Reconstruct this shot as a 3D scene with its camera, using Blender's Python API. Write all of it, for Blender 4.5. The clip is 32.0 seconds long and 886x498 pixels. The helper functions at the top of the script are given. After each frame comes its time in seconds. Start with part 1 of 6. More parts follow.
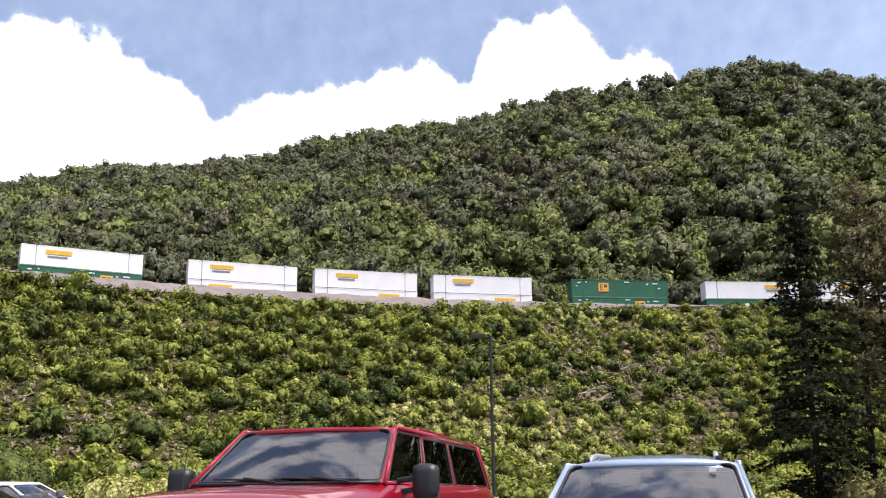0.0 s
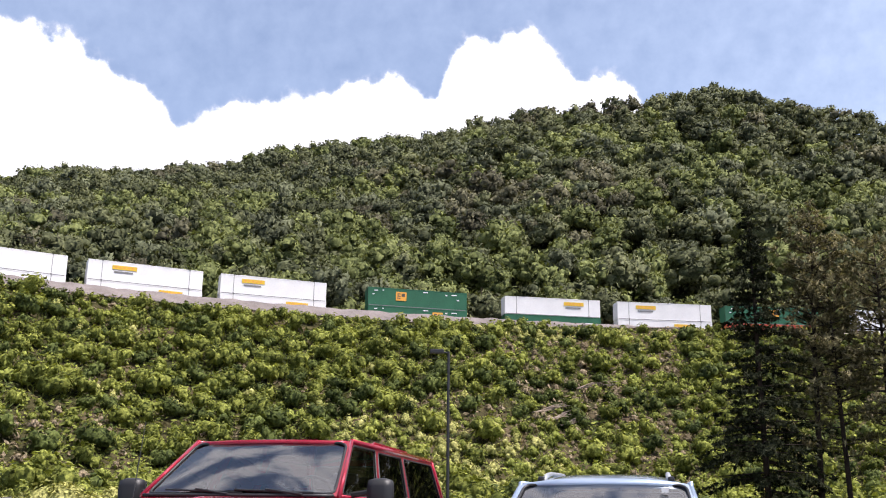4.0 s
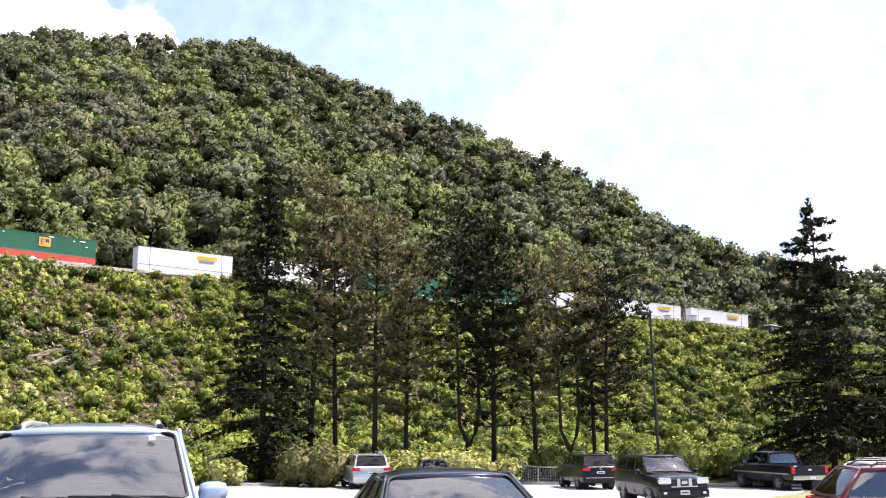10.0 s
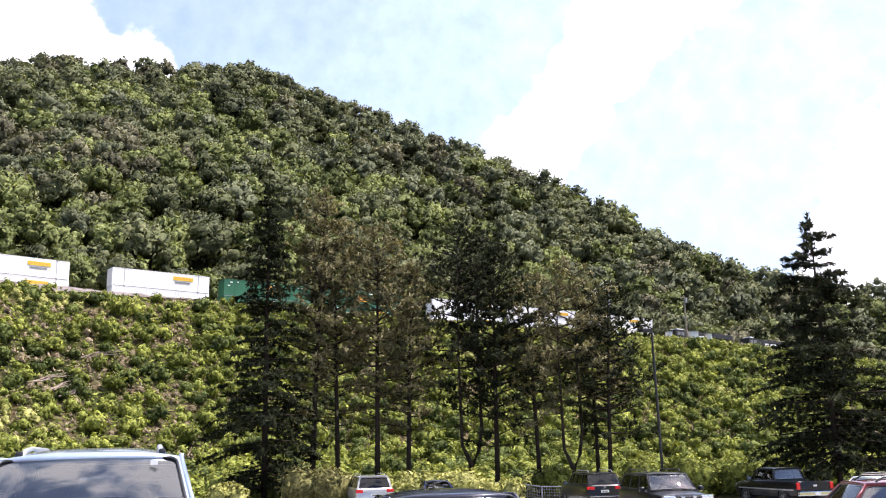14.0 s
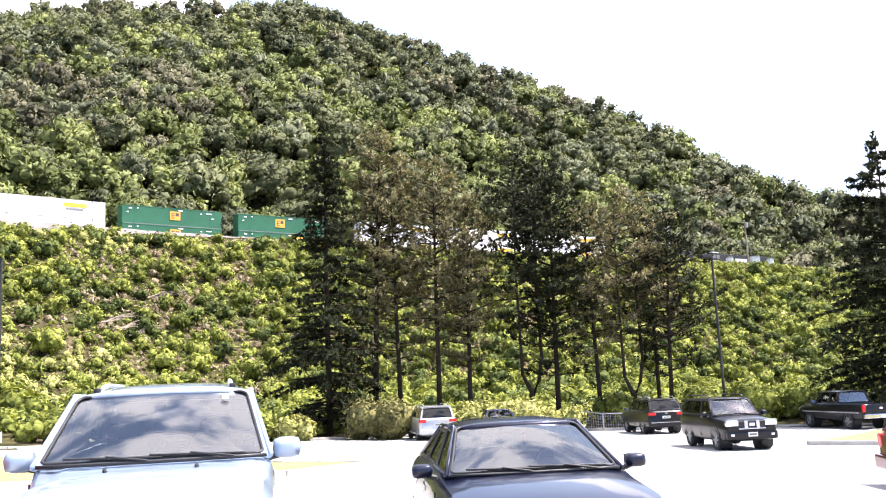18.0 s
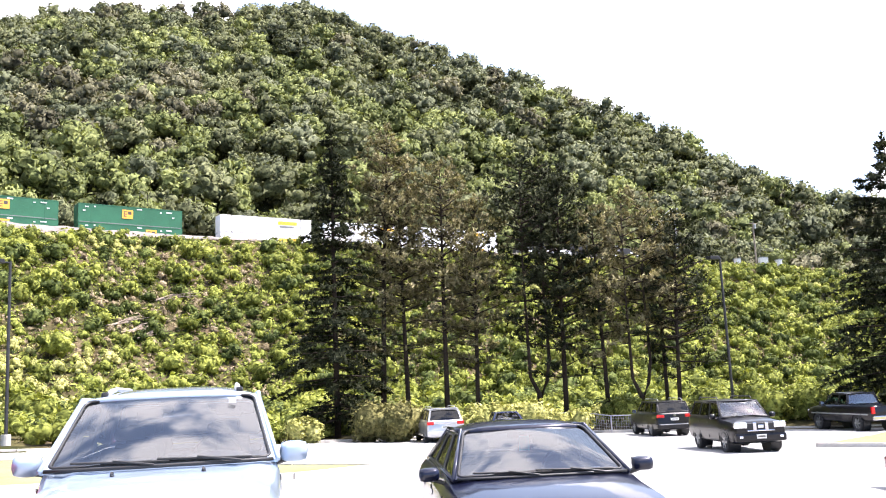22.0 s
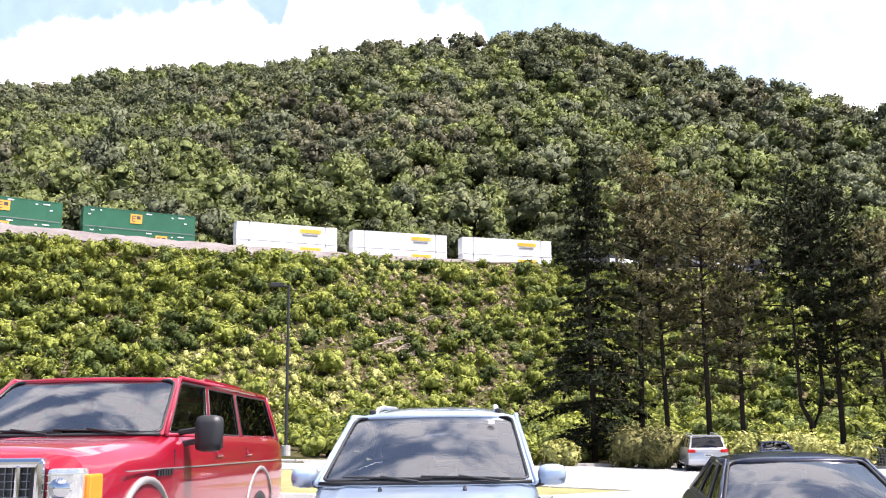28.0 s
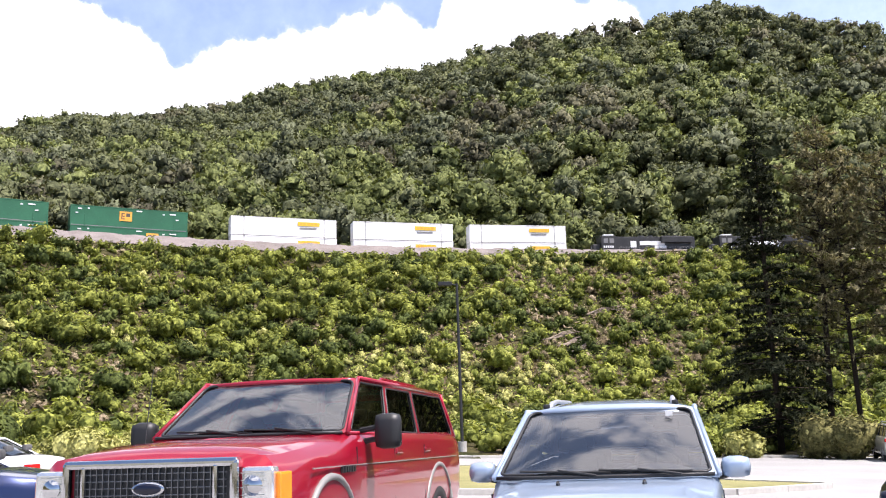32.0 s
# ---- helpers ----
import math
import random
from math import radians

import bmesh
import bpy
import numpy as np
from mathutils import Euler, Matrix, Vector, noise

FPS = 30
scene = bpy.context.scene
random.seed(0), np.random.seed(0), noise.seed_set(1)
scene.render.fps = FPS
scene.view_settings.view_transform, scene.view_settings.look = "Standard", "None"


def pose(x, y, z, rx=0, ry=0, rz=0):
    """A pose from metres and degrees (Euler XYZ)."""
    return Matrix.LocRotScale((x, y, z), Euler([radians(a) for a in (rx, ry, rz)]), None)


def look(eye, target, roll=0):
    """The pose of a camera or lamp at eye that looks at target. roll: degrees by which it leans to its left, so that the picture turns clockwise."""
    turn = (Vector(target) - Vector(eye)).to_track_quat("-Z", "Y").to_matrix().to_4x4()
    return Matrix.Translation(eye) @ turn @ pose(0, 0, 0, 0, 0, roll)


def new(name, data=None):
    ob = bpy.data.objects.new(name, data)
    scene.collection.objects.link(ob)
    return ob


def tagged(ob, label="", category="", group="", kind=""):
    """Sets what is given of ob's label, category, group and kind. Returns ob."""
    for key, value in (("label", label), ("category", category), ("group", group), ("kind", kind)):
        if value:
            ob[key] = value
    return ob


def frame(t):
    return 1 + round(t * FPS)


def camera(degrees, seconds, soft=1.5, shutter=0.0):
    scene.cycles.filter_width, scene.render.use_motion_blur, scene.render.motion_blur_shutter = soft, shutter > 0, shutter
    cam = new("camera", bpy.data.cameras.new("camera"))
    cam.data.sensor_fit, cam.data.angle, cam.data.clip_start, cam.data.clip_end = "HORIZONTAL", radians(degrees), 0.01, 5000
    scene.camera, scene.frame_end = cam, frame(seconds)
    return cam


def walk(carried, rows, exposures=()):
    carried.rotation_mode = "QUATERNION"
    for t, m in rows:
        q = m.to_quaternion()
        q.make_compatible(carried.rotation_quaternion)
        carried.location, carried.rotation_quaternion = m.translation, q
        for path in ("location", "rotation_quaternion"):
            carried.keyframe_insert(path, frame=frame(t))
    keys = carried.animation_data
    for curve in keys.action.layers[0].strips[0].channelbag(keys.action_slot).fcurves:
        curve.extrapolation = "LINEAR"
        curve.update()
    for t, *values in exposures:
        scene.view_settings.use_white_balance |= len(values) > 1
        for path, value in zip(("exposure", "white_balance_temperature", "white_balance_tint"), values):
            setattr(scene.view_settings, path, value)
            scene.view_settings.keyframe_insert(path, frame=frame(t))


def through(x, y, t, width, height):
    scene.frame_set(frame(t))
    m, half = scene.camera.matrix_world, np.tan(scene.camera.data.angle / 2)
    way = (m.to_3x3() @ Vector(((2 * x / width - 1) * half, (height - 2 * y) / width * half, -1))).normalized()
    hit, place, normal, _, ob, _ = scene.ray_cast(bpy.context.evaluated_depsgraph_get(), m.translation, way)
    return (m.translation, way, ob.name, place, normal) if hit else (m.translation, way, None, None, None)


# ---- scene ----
cam = camera(50.17, 32.0, soft=1.1)
PATH = [
    (0, pose(-0.064, 0.017, 1.540, 103.20, 1.06, 0.24)),
    (0.5, pose(-0.064, 0.018, 1.537, 103.49, 0.96, -0.58)),
    (1, pose(-0.063, 0.012, 1.538, 104.02, 0.34, -1.47)),
    (1.5, pose(-0.062, 0.016, 1.540, 104.11, 0.62, -1.76)),
    (2, pose(-0.060, 0.018, 1.540, 104.24, 0.59, -2.20)),
    (2.5, pose(-0.064, 0.022, 1.542, 104.25, 0.61, -2.02)),
    (3, pose(-0.059, 0.024, 1.539, 104.39, 0.35, -2.27)),
    (3.5, pose(-0.065, 0.007, 1.540, 104.03, -0.01, -2.50)),
    (5.5, pose(-0.079, -0.053, 1.542, 104.34, -0.36, -2.43)),
    (6, pose(-0.074, -0.070, 1.547, 104.37, -0.63, -5.68)),
    (6.5, pose(-0.026, -0.038, 1.552, 103.37, 0.79, -15.48)),
    (7, pose(0.011, 0.000, 1.545, 101.19, 2.12, -24.33)),
    (7.5, pose(0.032, -0.005, 1.549, 101.12, 0.60, -29.65)),
    (8, pose(0.036, 0.018, 1.543, 100.03, 1.37, -30.84)),
    (8.5, pose(0.037, 0.039, 1.548, 101.31, 1.73, -31.68)),
    (9, pose(0.038, 0.030, 1.544, 100.58, 0.81, -31.42)),
    (9.5, pose(0.036, 0.022, 1.545, 100.60, 0.74, -31.26)),
    (10, pose(0.038, 0.015, 1.545, 100.86, 0.63, -31.39)),
    (10.5, pose(0.034, 0.011, 1.546, 101.18, 0.90, -31.10)),
    (11, pose(0.040, 0.011, 1.550, 101.10, 0.97, -31.02)),
    (11.5, pose(0.039, 0.031, 1.552, 101.44, 1.17, -31.21)),
    (12, pose(0.035, 0.029, 1.553, 101.67, 1.35, -31.28)),
    (12.5, pose(0.039, 0.015, 1.552, 101.61, 1.33, -31.43)),
    (13, pose(0.036, 0.007, 1.553, 101.67, 1.77, -31.38)),
    (13.5, pose(0.035, 0.013, 1.550, 101.96, 1.43, -31.31)),
    (15.5, pose(0.018, 0.008, 1.545, 102.08, 1.64, -30.80)),
    (16, pose(0.002, -0.015, 1.526, 101.17, 1.82, -30.01)),
    (16.5, pose(0.012, -0.017, 1.533, 98.44, 2.45, -28.51)),
    (17, pose(0.023, -0.001, 1.544, 98.48, 2.25, -28.33)),
    (17.5, pose(0.018, 0.001, 1.551, 98.44, 1.49, -27.93)),
    (18, pose(0.006, -0.005, 1.540, 98.09, 2.50, -27.60)),
    (18.5, pose(0.003, -0.022, 1.546, 98.39, 2.27, -27.55)),
    (19, pose(0.011, -0.023, 1.549, 98.19, 2.06, -27.49)),
    (19.5, pose(0.011, -0.009, 1.543, 97.45, 2.45, -26.60)),
    (20, pose(0.004, -0.015, 1.553, 97.94, 2.55, -26.05)),
    (20.5, pose(-0.007, -0.000, 1.553, 97.83, 2.39, -26.82)),
    (21, pose(0.006, -0.001, 1.550, 97.61, 2.08, -25.72)),
    (21.5, pose(0.020, 0.001, 1.551, 98.07, 2.71, -26.34)),
    (22, pose(0.016, -0.007, 1.555, 98.22, 2.58, -27.13)),
    (22.5, pose(0.007, -0.015, 1.559, 98.66, 2.35, -27.19)),
    (23, pose(0.018, -0.006, 1.553, 98.95, 2.18, -28.21)),
    (23.5, pose(0.025, 0.007, 1.563, 98.63, 2.31, -28.63)),
    (24, pose(0.006, -0.003, 1.559, 98.86, 2.51, -28.72)),
    (24.5, pose(0.016, 0.008, 1.560, 98.97, 2.33, -28.19)),
    (26.5, pose(0.015, 0.020, 1.563, 100.04, 1.18, -18.19)),
    (27, pose(0.008, 0.029, 1.558, 99.07, 1.77, -15.51)),
    (27.5, pose(0.008, 0.024, 1.563, 99.39, 1.37, -13.47)),
    (28, pose(0.010, 0.003, 1.570, 99.99, 0.89, -11.90)),
    (28.5, pose(-0.002, 0.007, 1.564, 99.02, 0.78, -8.17)),
    (29, pose(0.001, 0.012, 1.564, 99.33, 0.76, -7.70)),
    (29.5, pose(0.002, 0.000, 1.561, 99.82, 0.50, -7.71)),
    (30, pose(0.000, 0.002, 1.562, 99.89, 0.14, -7.54)),
    (30.5, pose(-0.005, 0.003, 1.564, 100.13, 0.15, -6.25)),
    (31, pose(-0.004, 0.002, 1.565, 99.41, 0.88, -5.25)),
    (31.5, pose(-0.007, -0.004, 1.571, 100.53, 1.46, -3.89)),
    (32, pose(0.007, -0.003, 1.566, 99.98, 2.15, -1.56)),
]
EXPOSURE = [(0, 0.55), (5.5, 0.6), (7.4, 1.35), (8.2, 1.35), (9, 1.15), (13.5, 1.1), (15.5, 0.85), (16.1, 0.9), (16.9, 1.75), (24.5, 1.8), (27, 1.45), (28.5, 1.25), (30, 1.05), (32, 0.95)]
EXPOSURE = [(t, stops, 6280, 20) for t, stops in EXPOSURE]
walk(cam, PATH, EXPOSURE)

# ---- sky and sun ----
SUN_AZ, SUN_EL = 118.0, 63.0   # degrees clockwise from +y, above the horizon
world = bpy.data.worlds.new("sky")
scene.world = world
world.use_nodes = True
wn = world.node_tree.nodes
sky = wn.new("ShaderNodeTexSky")
sky.sky_type = "NISHITA"
sky.sun_disc = False
sky.sun_elevation, sky.sun_rotation = radians(SUN_EL), radians(SUN_AZ)
sky.air_density, sky.dust_density, sky.ozone_density = 1.0, 1.0, 1.5
wn["Background"].inputs["Strength"].default_value = 0.10
world.node_tree.links.new(sky.outputs[0], wn["Background"].inputs["Color"])
sun_data = bpy.data.lights.new("sun", "SUN")
sun_data.energy, sun_data.angle, sun_data.color = 5.0, radians(0.55), (1.0, 0.95, 0.86)
sun = new("sun", sun_data)
_a, _e = radians(SUN_AZ), radians(SUN_EL)
sun.matrix_world = look((200 * math.sin(_a) * math.cos(_e), 200 * math.cos(_a) * math.cos(_e), 200 * math.sin(_e)), (0, 0, 0))

# ---- materials ----
def material(name):
    m = bpy.data.materials.new(name)
    m.use_nodes = True
    return m, m.node_tree.nodes, m.node_tree.links, m.node_tree.nodes["Principled BSDF"]


def ramp(nodes, links, source, stops):
    r = nodes.new("ShaderNodeValToRGB")
    while len(r.color_ramp.elements) < len(stops):
        r.color_ramp.elements.new(0.5)
    for e, (p, c) in zip(r.color_ramp.elements, stops):
        e.position, e.color = p, (*c, 1)
    links.new(source, r.inputs["Fac"])
    return r.outputs["Color"]


def noise_tex(nodes, links, scale, detail=4.0, rough=0.55, coords="Object"):
    tc = nodes.new("ShaderNodeTexCoord")
    n = nodes.new("ShaderNodeTexNoise")
    n.inputs["Scale"].default_value, n.inputs["Detail"].default_value, n.inputs["Roughness"].default_value = scale, detail, rough
    links.new(tc.outputs[coords], n.inputs["Vector"])
    return n.outputs["Fac"]


def mix_rgb(nodes, links, fac, a, b, kind="MIX"):
    m = nodes.new("ShaderNodeMix")
    m.data_type, m.blend_type = "RGBA", kind
    for socket, v in ((m.inputs["Factor"], fac), (m.inputs["A"], a), (m.inputs["B"], b)):
        if isinstance(v, (int, float)):
            socket.default_value = v
        elif isinstance(v, tuple):
            socket.default_value = (*v, 1)
        else:
            links.new(v, socket)
    return m.outputs["Result"]


def bump(nodes, links, height, strength, distance, shader):
    b = nodes.new("ShaderNodeBump")
    b.inputs["Strength"].default_value, b.inputs["Distance"].default_value = strength, distance
    links.new(height, b.inputs["Height"])
    links.new(b.outputs["Normal"], shader.inputs["Normal"])


def surface(name, dark, light, scale, rough=0.8, metal=0.0, fine=0.0, relief=0.0, coat=0.0, spec=0.5):
    """Two colours mottled at two scales, with fine relief."""
    m, n, l, p = material(name)
    a = noise_tex(n, l, scale)
    b = noise_tex(n, l, scale * 9)
    c = mix_rgb(n, l, 0.4, a, b)
    l.new(ramp(n, l, c, [(0.3, dark), (0.7, light)]), p.inputs["Base Color"])
    p.inputs["Roughness"].default_value, p.inputs["Metallic"].default_value = rough, metal
    p.inputs["Coat Weight"].default_value, p.inputs["Coat Roughness"].default_value = coat, 0.03
    p.inputs["Specular IOR Level"].default_value = spec
    if relief:
        bump(n, l, noise_tex(n, l, fine or scale * 12), 0.6, relief, p)
    return m


def plain(name, color, rough=0.5, metal=0.0, coat=0.0):
    m, n, l, p = material(name)
    v = noise_tex(n, l, 3.0)
    dark = tuple(x * 0.86 for x in color)
    l.new(ramp(n, l, v, [(0.35, dark), (0.65, color)]), p.inputs["Base Color"])
    p.inputs["Roughness"].default_value, p.inputs["Metallic"].default_value = rough, metal
    p.inputs["Coat Weight"].default_value, p.inputs["Coat Roughness"].default_value = coat, 0.03
    return m


def foliage(name, dark, light, patch=0.09, through=0.16, gap_scale=2.6):
    """Leaves: colour changes from plant to plant and from leaf to leaf, with dark gaps painted in; some light comes
    through.
    """
    m, n, l, p = material(name)
    tree = noise_tex(n, l, patch, 2.0)
    g = n.new("ShaderNodeNewGeometry")
    f = mix_rgb(n, l, 0.25, tree, g.outputs["Random Per Island"])
    c = ramp(n, l, f, [(0.34, dark), (0.66, light)])
    # Shade between the leaves, put into the colour as fine dark mottling.
    fine = noise_tex(n, l, gap_scale, 3.0, 0.65)
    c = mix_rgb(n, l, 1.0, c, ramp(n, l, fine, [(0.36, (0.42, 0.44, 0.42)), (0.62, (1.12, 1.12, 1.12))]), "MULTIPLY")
    l.new(c, p.inputs["Base Color"])
    p.inputs["Roughness"].default_value = 0.62
    p.inputs["Specular IOR Level"].default_value = 0.05
    t = n.new("ShaderNodeBsdfTranslucent")
    l.new(mix_rgb(n, l, 1.0, c, (1.0, 1.0, 0.55), "MULTIPLY"), t.inputs["Color"])
    s = n.new("ShaderNodeMixShader")
    s.inputs["Fac"].default_value = through
    l.new(p.outputs[0], s.inputs[1])
    l.new(t.outputs[0], s.inputs[2])
    l.new(s.outputs[0], n["Material Output"].inputs["Surface"])
    return m


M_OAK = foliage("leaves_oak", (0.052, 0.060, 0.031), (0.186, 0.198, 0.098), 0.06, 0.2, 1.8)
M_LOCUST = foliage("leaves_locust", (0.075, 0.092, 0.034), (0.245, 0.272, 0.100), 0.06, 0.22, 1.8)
# Greyer than the other leaves, in place of haze over the far woods.
M_GREY_GREEN = foliage("leaves_grey_green", (0.060, 0.068, 0.040), (0.198, 0.214, 0.126), 0.06, 0.2, 1.8)
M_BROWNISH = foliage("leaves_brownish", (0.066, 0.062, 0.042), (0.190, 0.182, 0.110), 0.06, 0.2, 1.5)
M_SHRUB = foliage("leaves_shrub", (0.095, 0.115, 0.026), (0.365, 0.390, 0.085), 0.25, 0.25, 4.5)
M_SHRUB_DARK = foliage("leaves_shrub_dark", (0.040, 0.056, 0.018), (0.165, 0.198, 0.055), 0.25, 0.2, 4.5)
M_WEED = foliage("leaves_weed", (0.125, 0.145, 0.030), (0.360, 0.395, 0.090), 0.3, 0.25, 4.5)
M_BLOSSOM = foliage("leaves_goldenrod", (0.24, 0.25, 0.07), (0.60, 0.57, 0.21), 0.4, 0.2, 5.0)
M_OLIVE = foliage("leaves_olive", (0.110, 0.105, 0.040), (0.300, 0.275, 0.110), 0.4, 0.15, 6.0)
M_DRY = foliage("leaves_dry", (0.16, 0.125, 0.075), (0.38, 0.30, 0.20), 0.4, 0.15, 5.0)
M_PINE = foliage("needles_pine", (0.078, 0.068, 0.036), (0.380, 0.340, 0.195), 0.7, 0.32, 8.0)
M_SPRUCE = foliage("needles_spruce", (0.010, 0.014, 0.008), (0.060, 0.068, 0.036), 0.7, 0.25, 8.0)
M_BARK = surface("bark", (0.014, 0.011, 0.009), (0.048, 0.036, 0.028), 1.6, 0.95, fine=14, relief=0.03, spec=0.1)
M_BRANCH = surface("dead_branch", (0.16, 0.12, 0.09), (0.34, 0.27, 0.21), 2.0, 0.9)
M_BALLAST = surface("ballast", (0.095, 0.08, 0.072), (0.24, 0.205, 0.19), 0.35, 0.95, fine=6, relief=0.12)
M_RAIL = surface("rail_steel", (0.10, 0.06, 0.045), (0.20, 0.13, 0.10), 0.8, 0.6, 0.5)
M_TIE = surface("tie_wood", (0.05, 0.04, 0.032), (0.11, 0.09, 0.075), 1.5, 0.95)

# ---- lie of the land ----
TRACK_POLY = (-7.443e-09, 9.2978e-06, -0.0023463, 0.226902, 148.86)
XL, XR = -75.0, 205.0
BEND, BEND_FROM = 0.0014, 90.0   # the curve tightens on the right


def track_y(x):
    """y of the track's centre line at x."""
    x = np.asarray(x, float)
    c = np.clip(x, XL, XR)
    slope = np.polyval(np.polyder(np.array(TRACK_POLY)), c)
    return np.polyval(TRACK_POLY, c) + slope * (x - c) - BEND * np.clip(x - BEND_FROM, 0, 130) ** 2


def track_slope(x):
    return np.polyval(np.polyder(np.array(TRACK_POLY)), np.clip(np.asarray(x, float), XL, XR)) - 2 * BEND * np.clip(np.asarray(x, float) - BEND_FROM, 0, 130)


TX = np.linspace(-420, 460, 3521)
TS = np.concatenate([[0], np.cumsum(np.hypot(np.diff(TX), np.diff(track_y(TX))))])
TS -= np.interp(0, TX, TS)


def track_at(s):
    """Place and heading (degrees) at s metres along the track; the rail's height falls to the right."""
    x = float(np.interp(s, TS, TX))
    return x, float(track_y(x)), float(rail_z(x)), math.degrees(math.atan(float(track_slope(x))))


def rail_z(x):
    x = np.asarray(x, float)
    return 25.7 - 0.015 * np.clip(x, -300, 300) - 0.000347 * np.clip(x - BEND_FROM, 0, 130) ** 2


def smooth(a, b, v):
    t = np.clip((v - a) / (b - a), 0, 1)
    return t * t * (3 - 2 * t)


def lot_z(x, y):
    """The car park: nearly flat, falling gently away and to the right."""
    x, y = np.asarray(x, float), np.asarray(y, float)
    g = np.interp(x, [-60, -2, 20, 70, 200], [0.5, 0.09, -0.9, -1.9, -2.0])
    return 0.12 - 0.01 * np.clip(y, -60, 80) + g


FAR_KERB = [(-60, 47), (-30, 45), (2.5, 45), (15.7, 48.8), (22, 49.2), (27.5, 47.8), (33.6, 43.6), (39.5, 37.0), (46, 30), (60, 20), (75, 5)]
RIDGE_AZ = [-60, -40, -26, -20, -13.5, -6.5, 0.7, 8, 15, 18, 21.6, 25, 28.7, 32.3, 35.8, 39.2, 42.6, 45.8, 48.9, 52, 56, 65, 80]
RIDGE_EL = [9.45, 12.85, 15.55, 17.1, 18.45, 20.0, 21.0, 22.6, 23.2, 23.35, 22.95, 21.85, 20.45, 19.15, 17.75, 16.25, 14.55, 12.4, 10.8, 10.2, 9.3, 7.4, 5.0]
RIDGE_D = [620, 620, 600, 570, 520, 480, 430, 385, 355, 345, 335, 330, 325, 320, 312, 305, 298, 292, 292, 300, 330, 400, 500]


def land_z(x, y):
    x, y = np.asarray(x, float), np.asarray(y, float)
    d = np.hypot(x, y)
    az = np.degrees(np.arctan2(x, y))
    q = (y - track_y(x)) * np.cos(np.arctan(track_slope(x)))
    zr = rail_z(x)
    ky = np.interp(x, [p[0] for p in FAR_KERB], [p[1] for p in FAR_KERB])
    inside = (y < ky) & (y > -25) & (np.abs(x) < 74)
    base = lot_z(x, y) + np.where(inside, -0.15, 0.08 + 0.5 * smooth(0.5, 6, y - ky))
    # embankment in front of the track
    u = -q
    berm = zr + 0.65 + 0.7 * smooth(105, 145, x)
    face = berm - 0.53 * (u - 9.5)
    front = np.maximum(base, face)
    h = np.clip(4 - np.abs(base - face), 0, 4)
    front = front + h * h / 16 + 0.8 * np.sin(x * 0.11 + 1.3 * np.sin(y * 0.07)) * smooth(11, 22, u) * smooth(75, 55, u)
    bed = np.where(u > 6, zr - 0.35 + (1.0 + 0.7 * smooth(105, 145, x)) * smooth(6.0, 9.0, u), zr - 0.35)
    z = np.where(u > 9.5, np.maximum(front, base), bed)
    # wooded hill behind the track
    D = np.interp(az, RIDGE_AZ, RIDGE_D)
    top = 1.55 + D * np.tan(np.radians(np.interp(az, RIDGE_AZ, RIDGE_EL))) - 11.0
    d0 = d - (q - 10.0)
    p = np.clip((q - 10.0) / np.maximum(D - d0, 20), 0, 3)
    rise = np.where(p < 1, p * (1 + 0.22 * (1 - p)), 1 - 0.35 * (p - 1))
    hill = zr + (top - zr) * rise + 2.2 * np.sin(x * 0.05 + y * 0.023) * smooth(0, 0.3, p) * smooth(1.0, 0.8, p)
    z = np.where(q > 10, np.maximum(hill, zr - 25), z)
    # land behind and beside the car park
    side = smooth(95, 120, np.abs(az))
    return z * (1 - side) + (lot_z(x, y) - 0.15) * side - 6 * smooth(900, 2500, d)


def mesh_arrays(name, verts, faces, mats, smooth_shade=False, index=None):
    """A mesh from arrays: verts (n, 3), faces (m, 3 or 4)."""
    me = bpy.data.meshes.new(name)
    verts, faces = np.asarray(verts, np.float32), np.asarray(faces, np.int32)
    k = faces.shape[1]
    me.vertices.add(len(verts))
    me.vertices.foreach_set("co", verts.ravel())
    me.loops.add(faces.size)
    me.loops.foreach_set("vertex_index", faces.ravel())
    me.polygons.add(len(faces))
    me.polygons.foreach_set("loop_start", np.arange(0, faces.size, k, dtype=np.int32))
    me.polygons.foreach_set("use_smooth", np.full(len(faces), smooth_shade))
    for m in mats:
        me.materials.append(m)
    if index is not None:
        me.polygons.foreach_set("material_index", np.asarray(index, np.int32))
    me.update(calc_edges=True)
    me.validate()
    return me


def grid_faces(n, m, closed=False):
    i, j = np.meshgrid(np.arange(n - 1), np.arange(m if closed else m - 1), indexing="ij")
    j2 = (j + 1) % m
    return np.stack([i * m + j, i * m + j2, (i + 1) * m + j2, (i + 1) * m + j], -1).reshape(-1, 4)


def ground_material():
    m, n, l, p = material("meadow_ground")
    a = noise_tex(n, l, 0.12, 5)
    b = noise_tex(n, l, 1.3, 5)
    c = ramp(n, l, a, [(0.36, (0.035, 0.042, 0.014)), (0.52, (0.075, 0.066, 0.030)), (0.68, (0.15, 0.112, 0.070))])
    d = ramp(n, l, b, [(0.35, (0.45, 0.45, 0.45)), (0.65, (1.0, 1.0, 1.0))])
    l.new(mix_rgb(n, l, 1.0, c, d, "MULTIPLY"), p.inputs["Base Color"])
    p.inputs["Roughness"].default_value, p.inputs["Specular IOR Level"].default_value = 0.95, 0.05
    bump(n, l, noise_tex(n, l, 3.0, 6), 0.8, 0.15, p)
    return m


M_GROUND = ground_material()
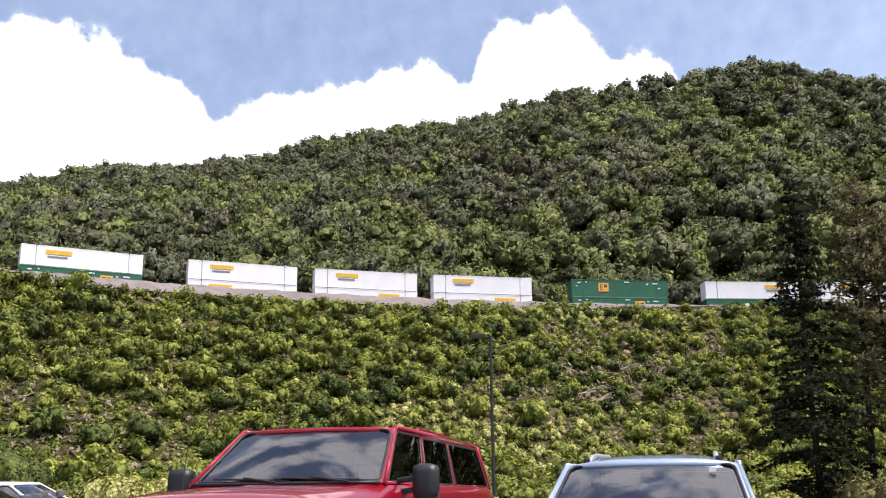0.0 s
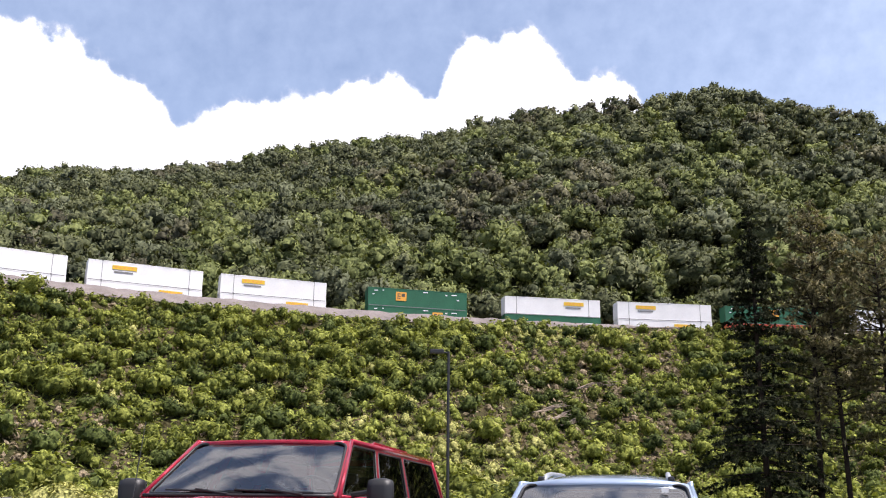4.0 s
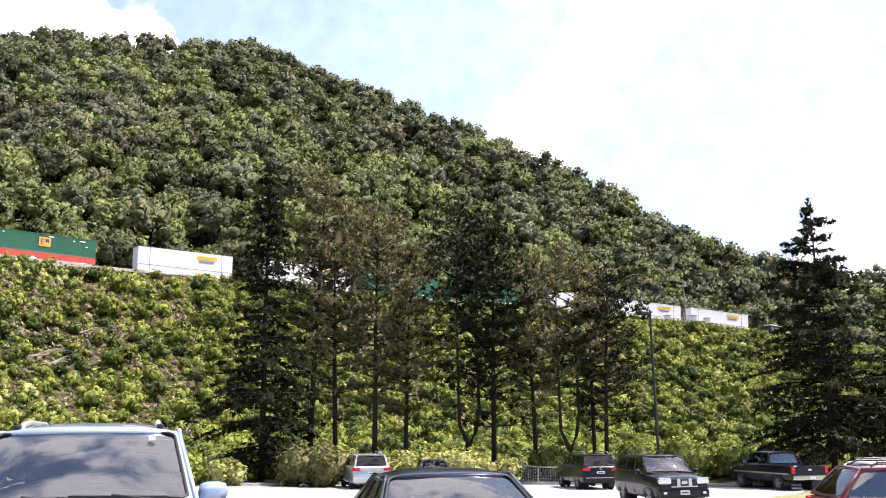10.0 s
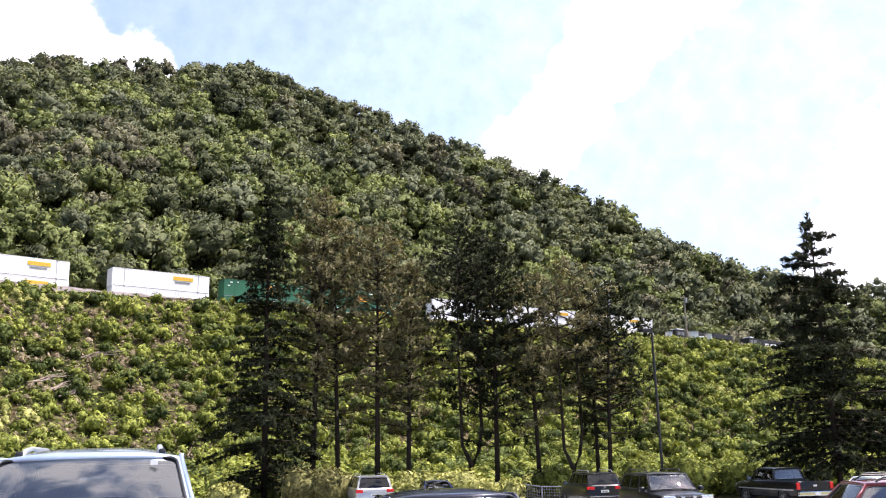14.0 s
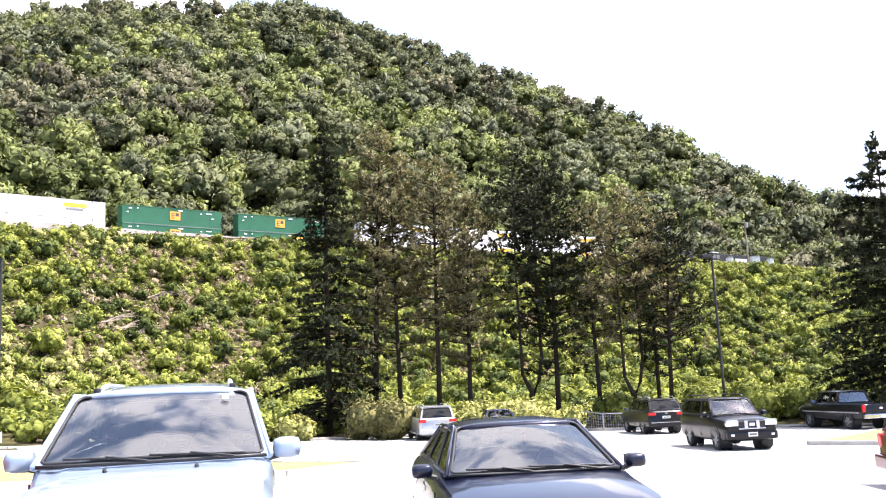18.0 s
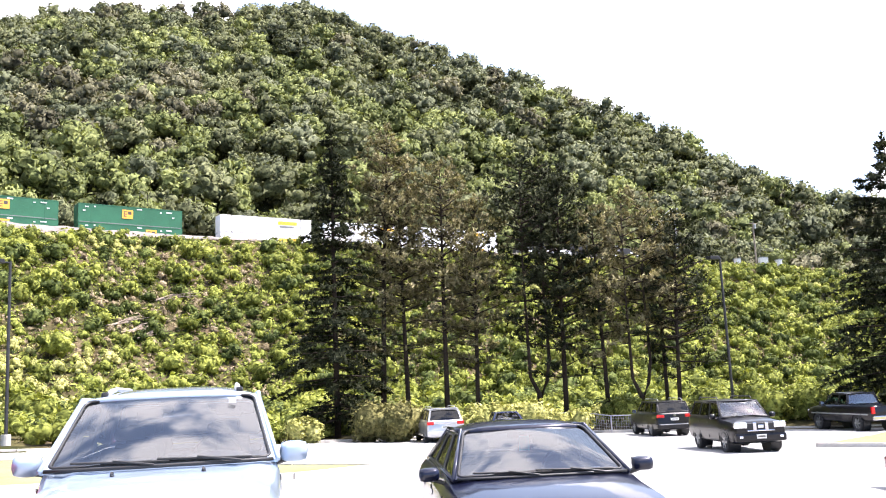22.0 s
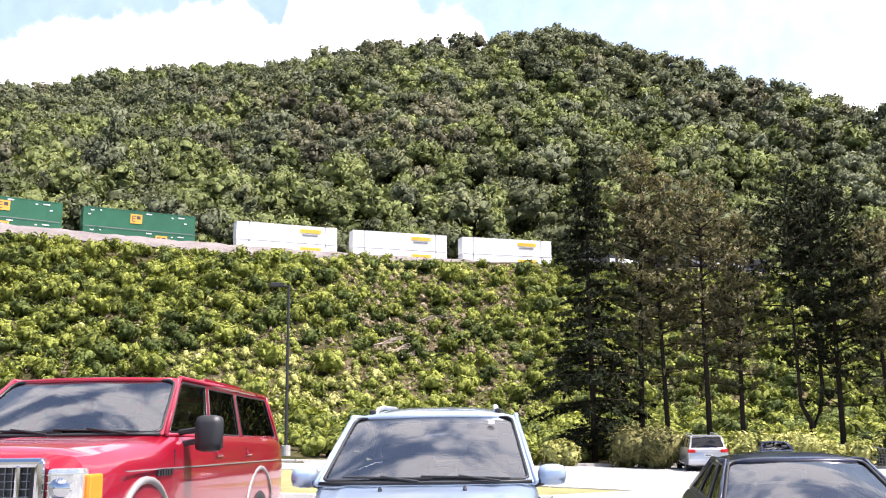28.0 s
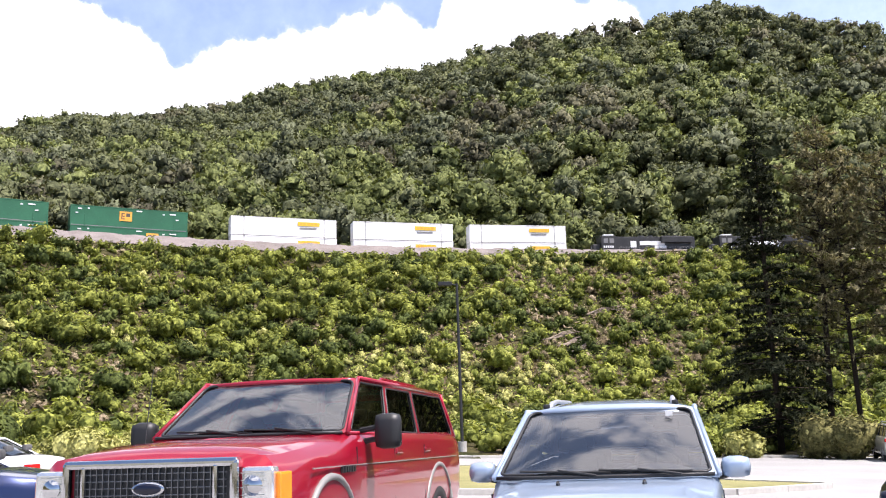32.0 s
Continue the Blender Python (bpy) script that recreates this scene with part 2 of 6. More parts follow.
# Near-black: the shade under the crowns is put into the floor's colour.
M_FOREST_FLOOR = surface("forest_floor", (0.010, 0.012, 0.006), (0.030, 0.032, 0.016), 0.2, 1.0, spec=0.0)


def build_ground():
    azs = np.concatenate([np.arange(-180, -32, 3.0), np.arange(-32, 62, 0.4), np.arange(62, 180, 3.0)])
    rs = np.concatenate([np.arange(1, 40, 2.5), np.arange(40, 215, 1.3), np.arange(215, 420, 4.0), np.arange(420, 700, 12.0), np.array([720, 800, 950, 1200, 1600, 2200, 3000, 4600])])
    A, Rr = np.meshgrid(np.radians(azs), rs, indexing="xy")
    X, Y = Rr * np.sin(A), Rr * np.cos(A)
    Z = land_z(X, Y)
    V = np.stack([X, Y, Z], -1).reshape(-1, 3)
    F = grid_faces(len(rs), len(azs), True)
    n0 = len(V)
    V = np.vstack([V, [[0, 0, float(lot_z(0, 0)) - 0.15]]])
    m = len(azs)
    cap = np.array([[n0, (j + 1) % m, j, j] for j in range(m)])
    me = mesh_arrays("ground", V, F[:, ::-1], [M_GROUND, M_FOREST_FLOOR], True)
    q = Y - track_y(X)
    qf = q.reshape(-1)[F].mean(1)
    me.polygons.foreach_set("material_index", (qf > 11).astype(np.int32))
    ob = new("ground", me)
    bmx = bmesh.new()
    bmx.from_mesh(me)
    bmx.verts.ensure_lookup_table()
    for j in range(m):
        bmx.faces.new((bmx.verts[n0], bmx.verts[(j + 1) % m], bmx.verts[j]))
    bmesh.ops.recalc_face_normals(bmx, faces=bmx.faces)
    bmx.to_mesh(me)
    bmx.free()
    return tagged(ob, "weedy grass and bare soil running up to a wooded hillside", "ground", kind="structure")


build_ground()

# ---- helpers for things ----
def part(name, bm, mat, parent=None, label="", smooth_shade=False):
    """Links a bmesh as one mesh object under a thing."""
    me = bpy.data.meshes.new(name)
    bm.to_mesh(me)
    bm.free()
    for m in (mat if isinstance(mat, (list, tuple)) else [mat]):
        me.materials.append(m)
    if smooth_shade:
        me.polygons.foreach_set("use_smooth", np.ones(len(me.polygons), bool))
    ob = new(name, me)
    if parent is not None:
        ob.parent = parent
    if label:
        ob["label"] = label
    return ob


def thing(name, m, label, category, group=""):
    ob = new(name)
    ob.empty_display_size = 0.3
    ob.matrix_world = m
    return tagged(ob, label, category, group)


def box(bm, x0, x1, y0, y1, z0, z1, bevel=0.0, m=None):
    v = bmesh.ops.create_cube(bm, size=1.0)["verts"]
    bmesh.ops.transform(bm, matrix=Matrix.Translation(((x0 + x1) / 2, (y0 + y1) / 2, (z0 + z1) / 2)) @ Matrix.Diagonal((abs(x1 - x0), abs(y1 - y0), abs(z1 - z0), 1)), verts=v)
    if bevel:
        e = {e for q in v for e in q.link_edges}
        r = bmesh.ops.bevel(bm, geom=list(e), offset=bevel, segments=2, affect="EDGES", profile=0.6)
        v = list({q for f in r["faces"] for q in f.verts} | {q for q in v if q.is_valid})
    if m is not None:
        bmesh.ops.transform(bm, matrix=m, verts=v)
    return v


def rod(bm, a, b, r0, r1=None, n=8, cap=True):
    """A tapered bar from a to b."""
    a, b = Vector(a), Vector(b)
    d = b - a
    m = Matrix.Translation((a + b) / 2) @ d.to_track_quat("Z", "Y").to_matrix().to_4x4()
    return bmesh.ops.create_cone(bm, cap_ends=cap, segments=n, radius1=r0, radius2=r0 if r1 is None else r1, depth=d.length, matrix=m)["verts"]


def tube(bm, points, radii, n=6):
    """A bent tapered bar through the points."""
    rings = []
    pts = [Vector(p) for p in points]
    for i, p in enumerate(pts):
        d = (pts[min(i + 1, len(pts) - 1)] - pts[max(i - 1, 0)]).normalized()
        side = d.cross(Vector((0.31, 0.2, 0.93)) if abs(d.z) < 0.9 else Vector((1, 0.1, 0))).normalized()
        up = d.cross(side)
        rings.append([bm.verts.new(p + radii[i] * (math.cos(6.2832 * k / n) * side + math.sin(6.2832 * k / n) * up)) for k in range(n)])
    for a, b in zip(rings, rings[1:]):
        for k in range(n):
            bm.faces.new((a[k], a[(k + 1) % n], b[(k + 1) % n], b[k]))
    bm.faces.new(rings[0][::-1])
    bm.faces.new(rings[-1])


# ---- leaves ----
# Foliage is kept as a pair of arrays: triangles (n, 3, 3) and the shading normals of their corners (n, 3, 3).
rng = np.random.default_rng(5)


def unit(v):
    return v / np.maximum(np.linalg.norm(v, axis=-1, keepdims=True), 1e-9)


def joined(*sets):
    return np.concatenate([s[0] for s in sets]), np.concatenate([s[1] for s in sets])


def sprays(c, facing, shade, size, slim=0.6, kite=False, along=None, tail=0.7):
    """Leaf sprays at the points c: one triangle each, or a kite of two."""
    n = len(c)
    facing = unit(facing)
    ref = rng.normal(size=(n, 3)) if along is None else along
    t = unit(ref - facing * (ref * facing).sum(1, keepdims=True))
    b = np.cross(facing, t)
    s = np.broadcast_to(np.asarray(size, float), (n,))[:, None]
    tip, end, wing = c + t * s, c - t * s * tail, b * s * slim
    if kite:
        tri = np.concatenate([np.stack([tip, c + wing, c - wing], 1), np.stack([end, c - wing, c + wing], 1)])
        shade = np.concatenate([shade, shade])
    else:
        tri = np.stack([tip, end + wing, end - wing], 1)
    return tri, np.repeat(unit(shade)[:, None], 3, 1)


def icosphere(level):
    b = bmesh.new()
    bmesh.ops.create_icosphere(b, subdivisions=level, radius=1.0)
    d = unit(np.array([q.co[:] for q in b.verts]))
    f = np.array([[q.index for q in g.verts] for g in b.faces])
    b.free()
    return d, f


BALL = {1: icosphere(1), 2: icosphere(2)}


def crown(lobes, count, size, squash=0.85, loose=0.5, kite=False, slim=0.6, core=0.76, level=1, lift=0.35, radiate=0.0, dapple=0.4):
    """A leafy mass made of lobes, [(centre, radius)]: an inner body for each lobe and leaf sprays over it.
    radiate: how far the sprays point outwards like fans."""
    C = np.array([l[0] for l in lobes], float)
    R = np.array([l[1] for l in lobes], float)
    mid = C.mean(0) - np.array([0, 0, 0.25 * (C[:, 2].max() - C[:, 2].min() + 0.1)])
    flat = np.array([1, 1, squash])
    k = rng.choice(len(lobes), size=int(count * 1.9), p=R ** 2 / (R ** 2).sum())
    d = unit(rng.normal(size=(len(k), 3)) + np.array([0, 0, lift]))
    pos = C[k] + d * R[k, None] * rng.uniform(0.84, 1.16, (len(k), 1)) * flat
    gap = np.linalg.norm((pos[:, None] - C[None]) / flat, axis=2) / R[None]
    gap[np.arange(len(k)), k] = 9
    keep = gap.min(1) > 0.84
    pos, d = pos[keep][:count], d[keep][:count]
    out = unit(pos - mid)
    shade = 0.62 * d + 0.6 * out + rng.normal(size=d.shape) * dapple
    facing = d + rng.normal(size=d.shape) * loose
    along = None
    if radiate:
        along = d * radiate + rng.normal(size=d.shape) * 0.4
        facing = facing + np.array([0, 0, radiate])
    leaves = sprays(pos, facing, shade, size * rng.uniform(0.6, 1.35, len(pos)), slim, kite, along)
    v, f = BALL[level]
    tris, nrms = [], []
    for c, r in zip(C, R):
        turn = np.linalg.qr(rng.normal(size=(3, 3)))[0]
        turn = turn * np.sign(np.linalg.det(turn))
        w = v @ turn.T
        p = c + w * (r * core * rng.uniform(0.86, 1.1, (len(w), 1))) * flat
        nr = unit(0.62 * w + 0.6 * unit(p - mid) + rng.normal(size=w.shape) * dapple * 0.7)
        tris.append(p[f])
        nrms.append(nr[f])
    return joined(leaves, (np.concatenate(tris), np.concatenate(nrms)))


def hill_crown(count, size, tall=1.0, spread=1.0, n=20, level=1):
    """A broad-leaved crown about 1 unit in radius whose foot is at z = 0."""
    lobes = [((0, 0, 1.06 * tall), 0.34), ((0, 0, 0.55 * tall), 0.6)]
    for i in range(n):
        a = 6.2832 * (i * 0.618 + rng.uniform(-0.1, 0.1))
        h = (0.02 + 1.10 * (i + 0.5) / n + rng.uniform(-0.12, 0.12)) * tall
        r = math.sqrt(max(0.04, 1 - (h / tall / 1.3) ** 2)) * 0.76 * spread * rng.uniform(0.7, 1.15)
        lobes.append(((r * math.cos(a), r * math.sin(a), h), rng.uniform(0.20, 0.40)))
    return crown(lobes, count, size, 0.82, 0.6, level=level)


def scatter(protos, places, scales, turns, zscale=None):
    """All copies of the foliage protos at the places, as one pair of arrays."""
    T, N = [], []
    for i, (p, s, a) in enumerate(zip(places, scales, turns)):
        v, nr = protos[i % len(protos)]
        c, sn = math.cos(a), math.sin(a)
        m = np.array([[c, sn, 0], [-sn, c, 0], [0, 0, 1]])
        w = (v @ m) * s
        if zscale is not None:
            w[..., 2] *= zscale[i]
        T.append((w + p).astype(np.float32))
        N.append((nr @ m).astype(np.float32))
    return np.concatenate(T), np.concatenate(N)


def leaf_mesh(name, leaves, mat):
    """A mesh of loose leaf triangles with their own shading normals."""
    T, N = leaves
    n = len(T)
    me = bpy.data.meshes.new(name)
    me.vertices.add(3 * n)
    me.vertices.foreach_set("co", np.ascontiguousarray(T, np.float32).ravel())
    me.loops.add(3 * n)
    me.loops.foreach_set("vertex_index", np.arange(3 * n, dtype=np.int32))
    me.polygons.add(n)
    me.polygons.foreach_set("loop_start", np.arange(0, 3 * n, 3, dtype=np.int32))
    at = me.attributes.new("custom_normal", "FLOAT_VECTOR", "POINT")
    at.data.foreach_set("vector", np.ascontiguousarray(N, np.float32).ravel())
    me.materials.append(mat)
    me.update(calc_edges=True)
    return me


def leaf_object(name, leaves, mat, label, category, kind="stuff"):
    return tagged(new(name, leaf_mesh(name, leaves, mat)), label, category, kind=kind)

# ---- woods on the hill ----
def build_woods():
    spots = []
    az0, az1 = -31.0, 62.0
    rad = 6.3
    cells = {}
    tries = rng.uniform(0, 1, (44000, 2))
    for a, b in tries:
        az = az0 + (az1 - az0) * a
        D = float(np.interp(az, RIDGE_AZ, RIDGE_D)) + 26
        dmin = 118.0
        d = math.sqrt(dmin ** 2 + (D ** 2 - dmin ** 2) * b)
        x, y = d * math.sin(radians(az)), d * math.cos(radians(az))
        q = float((y - track_y(x)) * math.cos(math.atan(float(track_slope(x)))))
        if q < 10.0:
            continue
        r = rad * (0.8 + 0.45 * min(1, max(0, (d - 220) / 300))) * (0.8 if az > 38 else 1.0)
        key = (int(x // 10), int(y // 10))
        near = [p for i in (-1, 0, 1) for j in (-1, 0, 1) for p in cells.get((key[0] + i, key[1] + j), ())]
        if any((p[0] - x) ** 2 + (p[1] - y) ** 2 < r * r for p in near):
            continue
        cells.setdefault(key, []).append((x, y))
        spots.append((x, y, q, d))
    P = np.array(spots)
    z = land_z(P[:, 0], P[:, 1])
    # Haze put into leaf colour: the mix turns greyer with distance.
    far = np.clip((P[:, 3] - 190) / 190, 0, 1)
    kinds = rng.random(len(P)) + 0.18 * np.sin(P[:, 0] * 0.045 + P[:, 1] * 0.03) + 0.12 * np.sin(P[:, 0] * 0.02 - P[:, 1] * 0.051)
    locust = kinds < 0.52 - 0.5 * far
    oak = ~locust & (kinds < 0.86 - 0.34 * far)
    greyed = ~locust & ~oak & (kinds < 1.0)
    sets = [("oak", M_OAK, oak), ("locust", M_LOCUST, locust), ("greyed", M_GREY_GREEN, greyed), ("dull", M_BROWNISH, ~locust & ~oak & ~greyed)]
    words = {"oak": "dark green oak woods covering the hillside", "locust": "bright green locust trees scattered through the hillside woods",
             "greyed": "grey-green trees in the hillside woods, their greyness standing in for haze", "dull": "dull brownish-green trees among the hillside woods"}
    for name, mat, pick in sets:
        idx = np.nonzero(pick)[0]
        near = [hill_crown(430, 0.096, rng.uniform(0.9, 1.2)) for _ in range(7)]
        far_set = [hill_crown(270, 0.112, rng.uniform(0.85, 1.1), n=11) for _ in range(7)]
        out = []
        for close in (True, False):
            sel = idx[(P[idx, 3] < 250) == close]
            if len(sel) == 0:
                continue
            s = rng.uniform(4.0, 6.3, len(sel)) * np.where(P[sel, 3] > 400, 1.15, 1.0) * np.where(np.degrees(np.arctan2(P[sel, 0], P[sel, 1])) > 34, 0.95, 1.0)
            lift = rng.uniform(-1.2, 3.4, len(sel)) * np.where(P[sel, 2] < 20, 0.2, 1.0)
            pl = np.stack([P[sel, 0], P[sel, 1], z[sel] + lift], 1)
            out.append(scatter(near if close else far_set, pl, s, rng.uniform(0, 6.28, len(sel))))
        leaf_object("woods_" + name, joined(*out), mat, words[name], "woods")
    return P


WOODS = build_woods()

# ---- embankment growth ----

def shrub_proto(count, size, n=7, low=False):
    """A rounded shrub about 1 unit in radius with sprays that fan outwards."""
    lobes = [((0, 0, 0.5), 0.55)]
    for i in range(n):
        a = 6.2832 * (i * 0.618 + rng.uniform(-0.1, 0.1))
        r = rng.uniform(0.3, 0.62)
        lobes.append(((r * math.cos(a), r * math.sin(a), rng.uniform(0.12, 0.4 if low else 0.8)), rng.uniform(0.24, 0.42)))
    return crown(lobes, count, size, 0.9, 0.4, True, 0.42, 0.78, 1, 0.3, 0.8, 0.3)


def bank_place(x, u):
    sl = math.atan(float(track_slope(x)))
    return x + math.sin(sl) * u, float(track_y(x)) - math.cos(sl) * u


def build_bank():
    kinds = {"shrub": [], "dark": [], "weed": [], "blossom": [], "dry": []}
    cells = {}
    for a, b in rng.uniform(0, 1, (42000, 2)):
        x = -95 + 320 * a
        u = 10.4 + 62 * b
        px, py = bank_place(x, u)
        d = math.hypot(px, py)
        az = math.degrees(math.atan2(px, py))
        if d < 60 or not -30 < az < 60 or (u < 14.2 and x < 12) or (u < 11.6 and x < 40):
            continue
        patch = math.sin(px * 0.09 + 2 * math.sin(py * 0.06)) + math.sin(py * 0.13 - px * 0.05 + 1.7) + 0.5 * math.sin(px * 0.3) * math.sin(py * 0.31)
        bare = abs(az - 11.5) < 5.5 and 19 < u < 56 or patch > 1.25
        w = rng.random()
        if u < 13.5:
            k = "weed" if w < 0.6 else "blossom" if w < 0.72 else "shrub"
        elif bare:
            k = "weed" if w < 0.30 else "shrub" if w < 0.60 else "dry" if w < 0.80 else "dark"
        else:
            k = "shrub" if w < 0.60 else "dark" if w < 0.84 else "weed" if w < 0.975 else "blossom"
        if 4 < az < 15 and 13 < u < 20 and w < 0.38:
            k = "blossom"
        if -8 < az < 14 and 44 < u < 64 and w > 0.25 and math.sin(px * 0.17 + 0.8) + math.sin(py * 0.21) > 0.35:
            k = "blossom" if w < 0.82 else "weed"
        s = {"shrub": rng.uniform(1.2, 2.5), "dark": rng.uniform(1.1, 2.3), "weed": rng.uniform(0.7, 1.4), "blossom": rng.uniform(0.7, 1.4), "dry": rng.uniform(0.5, 1.0)}[k] * (0.6 if u < 15 else 1.0)
        r = s * (1.12 if not bare else 1.35)
        key = (int(px // 5), int(py // 5))
        near = [p for i in (-1, 0, 1) for j in (-1, 0, 1) for p in cells.get((key[0] + i, key[1] + j), ())]
        if any((p[0] - px) ** 2 + (p[1] - py) ** 2 < (0.5 * (r + p[2]) * 1.0) ** 2 for p in near):
            continue
        cells.setdefault(key, []).append((px, py, r))
        kinds[k].append((px, py, s))
    # low growth that covers the soil between the shrubs
    x, u = rng.uniform(-95, 225, 95000), rng.uniform(9.8, 69.8, 95000)
    ok = ~(((u < 12.5) & (x < 12)) | ((u < 10.3) & (x < 40)))
    x, u = x[ok], u[ok]
    sl = np.arctan(track_slope(x))
    low = np.stack([x + np.sin(sl) * u, track_y(x) - np.cos(sl) * u], 1)
    bearing = np.degrees(np.arctan2(low[:, 0], low[:, 1]))
    low = low[(bearing > -30) & (bearing < 58)]
    low = low[np.hypot(low[:, 0], low[:, 1]) > 58]
    gaps = np.sin(low[:, 0] * 0.31 + 1.7 * np.sin(low[:, 1] * 0.23)) + np.sin(low[:, 1] * 0.37 + low[:, 0] * 0.11) + rng.normal(0, 0.5, len(low))
    pick = rng.random(len(low))
    dry = (gaps > 0.95) & (pick < 0.85)
    cover = {"dry": low[dry & (pick < 0.6)], "weed": low[~dry & (pick < 0.32)], "shrub": low[~dry & (pick >= 0.32) & (pick < 0.62)], "dark": low[~dry & (pick >= 0.62)]}
    mats = {"shrub": (M_SHRUB, 112, 0.165, "rounded bright green shrubs crowding the steep embankment", "shrubs"),
            "dark": (M_SHRUB_DARK, 112, 0.165, "darker green bushes on the steep embankment", "shrubs"),
            "weed": (M_WEED, 50, 0.22, "yellow-green weeds and brambles between the shrubs", "weeds"),
            "blossom": (M_BLOSSOM, 90, 0.15, "pale yellow flowering weeds on the embankment", "weeds"),
            "dry": (M_DRY, 50, 0.2, "dry brown undergrowth between the shrubs", "weeds")}
    for k, pts in kinds.items():
        mat, count, size, label, cat = mats[k]
        P = np.array(pts)
        protos = [shrub_proto(count, size, 5, k in ("weed", "blossom", "dry")) for _ in range(8)]
        pl = np.stack([P[:, 0], P[:, 1], land_z(P[:, 0], P[:, 1]) - 0.1], 1)
        turn = rng.uniform(0, 6.28, len(P))
        out = [scatter(protos, pl, P[:, 2], turn, np.full(len(P), 1.2))]
        if k in cover:
            c = cover[k]
            pos = np.stack([c[:, 0], c[:, 1], land_z(c[:, 0], c[:, 1]) + rng.uniform(0.02, 0.4, len(c))], 1)
            way = np.array([0, -0.35, 0.8]) + rng.normal(size=pos.shape) * 0.55
            out.append(sprays(pos, way, way, rng.uniform(0.18, 0.52, len(c)), 0.42, True))
        leaf_object("bank_" + k, joined(*out), mat, label, cat)


build_bank()


# ---- trees along the far side of the track ----
def track_side_trees():
    for i in range(44):
        az = -28 + 78 * (i + rng.uniform(0.1, 0.9)) / 44
        d = 150.0
        for _ in range(30):
            x, y = d * math.sin(radians(az)), d * math.cos(radians(az))
            q = float((y - track_y(x)) * math.cos(math.atan(float(track_slope(x)))))
            d += (rng.uniform(11.0, 15.0) - q) * 0.5 if abs(q - 13) > 2 else 0
        z = float(land_z(x, y)) - 0.2
        h = rng.uniform(7.5, 12.5)
        mat, words = ((M_OAK, "dark green broad-leaved tree behind the railway"), (M_LOCUST, "bright green broad-leaved tree behind the railway"), (M_GREY_GREEN, "grey-green broad-leaved tree behind the railway"))[int(rng.integers(0, 3))]
        tree = thing("broadleaf_tree", pose(x, y, z, 0, 0, rng.uniform(0, 360)), words, "tree", "trees along the railway")
        b = bmesh.new()
        r = 0.10 + 0.012 * h
        lean = rng.uniform(-0.5, 0.5)
        tube(b, [(0, 0, 0), (lean * 0.3, 0, h * 0.3), (lean, 0.1, h * 0.62), (lean * 1.1, 0, h * 0.9)], [r, r * 0.8, r * 0.5, 0.04], 7)
        for k in range(5):
            a = 6.2832 * k / 5 + rng.uniform(-0.4, 0.4)
            zz = h * rng.uniform(0.32, 0.6)
            l = h * rng.uniform(0.2, 0.32)
            tube(b, [(lean * 0.5, 0, zz), (lean * 0.5 + l * 0.6 * math.cos(a), l * 0.6 * math.sin(a), zz + l * 0.5), (lean * 0.5 + l * math.cos(a), l * math.sin(a), zz + l)], [r * 0.4, r * 0.28, 0.03], 5)
        part("trunk", b, M_BARK, tree, "", True)
        s0 = h * 0.46
        v, nr = hill_crown(650, 0.09, rng.uniform(0.85, 1.05), 1.0, 24)
        new("crown", leaf_mesh("crown", (v * s0 + np.array([lean, 0, h * 0.28]), nr), mat)).parent = tree


track_side_trees()

# ---- railway ----
def sweep(name, s0, s1, step, section, mats, label, category, kind="structure", parent=None):
    """A strip along the track: section is a list of (offset behind the centre line, height over the rail)."""
    S = np.arange(s0, s1 + 0.01, step)
    x = np.interp(S, TS, TX)
    a = np.arctan(track_slope(x))
    V = []
    for i in range(len(S)):
        for q, h in (section(S[i]) if callable(section) else section):
            V.append((x[i] - math.sin(a[i]) * q, float(track_y(x[i])) + math.cos(a[i]) * q, float(rail_z(x[i])) + h))
    k = len(section(0) if callable(section) else section)
    me = mesh_arrays(name, V, grid_faces(len(S), k)[:, ::-1], mats, False)
    return tagged(new(name, me), label, category, kind=kind)


def ballast_section(s):
    w = float(np.interp(s, [-300, 5, 40, 300], [4.2, 3.4, 0.4, 0.2]))
    n = 0.08 * math.sin(s * 1.7) + 0.06 * math.sin(s * 0.61)
    return [(-9.4 - w, 0.74 - 0.53 * w), (-9.5 - 0.5 * w, 0.80 - 0.265 * w + n), (-9.3, 0.82 + n), (-8.2, 0.8), (-6.2, -0.15), (-1.8, -0.12), (1.8, -0.12), (4.0, -0.2), (8.0, -0.3)]


sweep("ballast_bed", -300, 330, 1.5, ballast_section, [M_BALLAST], "grey-brown crushed stone ballast along the railway shoulder", "ballast")
for q in (-0.72, 0.72):
    sweep("rail", -300, 330, 3.0, [(q - 0.07, -0.14), (q - 0.035, 0.0), (q + 0.035, 0.0), (q + 0.07, -0.14)], [M_RAIL], "rusty steel rail on the ballast", "rail")

M_WHITE_BOX = surface("container_white", (0.70, 0.70, 0.70), (0.84, 0.84, 0.83), 0.5, 0.5)
M_GREEN_BOX = surface("container_green", (0.010, 0.085, 0.040), (0.020, 0.135, 0.065), 0.5, 0.5)
M_RED_BOX = surface("container_red", (0.50, 0.07, 0.035), (0.66, 0.11, 0.06), 0.5, 0.55)
M_GREY_LINE = plain("container_seam", (0.20, 0.20, 0.20), 0.6)
M_YELLOW = plain("logo_yellow", (0.75, 0.50, 0.03), 0.5)
M_ORANGE = plain("logo_orange", (0.80, 0.38, 0.05), 0.5)
M_INK = plain("ink_dark", (0.07, 0.06, 0.05), 0.6)
